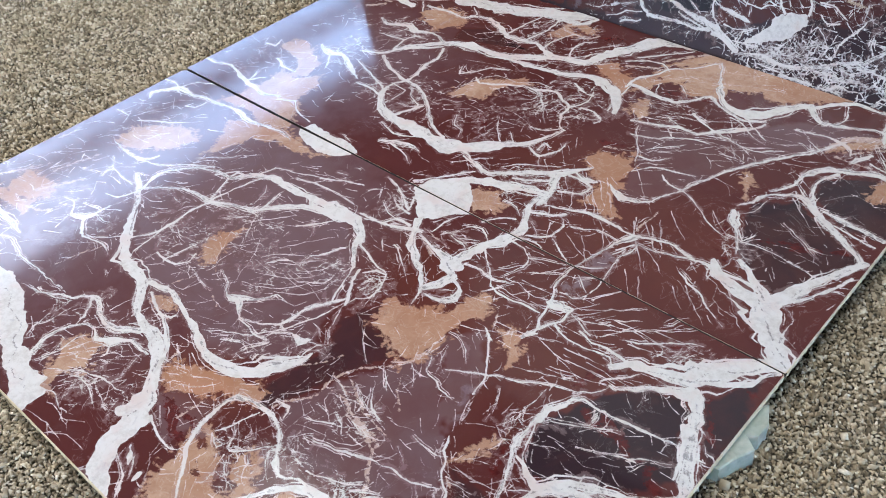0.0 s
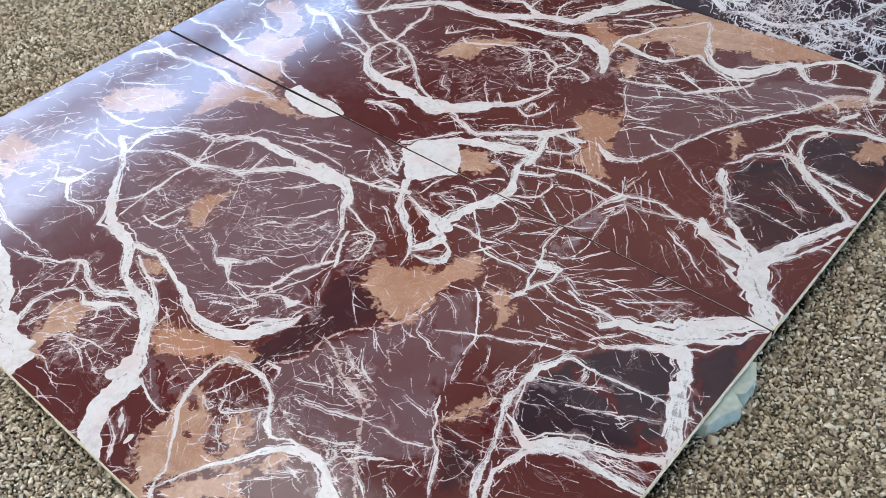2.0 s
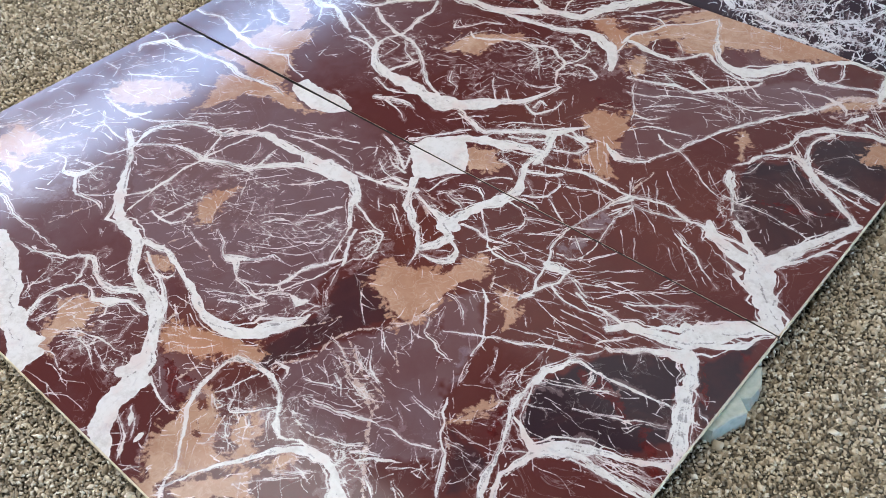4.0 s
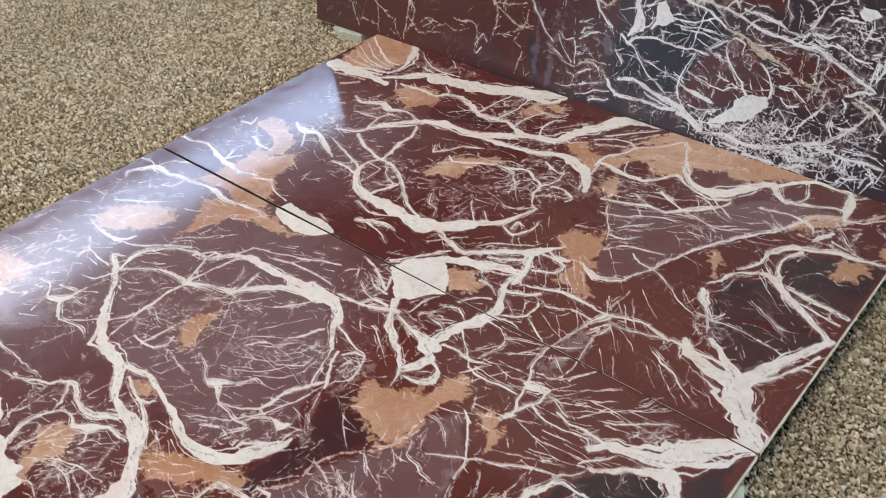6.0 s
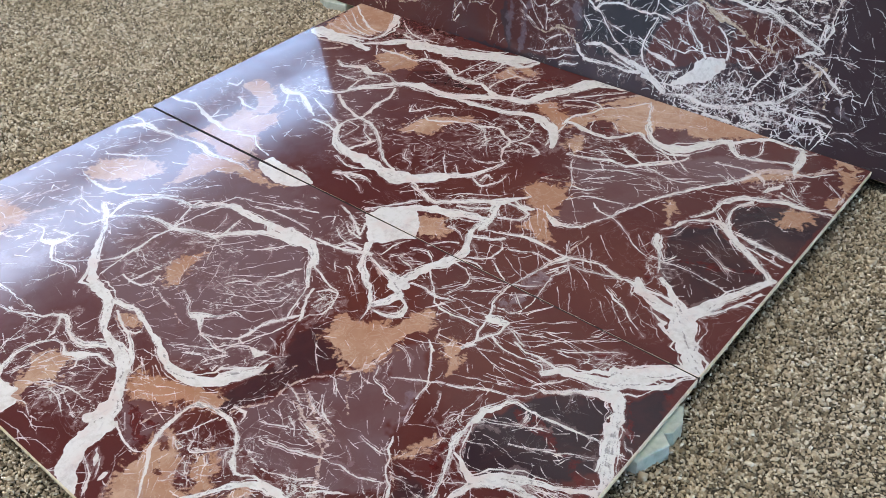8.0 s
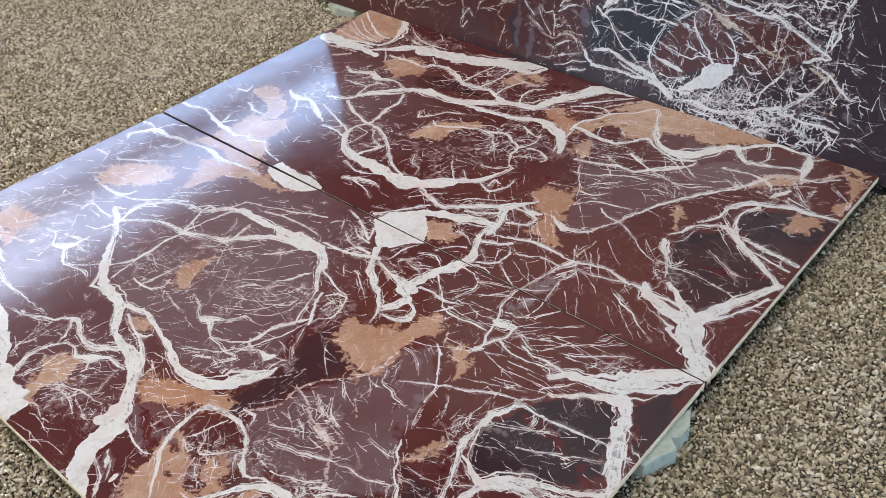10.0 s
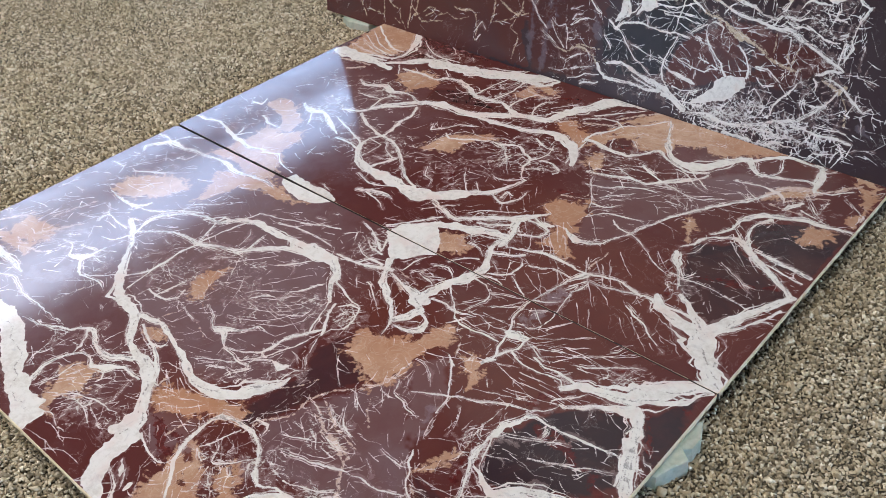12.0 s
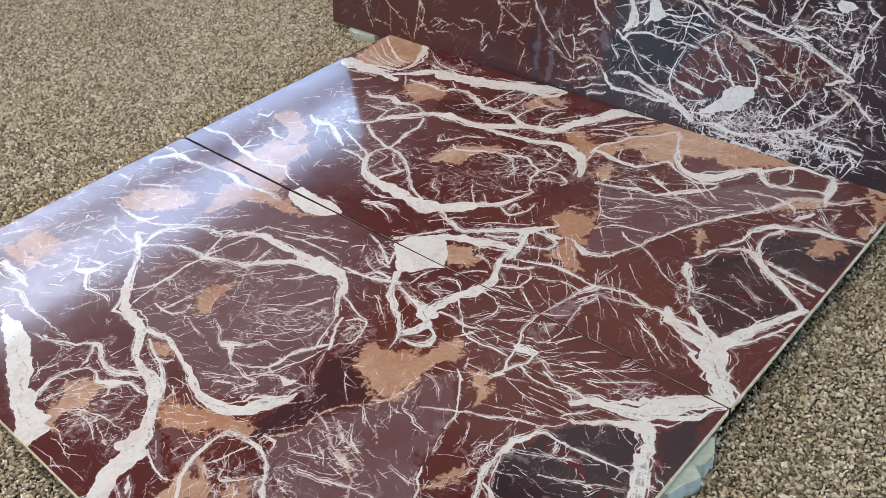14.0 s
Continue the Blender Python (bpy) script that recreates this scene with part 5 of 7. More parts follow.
draw.white(188, 996, 21.4, 249, 920, 29.8, 271, 841, 15.7, 258, 780, 9)
draw.white(72, 740, 9.3, 169, 765, 9.2, 252, 787, 6.7)
draw.white(44, 842, 4.2, 127, 807, 4.7, 214, 796, 5.3)
draw.white(261, 748, 16.4, 327, 799, 29.7, 378, 852, 47.7, 446, 854, 60.7, 541, 870, 62.8, 628, 892, 66.5, 694, 938, 56, 772, 966, 65.2, 850, 1000, 35.2)
draw.white(247, 980, 3.6, 329, 916, 5.5, 409, 896, 7.7, 482, 906, 6.4)
draw.white(331, 888, 11.3, 383, 878, 6.9)
draw.white(427, 954, 4.8, 367, 1001, 3.6)
draw.white(688, 913, 20.6, 777, 928, 20.3, 842, 938, 22.1, 867, 991, 13.2)
draw.white(315, 763, 5.8, 358, 710, 4.5)
draw.white(345, 750, 10, 424, 756, 9.8, 504, 758, 8.9, 523, 798, 7.3, 485, 825, 4.6)
draw.white(512, 779, 10.6, 579, 794, 14.6, 638, 774, 21.2, 700, 742, 23.2, 750, 743, 30, 799, 758, 20.1, 839, 738, 21.2, 885, 724, 25.7, 939, 730, 17.6)
draw.white(687, 758, 7, 696, 840, 5.4, 710, 902, 7.7)
draw.white(760, 760, 7.3, 777, 831, 6.9, 776, 896, 5.6, 758, 936, 3.4)
draw.white(836, 741, 7.9, 839, 815, 5.3, 868, 871, 5.9)
draw.white(937, 733, 4.4, 913, 796, 5.3, 920, 849, 5.7, 951, 870, 4.1)
draw.white(385, 405, 5.9, 438, 429, 13.9, 479, 497, 25.3, 534, 551, 29.8, 587, 607, 28.9, 674, 626, 36.5, 763, 637, 30.3, 847, 683, 27.6, 929, 728, 30.9, 983, 748, 39.1, 1012, 801, 33, 1052, 871, 36.5, 1083, 941, 54.9, 1118, 989, 50.5, 1206, 1004, 18.9, 1262, 1007, 7.4)
draw.white(750, 623, 11.4, 818, 630, 17.4, 901, 644, 21, 980, 661, 21.4, 1049, 689, 28.2, 1095, 692, 34.2, 1146, 665, 32.9, 1187, 621, 28.9, 1211, 575, 14.4)
draw.white(277, 599, 6.6, 326, 580, 12.3, 393, 612, 22.2, 439, 593, 18.2, 494, 621, 11.3, 560, 594, 9, 593, 592, 8.3)
draw.white(460, 572, 6.3, 442, 534, 7.2, 456, 471, 6)
draw.white(347, 518, 5.6, 395, 526, 5.6, 442, 534, 5.5)
draw.white(585, 567, 11.6, 617, 505, 9.2, 607, 460, 10.1, 623, 404, 9.2, 627, 358, 9.7)
draw.white(457, 424, 10.5, 528, 381, 11.4, 616, 358, 12.9, 673, 352, 12, 727, 327, 9.9, 766, 294, 11.1, 816, 250, 9.2, 858, 222, 8.2, 915, 204, 8.7)
draw.white(628, 372, 9.6, 601, 321, 8.6, 612, 265, 17.1, 670, 203, 23.5, 734, 190, 30.2, 810, 187, 37.1, 885, 182, 41.9, 945, 178, 51.7, 993, 199, 51.9, 1035, 238, 37.9, 1079, 288, 21.7, 1118, 318, 15.1, 1138, 373, 11.6, 1154, 422, 9.3)
draw.white(715, 196, 8.8, 739, 233, 8.7, 758, 279, 8.6)
draw.white(651, 349, 3.9, 695, 304, 3.8, 741, 279, 4.7, 755, 253, 2.1)
draw.white(601, 321, 4.2, 656, 318, 2.9, 663, 260, 4.2)
draw.white(400, 359, 3.5, 527, 312, 7.5, 616, 281, 7.4)
draw.white(505, 261, 5.9, 569, 264, 8.8, 622, 251, 7.8)
draw.white(778, 87, 7.9, 816, 108, 17.4, 874, 121, 12.8, 903, 114, 4.3)
draw.white(816, 97, 5.6, 874, 85, 4, 924, 58, 2.7)
draw.white(717, 158, 4.3, 790, 134, 5.3, 856, 164, 4.6)
draw.white(915, 540, 6.1, 961, 540, 16, 997, 524, 5.1, 1045, 477, 2.7, 1088, 423, 2.7)
draw.white(961, 540, 11.4, 1022, 563, 9.9, 1073, 538, 7.2, 1096, 523, 7.8, 1110, 466, 9.5, 1138, 429, 6.1, 1161, 423, 4.9)
draw.white(1096, 523, 6.7, 1118, 551, 7.7, 1119, 592, 5.8, 1106, 628, 4.1)
draw.white(1034, 635, 6, 1085, 609, 8.6, 1120, 609, 7.8)
draw.white(1127, 538, 6.4, 1164, 545, 6.9, 1203, 526, 4.5, 1196, 502, 5.6)
draw.white(1125, 536, 2.8, 1175, 487, 2.7)
draw.white(922, 532, 7.2, 872, 509, 7.3, 809, 472, 6.6, 778, 493, 4.1)
draw.white(761, 526, 5.5, 779, 561, 5.8, 836, 580, 5.4)
draw.white(1126, 309, 4.2, 1172, 290, 9.4, 1198, 334, 5.3, 1196, 383, 3.4)
draw.white(1170, 292, 3.5, 1199, 251, 2.5)
draw.white(1153, 308, 4.4, 1149, 345, 6.2, 1177, 336, 4.5)
draw.white(1069, 378, 4.6, 1112, 391, 6.4, 1140, 423, 6.4)
draw.white(870, 310, 3.9, 896, 269, 3.6, 930, 256, 3.6, 944, 226, 3)
draw.white(965, 371, 2.7, 1000, 327, 2.7, 1047, 280, 5.8)
draw.white(1078, 302, 4.5, 1041, 334, 2.7)
draw.white(1009, 133, 4.4, 1045, 177, 4.5, 1080, 211, 4.5)
draw.white(1125, 195, 4.3, 1163, 237, 4.4, 1246, 286, 2.8)
draw.white(706, 518, 3.2, 728, 480, 6.7, 761, 526, 5.7)
draw.tan(785, 378, 776, 427, 782, 474, 841, 517, 904, 554, 943, 552, 893, 511, 872, 454, 863, 410, 818, 394)
draw.tan(366, 716, 392, 760, 449, 773, 521, 754, 523, 693, 474, 643, 411, 666)
draw.tan(798, 836, 808, 919, 848, 947, 896, 930, 912, 892, 860, 850, 839, 815)
draw.tan(1021, 757, 1061, 795, 1135, 751, 1175, 712, 1170, 670, 1109, 711, 1067, 724)
draw.tan(1237, 618, 1246, 665, 1282, 651, 1298, 616, 1285, 591)
draw.tan(1191, 826, 1237, 886, 1304, 978, 1347, 1027, 1457, 1026, 1550, 1029, 1674, 1037, 1730, 1010, 1668, 973, 1602, 925, 1554, 878, 1508, 876, 1485, 895, 1405, 854, 1411, 797, 1388, 796, 1335, 766, 1293, 802, 1221, 787)
draw.tan(1197, 866, 1230, 930, 1267, 1006, 1318, 1007, 1301, 967, 1260, 915)
draw.white(1315, 977, 4.7, 1352, 908, 7.5, 1391, 831, 12.5, 1425, 792, 16.7, 1466, 770, 28.4, 1510, 775, 48.6, 1550, 816, 37.8, 1591, 877, 31, 1622, 908, 26, 1663, 861, 16.6, 1689, 850, 12.8)
draw.slate(1320, 972, 1.5, 1355, 889, 1.8, 1391, 811, 2.7, 1439, 766, 2.4)
draw.white(1164, 708, 8.6, 1166, 752, 9.9, 1185, 787, 8.6, 1204, 822, 6.4, 1212, 859, 5.4, 1267, 903, 3.6, 1314, 968, 5.3)
draw.white(1166, 722, 10.2, 1209, 720, 15, 1255, 712, 12.4, 1316, 712, 13.9, 1352, 750, 10.8, 1384, 793, 11.2, 1427, 769, 8.1, 1476, 750, 8.6, 1511, 742, 10.5, 1560, 771, 6.5)
draw.white(1172, 713, 4.6, 1179, 657, 4.5, 1192, 573, 4.4)
draw.white(1250, 720, 3.9, 1224, 794, 1.9)
draw.white(1291, 800, 2.8, 1331, 755, 2.8)
draw.white(1086, 822, 5.8, 1133, 865, 7.8, 1182, 873, 6.3, 1223, 849, 3.6)
draw.white(1101, 865, 7.8, 1167, 930, 7.8, 1220, 987, 5.8)
draw.white(1284, 594, 4.4, 1275, 576, 5.9)
draw.white(1636, 911, 15.1, 1674, 961, 16, 1719, 995, 20.4, 1765, 989, 12.9, 1819, 987, 10.4)
draw.white(1328, 646, 3.5, 1409, 610, 2.3)
draw.white(1370, 704, 3.7, 1445, 675, 3.7)
draw.white_patch(999, -7, 1012, 36, 1086, 108, 1147, 53, 1183, -1, 1123, -69, 1090, -91)
draw.white(984, 196, 8.2, 1055, 167, 8, 1088, 154, 12.7, 1121, 151, 16.6, 1162, 189, 14.3, 1226, 234, 22.6, 1253, 251, 28.4, 1278, 283, 16.6, 1318, 333, 5.7)
draw.white(1010, 173, 5.3, 1050, 160, 5.3, 1102, 144, 5.2)
draw.white(982, 10, 7.3, 1033, 72, 7.3, 1082, 136, 7.3)
draw.white(1089, 104, 21.5, 1182, 141, 32.5, 1246, 160, 31.5, 1283, 168, 25.3)
draw.white(1261, 253, 13.4, 1287, 207, 14.2, 1293, 163, 15.8, 1296, 127, 9.9)
draw.white(1301, 201, 8.8, 1351, 223, 6.8, 1356, 259, 6.6, 1313, 275, 9.2, 1286, 272, 8.5)
draw.white(1290, 292, 7.3, 1337, 281, 14.2, 1355, 288, 5.5)
draw.white(1176, 172, 7, 1234, 200, 7.1, 1271, 228, 7.1)
draw.tan(1130, 72, 1185, 113, 1225, 80, 1225, 43, 1188, 2)
draw.white(1217, 90, 4.5, 1256, 88, 3.9, 1288, 66, 3.3)
draw.white(1230, -8, 5, 1254, 31, 5.1, 1287, 50, 5.1)
draw.white_patch(553, -7, 573, 32, 644, 26, 727, 31, 778, 10, 746, -32, 706, -51, 649, -45, 595, -41)
draw.white(83, -80, 6.1, 104, -29, 4.9, 171, 1, 3.5)
draw.white(-16, 76, 8, 47, 82, 8.4, 103, 99, 9.2, 174, 80, 13.4, 225, 67, 16.5, 277, 61, 11.8, 323, 50, 9.4, 380, 71, 8.4)
draw.white(220, 68, 8.2, 255, 116, 6.1)
draw.white(203, 124, 2.6, 228, 74, 4)
draw.white(430, 81, 6.2, 490, 46, 6.5, 552, 32, 4.3)
draw.white(382, 55, 6.7, 438, 79, 8.5)
draw.white(246, 356, 8.1, 313, 335, 23.6, 354, 350, 15.3, 432, 307, 12.6, 494, 279, 5.5)
draw.white(313, 335, 7.5, 369, 257, 3.3)
draw.white(190, 213, 7.3, 250, 190, 8.4, 307, 194, 4.5)
draw.white(88, 258, 6.8, 129, 263, 11.4, 113, 302, 4.5)
draw.white(672, 47, 3.3, 720, 37, 3.2)
draw.tan(123, 283, 180, 349, 282, 298, 339, 264, 364, 190, 316, 182, 264, 238, 194, 260)
draw.tan(247, -44, 276, 95, 266, 170, 330, 170, 381, 225, 421, 191, 419, 95, 467, 54, 529, -21, 508, -48, 385, -38)
draw.zone(-70, 1795, 590, 1833, 660, 1898, 690, 1969, 700, 1984, 511, 1918, 511, 1831, 534)
draw.zone(-60, 1749, 316, 1723, 421, 1783, 504, 1865, 448, 1973, 393, 1925, 298, 1852, 312, 1779, 320)
draw.lace(405, 599, 98, 69, 81, -83, 50, 2.8)
draw.lace(821, 852, 101, 71, 72, -94, 75, 2.8)
draw.lace(1080, 543, 83, 60, 67, -88, 75, 2.8)
draw.lace(712, 337, 58, 42, 69, -72, 32, 2.5)
draw.lace(1221, 190, 74, 56, 45, -56, 40, 2.8)
draw.lace(355, 374, 47, 34, 85, -79, 36, 2.8)
draw.lace(144, 175, 96, 69, 92, -73, 20, 1.9)
draw.lace(1861, 770, 59, 44, 27, -61, 24, 1.9)
draw.lace(1738, 279, 24, 18, 38, -65, 14, 1.7)
draw.lace(950, 729, 133, 95, 39, -52, 36, 2.5)
draw.lace(1297, 662, 107, 78, 42, -65, 22, 1.7)
draw.cream(37, 794, 11.9, 155, 779, 15.7, 252, 787, 10.4)
draw.cream(33, 853, 6.2, 152, 812, 8.5, 247, 807, 5.6)
draw.white(24, 878, 5.5, 132, 823, 6, 231, 802, 4.9)
draw.white(14, 929, 3.7, 125, 854, 4, 218, 822, 2.9)
draw.white(45, 751, 12.5, 142, 746, 10.2, 247, 761, 8.4)
draw.cream(92, 677, 11.2, 166, 694, 10.7, 221, 698, 5.9)
draw.cream(168, 633, 16.4, 211, 679, 12.7)
draw.cream(817, 875, 6.9, 908, 865, 8, 938, 905, 6.1)
draw.cream(1174, 885, 9.4, 1231, 962, 7.6, 1282, 1017, 5.7)
draw.cream(1099, 804, 7.7, 1165, 834, 9.6, 1216, 853, 5.6)
draw.cream(1836, 830, 6.9, 1897, 911, 8.9, 1938, 966, 5.4)
draw.cream(1767, 731, 5.6, 1817, 728, 4.2, 1862, 735, 4.3)
draw.red(1822, 718, 7.4, 1890, 742, 9.4, 1961, 757, 5.7)
draw.red(1273, 437, 21.3, 1317, 458, 15.1)
draw.tan(1270, 359, 1297, 404, 1365, 416, 1371, 442, 1397, 389, 1399, 357, 1395, 324, 1413, 286, 1423, 243, 1464, 216, 1451, 188, 1407, 199, 1378, 208, 1373, 256, 1350, 303, 1311, 325)
draw.tan(1158, 733, 1189, 781, 1236, 789, 1230, 735, 1198, 720)
draw.tan(1742, 749, 1778, 812, 1836, 865, 1836, 830, 1792, 783)
draw.tan(1900, 685, 1951, 708, 1971, 677, 1942, 624, 1903, 626)
draw.white(1417, 283, 12.8, 1448, 275, 14.9)
draw.white(1389, 300, 4.6, 1425, 276, 8.9)
draw.cream(1433, 176, 4.7, 1458, 178, 3.8, 1470, 199, 3.5)
draw.cream(1282, 425, 6, 1328, 442, 4.5, 1346, 473, 2.8)
draw.lace(399, 906, 104, 71, 43, -49, 36, 2.5)
draw.lace(995, 441, 69, 50, 69, -85, 30, 1.9)
draw.lace(940, 321, 68, 50, 50, -57, 24, 1.9)
draw.lace(596, 274, 29, 21, 97, -94, 26, 2.5)
draw.lace(266, 512, 33, 23, 121, -114, 20, 2.5)
draw.zone(-45, 1778, 609, 1863, 697, 2001, 728, 1997, 494, 1877, 501)
draw.white(961, 34, 1.8, 1005, 53, 2.1)
draw.white(1473, 709, 2.2, 1519, 718, 2.2)
draw.white(1924, 874, 2, 1970, 839, 2.2, 1999, 817, 2)
draw.red(1710, 250, 8.7, 1694, 315, 7.0, 1669, 376, 9.3)
draw.red(1748, 224, 10.5, 1710, 250, 6.8)
draw.red(1762, 328, 13.0, 1818, 343, 12.8, 1869, 363, 12.6, 1926, 389, 8.5)
draw.hair(1624, 770, 0.7, 1685, 766, 0.7)
draw.zone(45, 1307, 561, 1430, 614, 1537, 706, 1631, 826, 1752, 865, 1823, 881, 1736, 756, 1646, 619, 1586, 517, 1542, 395, 1517, 322, 1445, 268, 1411, 307, 1403, 391, 1370, 459)
draw.zone(-75, 1716, 371, 1699, 440, 1773, 507, 1838, 464, 1962, 417, 1981, 377, 1935, 271, 1882, 187, 1813, 220, 1747, 279)
draw.zone(-60, 1777, 606, 1829, 655, 1937, 694, 2001, 711, 1994, 497, 1904, 476, 1804, 541)
draw.white(687, 256, 2.2, 732, 261, 2.2, 753, 291, 2.2)
draw.white(1219, 89, 2.2, 1246, 121, 2.2)
draw.hair(970, 278, 0.7, 975, 359, 0.7, 1057, 368, 0.7)
draw.hair(933, 409, 0.7, 1008, 410, 0.7, 1097, 372, 0.7)
draw.hair(842, 370, 0.7, 909, 364, 0.7, 943, 309, 0.7)
draw.hair(584, 448, 0.7, 670, 448, 0.7, 694, 496, 0.7)
draw.hair(681, 549, 0.7, 759, 574, 0.7, 862, 587, 0.7)
draw.hair(554, 689, 0.7, 635, 678, 0.7, 668, 719, 0.7)
draw.hair(-4, 258, 0.7, 75, 245, 0.7)
draw.red(895, 381, 5.5, 975, 307, 6.4, 997, 247, 4.1)
draw.red(826, 898, 10.9, 882, 888, 10.8)
draw.zone(-60, 545, 699, 641, 750, 728, 728, 812, 707, 683, 662, 570, 632)
draw.white(934, 787, 2.2, 982, 851, 2.2, 1020, 908, 2.2)
draw.red(854, 879, 10.4, 938, 893, 10.2, 1006, 928, 7.4)
draw.white(770, 416, 2.2, 791, 485, 2.2, 826, 539, 2.2, 902, 540, 2.2, 951, 576, 2.2, 1045, 567, 2.2)
draw.white(1069, 534, 2.2, 1095, 578, 2.2, 1155, 573, 2.2)
draw.white(782, 347, 2.2, 834, 360, 2.2)
draw.white(1102, 609, 2.2, 1085, 675, 2.2)
draw.cream(1200, 759, 2.2, 1269, 850, 2.2, 1355, 887, 2.2)
draw.cream(1221, 815, 2.2, 1334, 853, 2.2, 1437, 903, 2.2, 1547, 933, 2.2)
draw.cream(1252, 878, 2.2, 1298, 827, 2.2)
draw.cream(1395, 1010, 2.2, 1449, 930, 2.2)
draw.cream(1491, 999, 2.2, 1538, 926, 2.2)
draw.cream(1368, 936, 2.2, 1472, 986, 2.2)
draw.red(1243, 734, 9.0, 1325, 753, 8.8, 1411, 783, 6.3)
draw.red(1227, 805, 4.3, 1285, 822, 4.3)
draw.white(1998, 965, 2.2, 1979, 940, 2)
draw.white(1993, 826, 2.2, 1999, 787, 1.9)
draw.red(1937, 967, 10.2, 1957, 958, 10.2, 1975, 937, 4.7)
draw.hair(1926, 865, 0.7, 1963, 837, 0.7)

# wall
draw.on('wall')
draw.cream(-122, 138, 4.3, -138, 90, 4.8, -124, 49, 5.2, -103, 5, 5.2)
draw.cream(-56, 154, 4.6, -3, 112, 6.2, 26, 96, 6, 46, 81, 5.7, 72, 77, 3.9)
draw.cream(138, 199, 6.1, 158, 162, 9.8, 148, 118, 5.6, 141, 73, 5.7, 128, 12, 4.2)
draw.cream(161, 163, 9.9, 181, 136, 6.1, 174, 103, 4.1, 164, 66, 4.1)
draw.cream(84, 80, 3.1, 90, 38, 3.2, 114, 4, 3.2)
draw.cream(-3, 112, 4.7, 0, 47, 3.1, -3, 13, 3)
draw.cream(-93, 39, 2.5, -33, 39, 3.8, -3, 35, 2.6)
draw.cream(367, 148, 3.5, 393, 144, 5.6, 456, 155, 4.9, 471, 118, 5.5, 479, 87, 5.2, 469, 44, 5)
draw.cream(278, 96, 2.1, 330, 118, 2.2, 370, 101, 2.2, 433, 128, 2)
draw.cream(210, 95, 2.1, 250, 122, 3.3, 304, 111, 2.4)
draw.cream(484, 275, 6.3, 522, 251, 8, 547, 237, 8.5, 558, 201, 5, 547, 158, 3.5, 537, 135, 3.4)
draw.cream(547, 241, 4.1, 617, 253, 4, 675, 269, 2.9)
draw.cream(555, 230, 3.5, 610, 204, 4.8, 647, 185, 7.6, 666, 186, 11.8, 679, 212, 4.6, 682, 251, 3.5)
draw.cream(666, 186, 5, 707, 204, 2.9)
draw.cream(649, 165, 3.2, 629, 130, 3.8, 661, 119, 5.2, 655, 67, 3.5, 641, 17, 2.3)
draw.cream(542, 133, 3.1, 592, 146, 2, 648, 175, 2.9)
draw.cream(588, 305, 3.6, 589, 248, 3.6, 585, 216, 2.4)
draw.white(477, 47, 7.3, 495, 73, 5.6)
draw.white(467, 75, 4.5, 498, 125, 4.1, 515, 99, 4.1)
# upright grey streaks: reflections in the polish, painted as grey bands
draw.grey(725, 262, 11.5, 721, 146, 16.5, 722, 41, 12)
draw.grey(792, 298, 5.7, 795, 204, 7.4, 783, 104, 25.2, 771, 19, 25.5)
draw.grey(816, 322, 5.7, 819, 219, 5.8)
draw.grey(974, 271, 19.2, 995, 184, 15.2)
draw.cream(728, 332, 5.4, 767, 319, 6.3, 797, 339, 7.6, 818, 341, 12.1, 848, 326, 13.3, 880, 347, 14.5, 914, 355, 17.1, 937, 342, 8.3, 971, 329, 10.9, 1000, 358, 7.5, 1017, 379, 7.4, 1043, 394, 5.8, 1099, 404, 4.4, 1132, 424, 3.5, 1170, 418, 3.6)
draw.white(922, 348, 7.1, 942, 308, 7.1, 973, 280, 7, 995, 267, 4.3, 1006, 241, 3.2)
draw.white_patch(1052, 252, 1066, 295, 1067, 348, 1063, 382, 1076, 385, 1085, 344, 1096, 317, 1100, 290, 1081, 267)
draw.white_patch(1120, 292, 1135, 331, 1138, 375, 1159, 385, 1180, 351, 1198, 333, 1172, 313, 1139, 311)
draw.white(1110, 321, 3.6, 1152, 344, 3.5)
draw.white(675, 307, 3.6, 708, 258, 4.9, 734, 227, 4.9, 756, 194, 4.9, 786, 167, 4.8)
draw.white(800, 196, 3.6, 813, 171, 4.8, 833, 148, 3.6, 860, 116, 4.8)
draw.white(803, 207, 4.7, 828, 185, 5.4, 859, 199, 5.6, 870, 168, 4.6, 871, 117, 4.5)
draw.white(881, 199, 2.8, 919, 228, 4.8, 948, 242, 3.9, 980, 238, 3)
draw.white(888, 220, 4, 902, 243, 4.8, 930, 250, 1.9)
draw.cream(827, 113, 3.3, 872, 106, 6.6, 912, 132, 6.4, 944, 135, 10.4, 962, 127, 7.3, 990, 110, 7.4, 1009, 93, 9.3)
draw.cream(881, 122, 2.9, 931, 147, 5, 974, 144, 4.1, 1008, 150, 2.9)
draw.white(882, 82, 3.9, 916, 104, 4.9, 950, 118, 2.9)
draw.white(1002, 100, 9.3, 1016, 76, 9.4, 1036, 57, 9.4)
draw.white(804, 30, 2.1, 870, 40, 3, 993, 88, 2.9)
draw.white(891, 16, 4, 957, 47, 4, 1012, 65, 4)
draw.white(1028, 252, 6.9, 1051, 235, 8.5, 1073, 225, 6.9, 1098, 195, 5.4, 1123, 166, 5.4, 1136, 151, 6.9, 1172, 134, 4.2, 1205, 105, 3.1)
draw.white(1052, 228, 4.7, 1087, 256, 7.5, 1133, 269, 9.2, 1172, 265, 7.7, 1210, 263, 6.1, 1248, 262, 6, 1264, 270, 4.6, 1292, 266, 6.1, 1315, 262, 4.7)
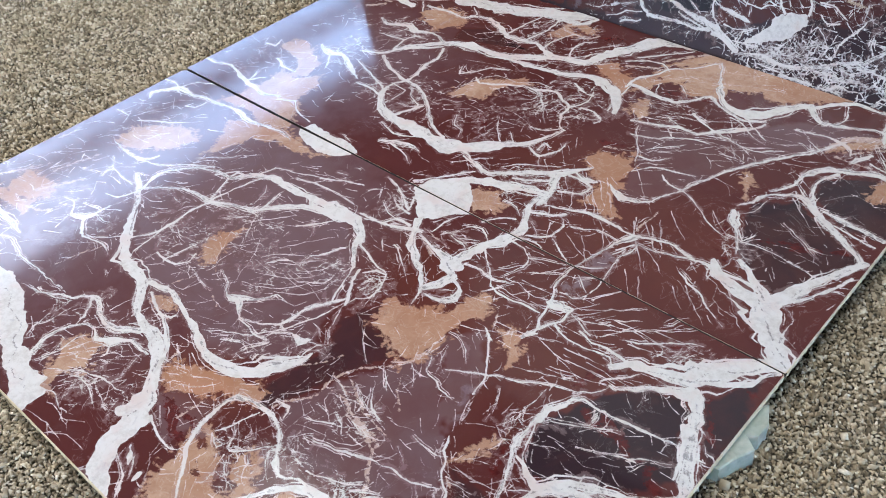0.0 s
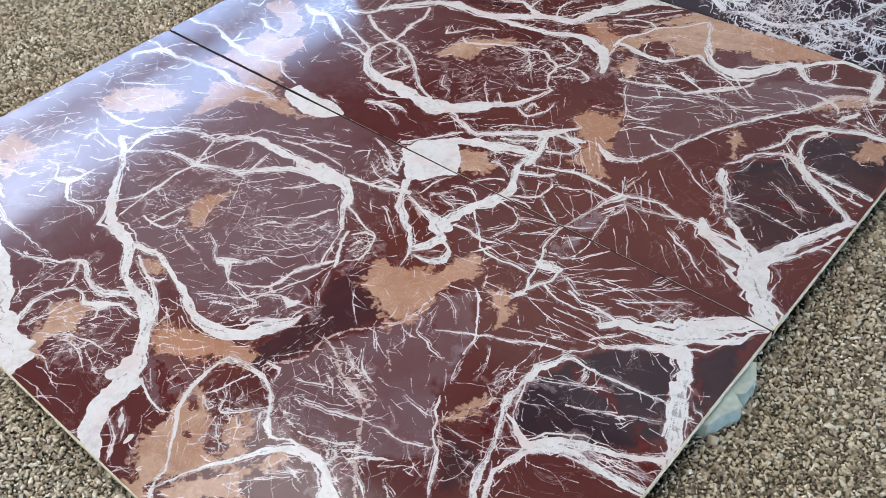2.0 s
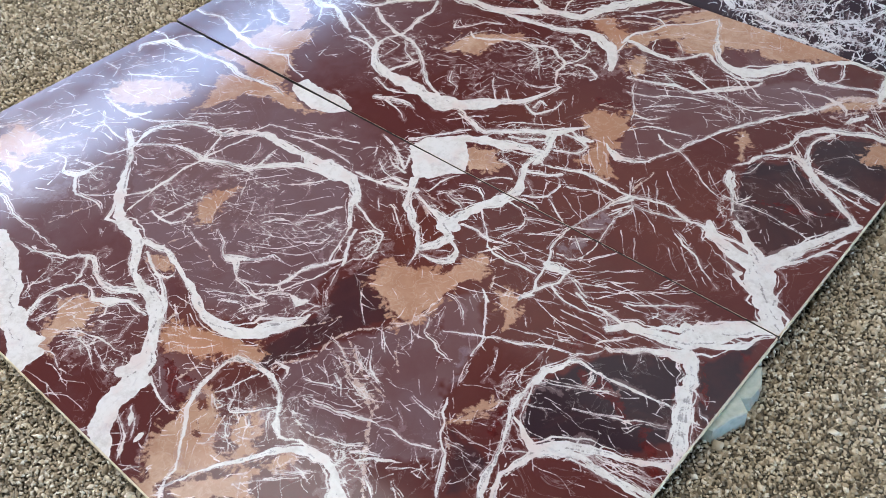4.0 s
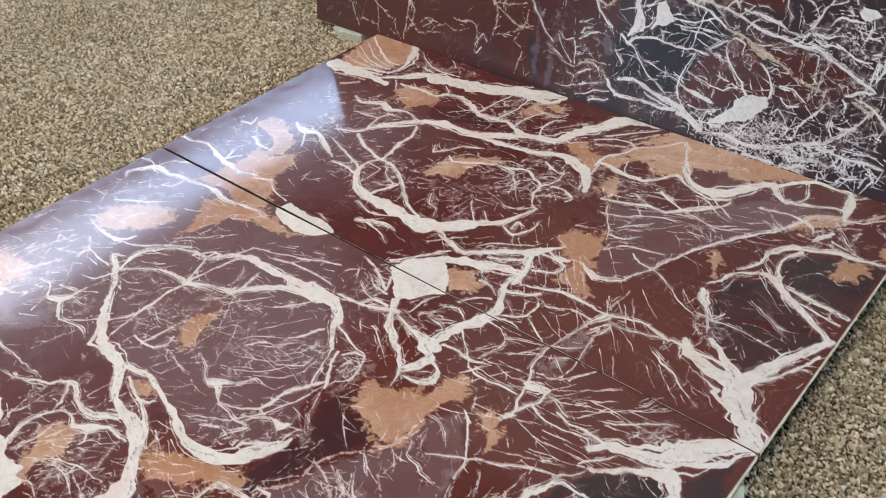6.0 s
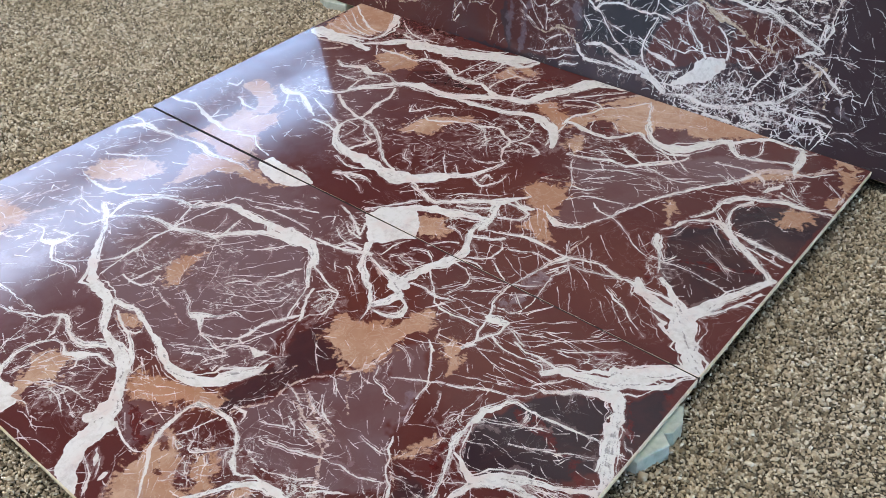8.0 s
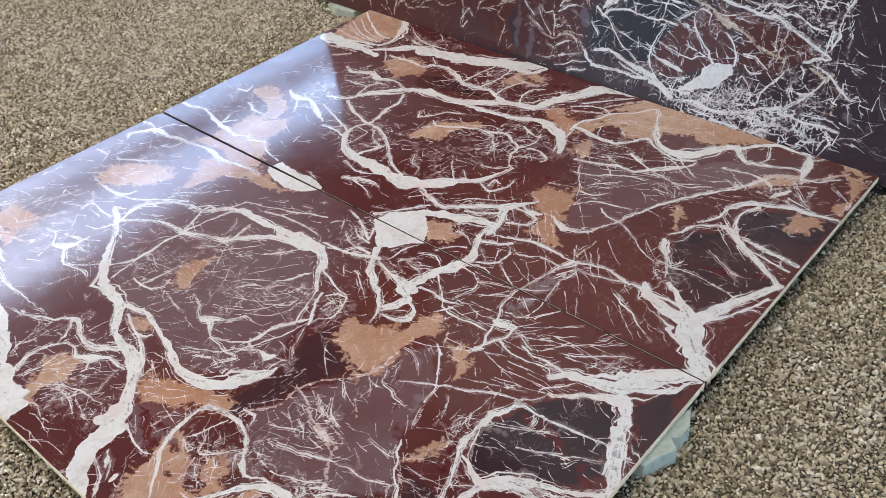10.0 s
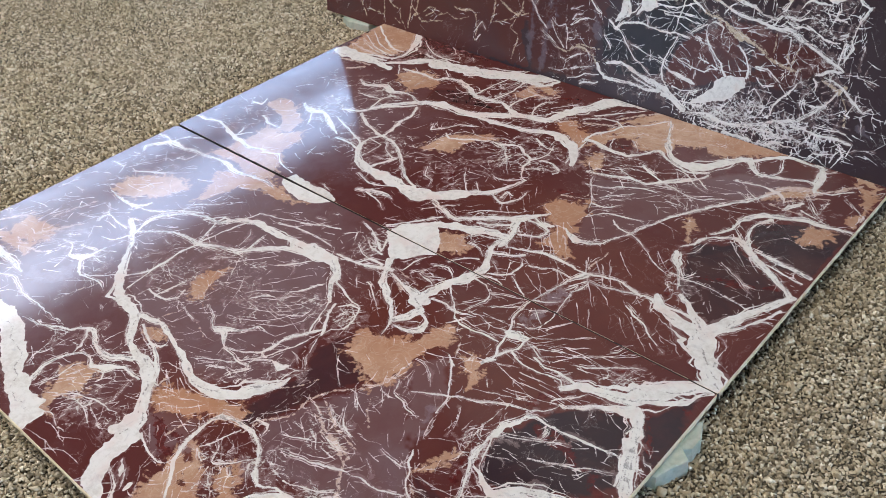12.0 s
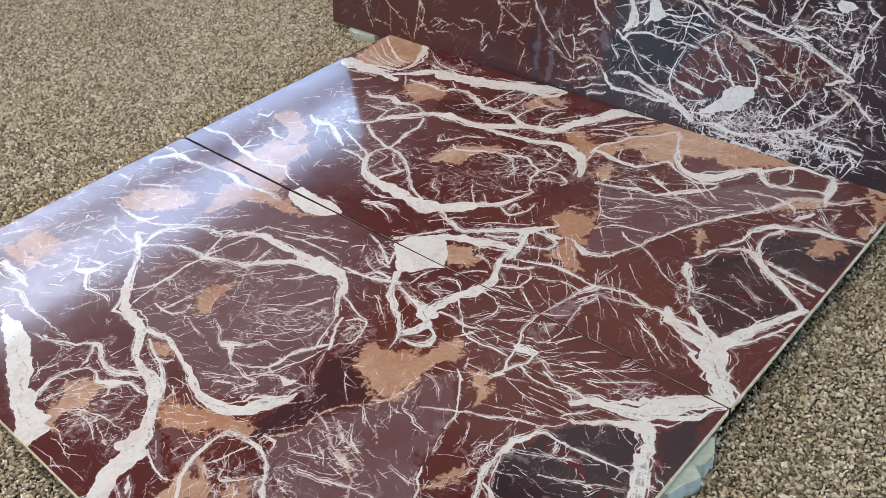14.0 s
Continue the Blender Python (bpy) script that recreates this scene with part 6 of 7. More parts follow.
draw.white(1107, 198, 2.5, 1220, 167, 3, 1282, 141, 4)
draw.white(1013, 199, 3.2, 1037, 177, 5.6, 1043, 162, 4.4)
draw.white(1037, 111, 11.7, 1091, 122, 11.9, 1133, 112, 12.4, 1175, 97, 12.3, 1216, 88, 18.4, 1261, 74, 32.7)
draw.white(1039, 63, 16.9, 1082, 58, 10.3, 1131, 64, 8.3, 1182, 61, 12, 1239, 67, 11.7)
draw.white(940, 12, 6.7, 1016, 36, 6.6)
draw.white(1170, 421, 4.5, 1207, 417, 5.7, 1243, 417, 10.3, 1283, 411, 5.7)
draw.white(1190, 413, 3.6, 1229, 397, 7.3, 1275, 392, 7.2, 1313, 377, 7.3, 1354, 356, 7.3)
draw.cream(1343, 360, 8.8, 1389, 347, 12.2, 1426, 332, 12.2, 1455, 316, 17.5, 1482, 307, 21.2, 1508, 301, 12.1, 1535, 292, 7.1, 1564, 273, 7, 1600, 259, 7, 1633, 252, 7, 1675, 256, 2.5)
draw.white(1241, 425, 5.7, 1287, 417, 5.7, 1315, 407, 7.1, 1350, 403, 7, 1386, 396, 8.5, 1414, 384, 8.5, 1450, 372, 10.1, 1492, 367, 10, 1541, 364, 11.6, 1574, 358, 14.8, 1612, 361, 14.6, 1647, 347, 11.3, 1673, 334, 9.6, 1708, 317, 9.6, 1742, 303, 9.5, 1787, 284, 9.5)
draw.white(1251, 419, 3.5, 1306, 408, 3.5, 1359, 364, 3.6)
draw.white(1318, 471, 3.4, 1356, 453, 5.6, 1376, 426, 5.7, 1388, 403, 3.5)
draw.white(1349, 409, 4.3, 1369, 432, 4.3)
draw.white(1377, 434, 2.5, 1423, 428, 2.5)
draw.white(1398, 415, 5.5, 1432, 413, 8.3, 1467, 404, 11.6, 1500, 401, 8.2, 1528, 385, 5.4, 1568, 380, 5.4, 1581, 392, 5.3)
draw.white(1522, 501, 3.2, 1510, 475, 5.3, 1513, 444, 4.1, 1529, 425, 3.3, 1529, 400, 2.4)
draw.white(1531, 495, 2.3, 1558, 479, 4, 1584, 466, 4, 1596, 450, 3.1, 1597, 435, 3.2, 1576, 409, 3.2)
draw.white(1631, 512, 3.1, 1625, 481, 3.9, 1605, 445, 5.2, 1585, 407, 5.2)
draw.white_patch(1564, 500, 1576, 524, 1594, 540, 1618, 540, 1608, 517, 1590, 502)
draw.white_patch(1690, 475, 1702, 493, 1732, 488, 1750, 475, 1727, 455, 1709, 457)
draw.white(1649, 527, 6, 1674, 515, 7.3, 1687, 495, 4.8)
draw.white(1634, 422, 2.3, 1656, 451, 6.4, 1685, 451, 6.3, 1724, 451, 3.9)
draw.white(1595, 396, 4.1, 1635, 391, 6.6, 1671, 408, 3.2)
draw.white(1660, 382, 4, 1694, 368, 5.2, 1727, 354, 6.5, 1759, 356, 4)
draw.white(1772, 360, 4.8, 1769, 312, 6.1, 1769, 286, 3.8)
draw.white(1500, 337, 4.3, 1452, 328, 3.4)
draw.white(1494, 327, 3.4, 1533, 346, 3.3)
draw.white(1370, 317, 3.4, 1392, 331, 4.4, 1420, 322, 3.6, 1420, 287, 2.6)
draw.white(1336, 273, 3.7, 1356, 261, 4.7, 1384, 261, 4.6)
draw.white(1370, 317, 3.6, 1370, 283, 4.6, 1394, 247, 7.5, 1425, 212, 7.6, 1451, 175, 11)
draw.white(1368, 277, 2.7, 1386, 244, 2.8, 1416, 205, 2.8, 1434, 171, 2.8)
draw.white(1276, 256, 4.6, 1257, 215, 6, 1245, 184, 6.1, 1239, 146, 7.9, 1246, 111, 8.3, 1264, 87, 8.5)
draw.white(1261, 198, 2.9, 1300, 186, 4.9, 1339, 177, 4.8, 1384, 173, 6, 1399, 187, 4.6, 1436, 193, 2.7)
draw.white(1349, 171, 3.7, 1351, 143, 3.7)
draw.white(1356, 182, 3.6, 1367, 212, 3.6, 1354, 228, 3.8)
draw.white(1262, 144, 5, 1301, 138, 11.6, 1339, 132, 11.5, 1360, 127, 3.9)
draw.white(1472, 279, 3.6, 1492, 267, 5.8, 1508, 247, 7.1, 1521, 217, 8.5, 1519, 188, 8.5)
draw.white(1505, 263, 3.4, 1523, 277, 4.4, 1538, 254, 2.6)
draw.white(1445, 253, 2.6, 1445, 289, 2.6)
draw.white(1468, 189, 2.7, 1450, 229, 2.7)
draw.white_patch(1351, 59, 1376, 88, 1412, 128, 1431, 161, 1469, 186, 1503, 185, 1525, 174, 1505, 141, 1477, 114, 1439, 91, 1398, 70)
draw.white(1542, 232, 4.5, 1574, 234, 5.7, 1603, 217, 5.7, 1624, 205, 3.5)
draw.white(1620, 214, 2.4, 1631, 245, 2.4)
draw.cream(1641, 255, 5.2, 1647, 290, 3.2, 1657, 321, 2.3)
draw.cream(1623, 291, 2.4, 1643, 245, 4.1)
draw.white(1550, 200, 4.5, 1571, 181, 5.9, 1605, 190, 4.4)
draw.white(1668, 213, 4.1, 1652, 182, 6.7, 1634, 159, 6.7, 1618, 127, 5.4, 1612, 85, 3.4)
draw.white(1688, 169, 3.5, 1720, 163, 4.4, 1758, 167, 6.9, 1774, 190, 5.2, 1790, 223, 4)
draw.white(1715, 254, 5.4, 1744, 271, 11.5, 1781, 279, 6.7)
draw.cream(1736, 244, 5.4, 1770, 231, 8.2, 1795, 222, 9.9, 1806, 244, 5.1)
draw.cream(1806, 210, 3.1, 1824, 174, 3.9, 1829, 130, 5)
draw.white(1698, 189, 3.2, 1699, 155, 5.3, 1710, 131, 5.4)
draw.white(1255, 68, 27.7, 1300, 53, 30.3, 1336, 33, 20.6)
draw.white(1352, 29, 6.4, 1415, 37, 11.6, 1471, 29, 11.6, 1514, 35, 11.1, 1569, 55, 10.9, 1616, 72, 10.7, 1661, 89, 10.5, 1703, 113, 8.5, 1740, 149, 6.8, 1761, 168, 5.4)
draw.white(1477, 2, 6.4, 1530, 3, 13.5, 1567, 6, 7.8)
draw.white(1678, 86, 6, 1726, 86, 9, 1774, 81, 8.9, 1819, 86, 7.2, 1862, 84, 7.2)
draw.white(1752, 105, 4.5, 1798, 108, 7.2, 1838, 111, 5.7)
draw.white(1325, 20, 4.7, 1347, 97, 4.6, 1388, 116, 3.7)
draw.lace(1522, 107, 92, 32, 8, -36, 40, 2.8)
draw.lace(1610, 24, 82, 31, 9, -37, 46, 3)
draw.lace(1199, 72, 107, 35, 6, -32, 30, 2.2)
draw.lace(1629, 381, 82, 23, 12, -44, 34, 2.5)
draw.lace(1733, 226, 81, 27, 19, -69, 30, 2.2)
draw.lace(1423, 306, 93, 26, 11, -47, 26, 1.9)
draw.lace(900, 137, 101, 29, 10, -75, 20, 1.7)
draw.lace(1450, 53, 55, 19, 5, -22, 34, 2.5)
draw.lace(1261, 413, 98, 24, 8, -39, 30, 1.9)
draw.lace(1726, 408, 39, 11, 24, -86, 26, 1.9)
draw.lace(1745, 128, 82, 30, 8, -31, 24, 1.9)
draw.cream(150, 106, 3.8, 176, 81, 5.1, 199, 54, 3.8, 306, 83, 2.4)
draw.cream(-166, 127, 4, -146, 92, 4)
draw.cream(57, 32, 2.6, 101, 13, 3.8)
draw.cream(220, 81, 3.7, 257, 102, 3.7, 272, 127, 3.6)
draw.cream(1578, 342, 3.2, 1582, 310, 3.2, 1580, 288, 2.4)
draw.white(731, 225, 2.1, 747, 271, 3.1)
draw.white(766, 157, 3.2, 814, 131, 3.2, 843, 110, 3.2)
draw.white(873, 252, 3, 903, 266, 2.9, 926, 279, 2.9)
draw.white(855, 153, 3.1, 898, 155, 3.1, 912, 175, 3)
draw.white(1065, 384, 8.1, 1078, 341, 8.2, 1086, 317, 12.6, 1082, 284, 15.5, 1057, 259, 7.2)
draw.white(1059, 383, 2.7, 1074, 331, 3.8)
draw.white(1093, 280, 4.9, 1117, 304, 3.8, 1132, 329, 2.7)
draw.white(1090, 349, 3.8, 1096, 371, 2.7, 1097, 392, 1.8)
draw.white(1164, 262, 3.8, 1160, 292, 3.8, 1151, 308, 2.7)
draw.white(1159, 297, 2.7, 1204, 296, 3.7)
draw.white(1136, 93, 4, 1179, 78, 3.9, 1219, 72, 4.9)
draw.white(1281, 98, 5.9, 1328, 96, 4.8, 1378, 119, 3.7)
draw.white(1312, 274, 3.6, 1339, 298, 3.5, 1366, 320, 4.4)
draw.white(1378, 489, 2.4, 1375, 459, 3.3, 1368, 445, 3.3)
draw.white(1428, 430, 2.4, 1458, 437, 3.2, 1469, 429, 2.4)
draw.white(1427, 469, 3.2, 1449, 462, 3.2)
draw.white(1620, 474, 3, 1646, 485, 3.8, 1665, 497, 3)
draw.white(1622, 456, 2.2, 1639, 445, 3.1)
draw.white(1599, 380, 4.9, 1625, 371, 6.8, 1646, 377, 6.8, 1670, 373, 6.8)
draw.white(1595, 338, 3.2, 1626, 339, 3.2, 1624, 298, 3.2)
draw.white(1708, 448, 3.8, 1707, 425, 3, 1728, 426, 3, 1746, 416, 5.6, 1764, 415, 5.6)
draw.white(1733, 462, 3.8, 1742, 442, 3.8, 1739, 423, 3)
draw.white(1757, 377, 6.5, 1774, 381, 8.2)
draw.white(1665, 482, 3, 1677, 470, 3.8, 1686, 469, 3.8)
draw.white(1547, 521, 3.9, 1567, 503, 4.8, 1578, 494, 4.8)
draw.white(1686, 524, 2.9, 1704, 533, 6.3, 1723, 555, 7)
draw.white(1318, 58, 4.9, 1355, 60, 8.2, 1400, 64, 4.7)
draw.white(1713, 244, 5, 1725, 228, 5, 1724, 205, 2.3)
draw.white(1531, 140, 3.4, 1550, 164, 3.4, 1572, 145, 3.4, 1586, 123, 3.4)
draw.white(1559, 132, 2.6, 1542, 108, 2.6)
draw.white(1772, 501, 5.7, 1790, 472, 6.5, 1814, 464, 5.6, 1805, 439, 5.3, 1793, 409, 4.9, 1789, 374, 5.8, 1793, 347, 6.8, 1784, 317, 4.4, 1780, 298, 2.1)
draw.white(1814, 464, 4.1, 1824, 470, 3.3)
draw.white(1719, 412, 2.8, 1748, 416, 3.1, 1773, 411, 2.7)
draw.white(1748, 364, 2.8, 1775, 377, 2)
draw.white(1737, 254, 3.7, 1770, 248, 4.4, 1801, 235, 5.7, 1824, 213, 8.7, 1845, 197, 12.5, 1866, 181, 5.2)
draw.white(1781, 273, 2.8, 1827, 279, 3.2, 1879, 265, 3.4)
draw.white(1866, 181, 3.6, 1888, 202, 3.5)
draw.white(1870, 168, 2.8, 1873, 131, 2.1)
draw.white(1402, 14, 3.9, 1463, 8, 5.2, 1522, 2, 5.2, 1586, 2, 4.6, 1649, 3, 4.1)
draw.white(1592, 49, 5.9, 1632, 46, 6.8, 1657, 38, 5.8, 1692, 49, 4)
draw.white(1637, 23, 4.9, 1676, 20, 5.8, 1713, 24, 3.1)
draw.white(1634, 70, 3.2, 1666, 65, 4, 1692, 81, 3.1)
draw.white(1518, 99, 2.4, 1561, 116, 2.7, 1609, 110, 2)
draw.white(1428, 55, 2.9, 1476, 62, 3.3, 1522, 80, 2.4)
draw.white(1469, 100, 2.4, 1489, 82, 2.4, 1487, 49, 2)
draw.white(1534, 135, 2.3, 1546, 115, 2.3, 1528, 86, 2)
draw.white(1557, 134, 2, 1584, 119, 2, 1617, 144, 1.9)
draw.white(1752, 138, 1.8, 1797, 130, 2.2, 1845, 130, 2.1)
draw.white(1765, 26, 4.7, 1793, 27, 6.5, 1826, 42, 3.8)
draw.white(1857, 57, 1.8, 1895, 74, 2.1, 1929, 81, 2.1)
draw.white(1826, 383, 1.6, 1824, 341, 2, 1830, 294, 1.7)
draw.white(1640, 301, 1.8, 1674, 281, 1.8, 1711, 276, 1.8)
draw.white(1856, 322, 2, 1844, 290, 2)
draw.grey(1868, 137, 14.0, 1895, 123, 16.4, 1918, 123, 10.4)
draw.hair(1187, 334, 3.6, 1258, 345, 3.5, 1339, 379, 3.3)
draw.hair(1198, 325, 3.6, 1252, 329, 3.5, 1305, 332, 3.4, 1350, 327, 3.4)
draw.hair(1218, 320, 3.5, 1299, 318, 3.5, 1345, 309, 3.4)
draw.hair(1259, 267, 3.6, 1277, 341, 3.5, 1288, 386, 3.4)
draw.hair(1266, 304, 3.5, 1326, 278, 3.5)
draw.hair(1089, 353, 3.6, 1132, 380, 3.6, 1155, 403, 3.5)
draw.hair(1016, 325, 3.7, 1080, 350, 3.6, 1142, 374, 3.6)
draw.hair(1411, 360, 3.3, 1430, 387, 3.2, 1450, 403, 3.2)
draw.zone(150, -375, 78, 520, 288, 683, 288, 713, 220, 677, 132, 714, 11, 494, -2, -383, -64)
draw.zone(60, 678, 325, 1003, 401, 1020, 300, 996, 202, 982, 24, 738, 8)
draw.zone(-90, 1013, 225, 1150, 333, 1331, 413, 1368, 324, 1282, 230, 1255, 131, 1098, 81, 1018, 133)
draw.zone(130, 1250, 129, 1275, 219, 1311, 265, 1418, 329, 1478, 288, 1525, 234, 1544, 188, 1438, 171, 1343, 113, 1263, 96)
draw.zone(90, 1525, 268, 1566, 330, 1692, 319, 1746, 287, 1635, 184, 1552, 191)
draw.zone(70, 1288, 451, 1381, 489, 1516, 521, 1509, 427, 1410, 433, 1333, 405)
draw.zone(80, 1429, 357, 1528, 352, 1595, 338, 1542, 298, 1475, 303)


# clouds in the ground of the stone
draw.on("near")
draw.rust(1520, -230, 420, 240, 0.45, 8)
draw.tone(1300, -640, 200, 230, -0.16)
draw.rust(1180, -230, 160, 130, 0.2)
draw.rust(1101, -747, 150, 90, 0.8)
draw.tone(1480, -90, 420, 120, 0.05)
draw.tone(650, -200, 560, 300, 0.55)
draw.tone(500, -480, 700, 620, 0.55)
draw.tone(300, -600, 350, 350, 0.3)
draw.tone(880, -840, 160, 130, 0.2)
draw.tone(1150, -830, 150, 100, 0.1)
draw.threads(1000, -480, 190, 170, 90, 30, 25, 45, 1.4)
draw.threads(900, -830, 150, 130, 70, 60, 40, 50, 1.8)
draw.threads(330, -300, 330, 240, 190, 40, 30, 50, 3.4)
draw.threads(200, -700, 200, 250, 170, 45, 35, 50, 3.8)
draw.threads(1480, -620, 220, 170, 60, -60, 30, 50, 1.4)
draw.straight(1550, -170, 300, 150, 22, 8, 5, 110)
draw.straight(1480, -110, 300, 90, 20, 55, 5, 70)
draw.straight(880, -830, 150, 130, 22, 62, 8, 60)
draw.straight(1000, -800, 120, 120, 14, -20, 12, 60)
draw.threads(1300, -820, 200, 170, 60, -60, 30, 50, 1.4)
draw.threads(1250, -200, 180, 130, 40, 0, 60, 40, 1.4)
draw.threads(1800, -500, 180, 200, 40, 10, 20, 80, 1.6)
draw.threads(750, -180, 330, 100, 60, 30, 20, 40, 2.4)
draw.on("far")
draw.rust(1600, 170, 420, 230, 0.5, 10)
draw.rust(1250, 330, 200, 150, 0.4)
draw.rust(1096, 744, 90, 70, 0.8)
draw.tone(980, 430, 260, 170, 0.15, 20)
draw.tone(1600, 800, 300, 120, 0.35)
draw.tone(350, 350, 480, 440, 0.7)
draw.threads(950, 430, 240, 190, 120, 30, 60, 38, 2.8)
draw.threads(1500, 640, 300, 180, 70, 22, 15, 90, 1.5)
draw.straight(1560, 170, 260, 130, 26, -52, 6, 90)
draw.straight(1350, 330, 220, 120, 18, -48, 6, 90)
draw.straight(1700, 480, 200, 160, 7, -40, 8, 90)
draw.straight(1450, 640, 260, 90, 26, 20, 6, 90)
draw.straight(1450, 660, 260, 90, 14, -50, 8, 50)
draw.threads(350, 350, 300, 280, 170, 30, 60, 45, 3.2)
draw.threads(700, 830, 500, 120, 130, 10, 35, 55, 3.4)
draw.threads(1250, 180, 180, 130, 40, 0, 60, 40, 1.4)
draw.threads(1800, 640, 130, 80, 20, -30, 40, 60, 1.8)
draw.threads(1820, 400, 150, 150, 10, 20, 20, 70, 1.6)
draw.on("wall")
draw.threads(1600, 230, 600, 330, 170, -35, 50, 60, 2.0)
draw.threads(1560, 50, 300, 75, 900, 10, 70, 28, 4.2)
draw.threads(1800, 250, 330, 230, 300, -35, 50, 45, 3.6)
draw.threads(1250, 300, 300, 200, 120, -35, 40, 60, 3.6)
draw.threads(250, 200, 550, 300, 60, 80, 30, 60, 1.2)
draw.threads(900, 200, 200, 250, 40, 85, 12, 80, 1.4)
draw.threads(2350, 250, 450, 350, 160, -35, 55, 70, 2.2)


def polished_face(name, face, place, outline, mat, parent):
    """The polished side of a slab, carrying the fields of its veins. outline(x, y) shapes its border."""
    f = draw.faces[face]
    ny, nx = f["gx"].shape
    gx, gy = np.meshgrid(f["xs"], f["ys"])
    gx, gy = outline(gx, gy)
    me = bpy.data.meshes.new(name)
    co = place(gx.ravel(), gy.ravel()).astype(np.float32)
    idx = np.arange(nx * ny, dtype=np.int32).reshape(ny, nx)
    quads = np.stack((idx[:-1, :-1], idx[:-1, 1:], idx[1:, 1:], idx[1:, :-1]), -1).reshape(-1, 4)
    me.vertices.add(nx * ny)
    me.vertices.foreach_set("co", co.ravel())
    me.loops.add(quads.size)
    me.loops.foreach_set("vertex_index", quads.ravel())
    me.polygons.add(len(quads))
    me.polygons.foreach_set("loop_start", np.arange(0, quads.size, 4, dtype=np.int32))
    me.update(calc_edges=True)
    for k in (*draw.FIELDS, "tone", "rust"):
        a = me.attributes.new(k, "FLOAT", "POINT")
        a.data.foreach_set("value", f[k].ravel().astype(np.float32))
    me.materials.append(mat)
    ob = new(name, me)
    ob.parent = parent
    return ob


def seam(x):
    """Half the gap between the lying slabs, x from the left end: open at first, then nearly closed."""
    return 0.0007 + 0.0011 * np.clip((1.15 - x) / 0.2, 0, 1) + 0.0017 * np.clip((0.75 - x) / 0.2, 0, 1)


def chipped(x):
    """How far the far edge of the far slab is broken back, x from the left end."""
    return 0.006 * np.clip((x - 0.30) / 0.05, 0, 1) * np.clip((0.80 - x) / 0.12, 0, 1) * (1 + 0.35 * np.sin(x * 71) + 0.25 * np.sin(x * 167))


def slab_body(x0, y0, z0, x1, y1, z1, corner, seed, joint=0):
    """A sawn slab whose four upright corners are cut back by corner (m), with small chips along the upper edge."""
    rng = random.Random(seed)
    bm = bmesh.new()
    rim = []
    for cx, cy, sx, sy, r in ((x0, y0, 1, 1, corner[0]), (x1, y0, -1, 1, corner[1]), (x1, y1, -1, -1, corner[2]), (x0, y1, 1, -1, corner[3])):
        arc = [(cx + sx * r * (1 - math.cos(a)), cy + sy * r * (1 - math.sin(a))) for a in (0, radians(30), radians(60), radians(90))]
        rim += arc if (sx * sy > 0) else arc[::-1]
    pts = []
    for (ax, ay), (bx, by) in zip(rim, rim[1:] + rim[:1]):
        n = max(1, int(math.hypot(bx - ax, by - ay) / 0.012))
        pts += [(ax + (bx - ax) * i / n, ay + (by - ay) * i / n) for i in range(n)]
    mx, my = (x0 + x1) / 2, (y0 + y1) / 2
    pts = [(x, y - joint * (seam(x - x0) - 0.0022) if abs(y - (y1 if joint > 0 else y0)) < 0.003 else y) for x, y in pts] if joint else pts
    if joint < 0:
        pts = [(x, y - float(chipped(x - x0)) if abs(y - y1) < 0.003 else y) for x, y in pts]
    top, mid, low = [], [], []
    for x, y in pts:
        chip = (0.0012 if joint and abs(y - (y1 if joint > 0 else y0)) < 0.004 else 0.0026) + (rng.random() < 0.06) * rng.uniform(0.001, 0.004)
        ux, uy = (1 if x < mx else -1) * (abs(x - mx) > (x1 - x0) / 2 - 0.03), (1 if y < my else -1) * (abs(y - my) > (y1 - y0) / 2 - 0.03)
        top.append(bm.verts.new((x + ux * chip, y + uy * chip, z1)))
        mid.append(bm.verts.new((x, y, z1 - chip)))
        low.append(bm.verts.new((x + ux * rng.uniform(0, 0.0015), y + uy * rng.uniform(0, 0.0015), z0)))
    for a, b in ((top, mid), (mid, low)):
        for i in range(len(pts)):
            j = (i + 1) % len(pts)
            f = bm.faces.new((a[i], b[i], b[j], a[j]))
            # faces inside the seam get the darkened copy, painted in place of shade
            if joint and abs(f.calc_center_median().y - (y1 if joint > 0 else y0)) < 0.004:
                f.material_index = 1
    bm.faces.new(top)
    bm.faces.new(low[::-1])
    bmesh.ops.recalc_face_normals(bm, faces=bm.faces)
    return bm


def rounded(x0, x1, y0, y1, corner, inset=0.0026, joint=0):
    """Moves a grid's border so that its corners are rounded: radii at (x0,y0), (x1,y0), (x1,y1), (x0,y1)."""
    def cut(y, r_low, r_high):
        c = np.zeros_like(y)
        for r, d in ((r_low, y - y0), (r_high, y1 - y)):
            if r > 0:
                k = np.clip(r - d, 0, r)
                c = np.maximum(c, r - np.sqrt(np.maximum(r * r - k * k, 0)))
        return c

    def shape(gx, gy):
        left, right = x0 + inset + cut(gy, corner[0], corner[3]), x1 - inset - cut(gy, corner[1], corner[2])
        low, high = left - x0, x1 - right
        near_l, near_r = np.clip(1 - (gx - x0) / 0.08, 0, 1), np.clip(1 - (x1 - gx) / 0.08, 0, 1)
        shift = joint * (seam(gx - x0) - 0.0022)
        return gx + low * near_l - high * near_r, np.clip(gy, y0 + (0.0012 if joint < 0 else inset) - shift * (joint < 0), y1 - (0.0012 if joint > 0 else inset) - shift * (joint > 0) - chipped(gx - x0) * (joint < 0))
    return shape


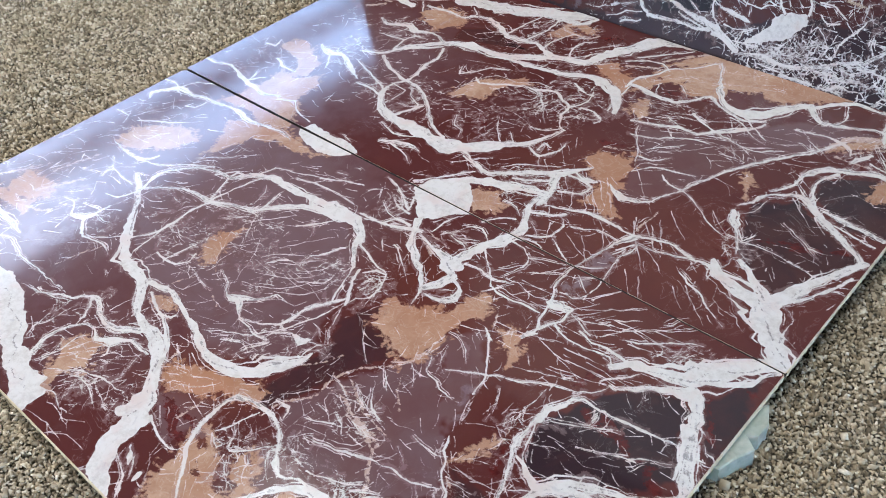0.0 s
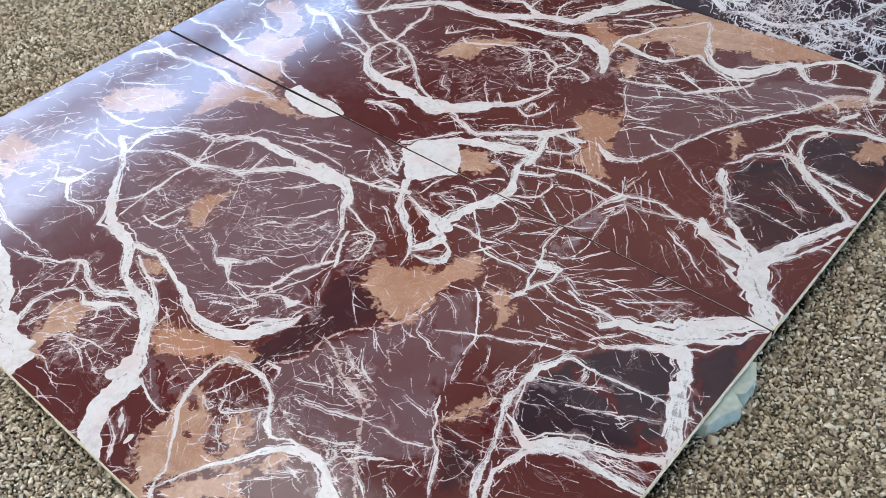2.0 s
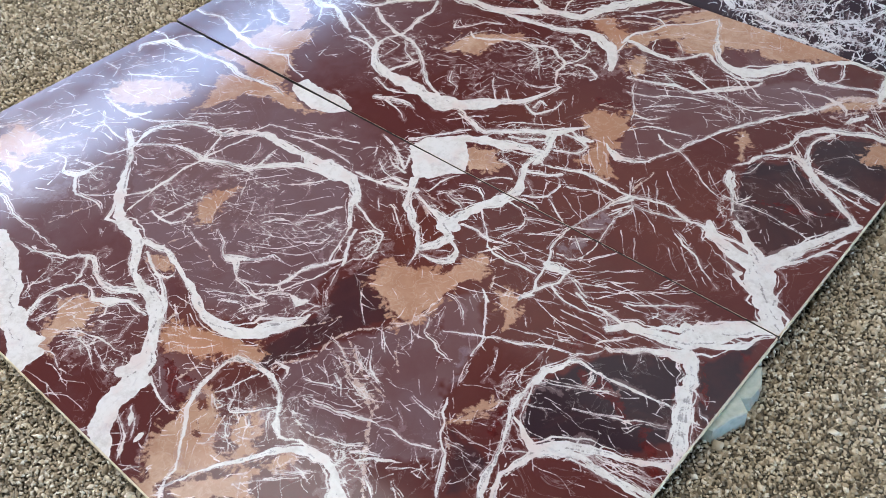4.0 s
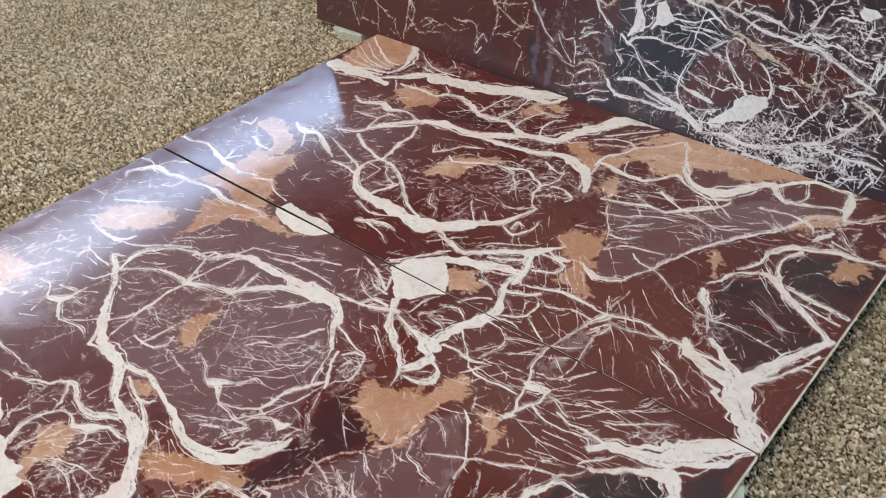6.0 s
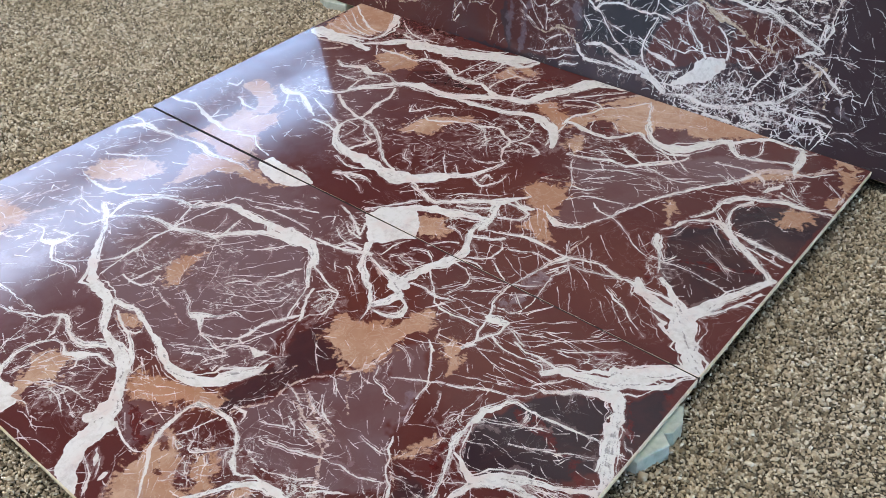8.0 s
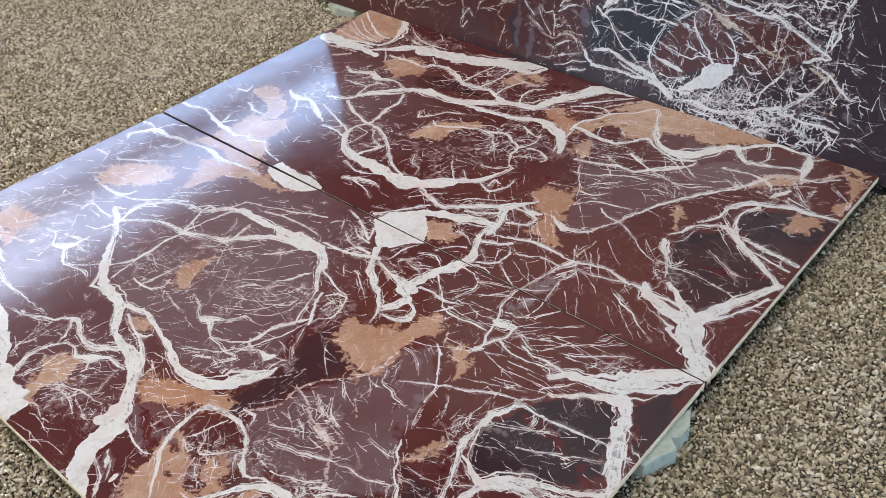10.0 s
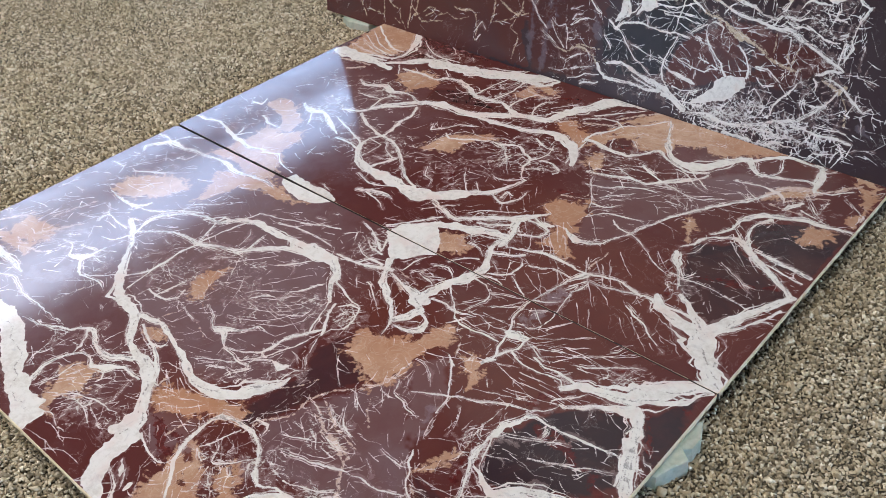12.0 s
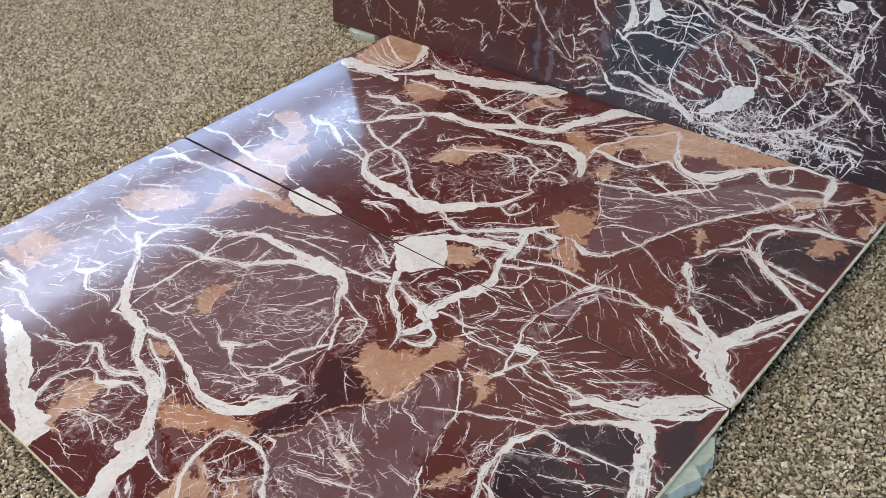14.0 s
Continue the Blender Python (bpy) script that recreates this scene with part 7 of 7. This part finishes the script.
# ---- the setting ----
def setting(name, bm, mat, label, category):
    return tagged(new(name, mesh_of(name, bm, mat)), label, category, kind="structure")


bm = bmesh.new()
bmesh.ops.create_grid(bm, x_segments=60, y_segments=60, size=60)
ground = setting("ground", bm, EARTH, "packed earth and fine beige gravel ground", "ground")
# added out of view: bounds the sky band mirrored in the slabs, higher past y 6.4
west = box(-6.7, -9, -0.1, -6.4, 6.4, 3.68)
box(-6.7, 6.4, -0.1, -6.4, 12, 4.5, bm=west)
setting("wall_west_added", west, CONCRETE, "added unseen pale block wall, its top set to shape the reflected sky", "wall")
setting("wall_north", box(0.0, 1.216, -0.1, 9.0, 1.40, 2.6), CONCRETE, "pale block wall behind the standing slab", "wall")
# unseen wall; its opening is added to put a sheen on the standing slab
south = box(-6.4, -9.3, -0.1, -5.1, -9.0, 5.0)
box(-2.2, -9.3, -0.1, 9.0, -9.0, 5.0, bm=south)
box(-5.1, -9.3, -0.1, -2.2, -9.0, 1.0, bm=south)
box(-5.1, -9.3, 4.3, -2.2, -9.0, 5.0, bm=south)
setting("wall_south_added", south, CONCRETE, "unseen pale painted block wall with an opening added to let in light", "wall")
# unseen wall; its opening is added to brighten the slab ends and right gravel
east = box(9.0, -9.3, -0.1, 9.3, -4.5, 5.0)
box(9.0, 1.4, -0.1, 9.3, 12.3, 5.0, bm=east)
box(9.0, -4.5, -0.1, 9.3, 1.4, 0.9, bm=east)
box(9.0, -4.5, 4.3, 9.3, 1.4, 5.0, bm=east)
setting("wall_east_added", east, CONCRETE, "unseen pale painted block wall with an opening added to let in light", "wall")
# added backdrop outside the south opening, duller than sky, to weaken the mirrored sheen
setting("wall_yard_added", box(-16, -14.3, -0.1, 4, -14.0, 6.5), LIME, "added unseen pale backdrop that dims the sheen on the standing slab", "wall")
# added bar, out of view, that darkens a strip of the mirrored sky
setting("beam_west_added", box(-6.60, -9, 4.18, -6.48, 6.4, 4.40), SHEET, "added unseen dark bar that makes a dip in the reflected sky", "beam")
setting("wall_far", box(-6.4, 12.0, -0.1, 9.0, 12.3, 5.0), CONCRETE, "pale painted block wall at the end of the shed", "wall")
# unseen roof, its west edge set to end the sky's reflection
roof = box(-6.35, -9.3, 5.0, LAMP_HATCH[0], 12.3, 5.12)
box(LAMP_HATCH[2], -9.3, 5.0, 9.3, 12.3, 5.12, bm=roof)
box(LAMP_HATCH[0], -9.3, 5.0, LAMP_HATCH[2], LAMP_HATCH[1], 5.12, bm=roof)
box(LAMP_HATCH[0], LAMP_HATCH[3], 5.0, LAMP_HATCH[2], 12.3, 5.12, bm=roof)
# added panel that closes the opening above the fill lamp
setting("lamp_panel_added", box(LAMP_HATCH[0], LAMP_HATCH[1], 5.05, LAMP_HATCH[2], LAMP_HATCH[3], 5.09), FROSTED, "added frosted white panel above the fill lamp, out of view", "skylight")
setting("ceiling", roof, SHEET, "unseen dark sheet metal roof with an opening added for the fill lamp", "roof")


# ---- the marble slabs ----
def lying_slab(face, y0, y1, corner, label, seed, joint):
    thing = tagged(new("marble_slab"), label, "marble slab", "polished marble slabs", "thing")
    thing.location = (LENGTH / 2, (y0 + y1) / 2, SLAB_Z - THICK)
    off = Vector(thing.location)
    body = part("slab_body", slab_body(-LENGTH / 2, (y0 - y1) / 2, 0, LENGTH / 2, (y1 - y0) / 2, THICK - 0.0008, corner, seed, joint), (SAWN, JOINT_SHADE), thing, "sawn cream stone edge, seam side painted dark as shade")
    top = polished_face("polished_face", face, lambda x, y: np.stack((x - off.x, y - off.y, np.full_like(x, THICK)), 1),
                        rounded(0.0, LENGTH, y0, y1, corner, 0.0026, joint), RED_MARBLE, thing)
    tagged(top, "polished red marble with white veins")
    return thing


near_slab = lying_slab("near", -NEAR_W, -0.0022, (0.004, 0.004, 0.003, 0.022),
                       "polished dark red marble slab with broad white veins lying on gravel", 1, 1)
far_slab = lying_slab("far", 0.0022, FAR_W, (0.006, 0.003, 0.004, 0.006),
                      "polished red marble slab with white and ochre veins on gravel", 2, -1)

LEAN = math.atan(0.13)
standing = tagged(new("marble_slab"), "polished violet-brown marble slab with white lace veins leaning upright", "marble slab", "polished marble slabs", "thing")
standing.matrix_world = pose(0, 1.005, SLAB_Z, 90 - math.degrees(LEAN))
part("slab_body", slab_body(-0.345, -0.028, -THICK, 2.9, 1.46, -0.0008, (0.004, 0.004, 0.004, 0.004), 3), SAWN, standing, "sawn stone edge")
tagged(polished_face("polished_face", "wall", lambda x, y: np.stack((x, y, np.zeros_like(x)), 1),
                     rounded(-0.345, 2.9, -0.028, 1.46, (0.004, 0.004, 0.004, 0.004)), VIOLET_MARBLE, standing), "polished violet marble with white veins")


# ---- offcuts that carry the slabs ----
def offcut(x, y, sx, sy, top, turn, seed, label):
    """A broken piece of pale green stone with a flat top, wedged under a slab."""
    rng = random.Random(seed)
    bm = bmesh.new()
    n = 9
    rings = []
    for z, grow in ((-0.012, 1.06), (top * 0.55, 1.03), (top - 0.002, 1.0), (top, 0.95)):
        ring = []
        r2 = random.Random(seed)
        for i in range(n):
            a = 2 * math.pi * (i + r2.uniform(-0.3, 0.3)) / n
            k = r2.uniform(0.82, 1.15) / max(abs(math.cos(a)), abs(math.sin(a)))
            ring.append(bm.verts.new((sx / 2 * k * grow * math.cos(a) + rng.uniform(-0.002, 0.002), sy / 2 * k * grow * math.sin(a) + rng.uniform(-0.002, 0.002), z)))
        rings.append(ring)
    for a, b in zip(rings, rings[1:]):
        for i in range(n):
            bm.faces.new((a[i], a[(i + 1) % n], b[(i + 1) % n], b[i]))
    bm.faces.new(rings[-1])
    bm.faces.new(rings[0][::-1])
    ob = new("stone_offcut", mesh_of("stone_offcut", bm, OFFCUT))
    ob.matrix_world = pose(x, y, 0, 0, 0, turn)
    return tagged(ob, label, "stone offcut", "offcuts under the slabs")


offcut(1.998, -0.128, 0.095, 0.066, 0.0435, 100, 4, "pale green broken stone offcut under the slab edge")
offcut(1.978, -0.215, 0.130, 0.105, 0.0435, 65, 9, "pale green broken stone offcut wedged under the slab corner")
offcut(-0.165, 1.030, 0.150, 0.100, 0.031, 10, 6, "pale green stone offcut under the standing slab")
for i, (x, y) in enumerate(((0.2, -0.85), (1.75, -0.8), (0.3, -0.2), (1.1, -0.5), (0.25, 0.25), (1.1, 0.5), (1.75, 0.3), (0.3, 0.75), (1.8, 0.8))):
    offcut(x, y, 0.11, 0.09, 0.0435, 37 * i, 20 + i, "pale green stone offcut carrying a lying slab")
for i, x in enumerate((1.3, 2.6)):
    offcut(x, 1.030, 0.14, 0.07, 0.031, 8 * i, 40 + i, "pale green stone offcut under the standing slab")


# ---- gravel ----
def gravel(name, patches, pitch, size, seed, far_off, label):
    """Loose crushed stones over rectangles (x0, y0, x1, y1), none inside the slabs' middle; one joined mesh."""
    rng = np.random.default_rng(seed)
    pts = []
    for x0, y0, x1, y1 in patches:
        gx, gy = np.meshgrid(np.arange(x0, x1, pitch), np.arange(y0, y1, pitch))
        pts.append(np.stack((gx.ravel(), gy.ravel()), 1))
    pts = np.concatenate(pts)
    pts = pts[(pts[:, 1] > -0.95 - 0.52 * pts[:, 0]) & (pts[:, 1] < 2.40 + 0.95 * pts[:, 0])] if pts[0, 0] < 0 else pts
    pts += rng.uniform(-0.48, 0.48, pts.shape) * pitch
    n = len(pts)
    # a rough lump: two turned rings of three corners between a top and a bottom point; far off, one ring
    ring = [(math.cos(a), math.sin(a)) for a in np.radians((0, 90, 180, 270))]
    if far_off:
        lump = np.array([(0, 0, -1.0), *((1.1 * x, 1.1 * y, 0.0) for x, y in ring), (0, 0, 1.0)])
    else:
        ring = [(math.cos(a), math.sin(a)) for a in np.radians((0, 120, 240))]
        lump = np.array([(0, 0, -1.0), *((1.15 * x, 1.15 * y, -0.45) for x, y in ring),
                         *((-1.1 * x, -1.1 * y, 0.45) for x, y in ring), (0, 0, 1.0)])
    k = len(lump)
    v = np.repeat(lump[None], n, 0) + rng.uniform(-0.24, 0.24, (n, k, 3))
    big = np.exp(rng.normal(0, 0.26, n)) * (1 + 0.7 * (rng.random(n) < 0.006))
    dims = np.stack((rng.uniform(0.9, 1.5, n), rng.uniform(0.6, 0.92, n), rng.uniform(0.5, 0.8, n)), 1) * (size / 2 * big)[:, None]
    v *= dims[:, None]
    # tumble every stone
    q = rng.normal(0, 1, (n, 4)) * (1, 0.6, 0.6, 1)
    q /= np.linalg.norm(q, axis=1, keepdims=True)
    w, x, y, z = q.T
    rot = np.stack((np.stack((1 - 2 * (y * y + z * z), 2 * (x * y - z * w), 2 * (x * z + y * w)), 1),
                    np.stack((2 * (x * y + z * w), 1 - 2 * (x * x + z * z), 2 * (y * z - x * w)), 1),
                    np.stack((2 * (x * z - y * w), 2 * (y * z + x * w), 1 - 2 * (x * x + y * y)), 1)), 1)
    v = np.einsum("nij,nkj->nki", rot, v)
    lift = 0.003 + 0.003 * np.sin(pts[:, 0] * 7 + 1) * np.cos(pts[:, 1] * 6) + rng.uniform(-0.30, 0.22, n) * size
    v += np.concatenate((pts, lift[:, None]), 1)[:, None]
    faces = []
    sides = len(ring)
    for i in range(sides):
        a, b = 1 + i, 1 + (i + 1) % sides
        if far_off:
            faces += [(0, b, a), (5, a, b)]
        else:                                   # the upper ring's corners lie opposite the lower one's
            c, d = 4 + (i + 2) % 3, 4 + (i + 1) % 3
            faces += [(0, b, a), (a, b, c), (a, c, d), (7, d, c)]
    tris = (np.array(faces)[None] + k * np.arange(n)[:, None, None]).reshape(-1, 3).astype(np.int32)
    me = bpy.data.meshes.new(name)
    me.vertices.add(k * n)
    me.vertices.foreach_set("co", v.astype(np.float32).ravel())
    me.loops.add(tris.size)
    me.loops.foreach_set("vertex_index", tris.ravel())
    me.polygons.add(len(tris))
    me.polygons.foreach_set("loop_start", np.arange(0, tris.size, 3, dtype=np.int32))
    me.update(calc_edges=True)
    me.shade_smooth()
    me.materials.append(GRAVEL)
    return tagged(new(name, me), label, "gravel", kind="stuff")


gravel("gravel", ((1.93, -0.56, 2.46, 0.60), (1.93, 0.60, 2.32, 1.00), (0.60, -1.32, 1.32, -0.98)), 0.0069, 0.0088, 5, False, "loose beige-grey crushed gravel beside the slabs")
gravel("gravel", ((-0.90, -0.80, 0.06, 1.60),), 0.0088, 0.0108, 7, False, "loose beige-grey crushed gravel beyond the slab ends")
gravel("gravel", ((-2.30, -0.80, -0.90, 1.10), (-1.30, 1.10, -0.90, 1.60)), 0.0092, 0.0114, 6, True, "loose beige-grey crushed gravel of the yard")
gravel("gravel", ((2.05, -2.4, 3.6, 0.95), (0.0, -2.4, 2.05, -1.06), (-3.2, -2.4, -0.03, 0.98), (-3.2, 0.98, -0.4, 2.6)), 0.030, 0.0115, 8, True, "scattered beige-grey crushed stones lying on the yard")
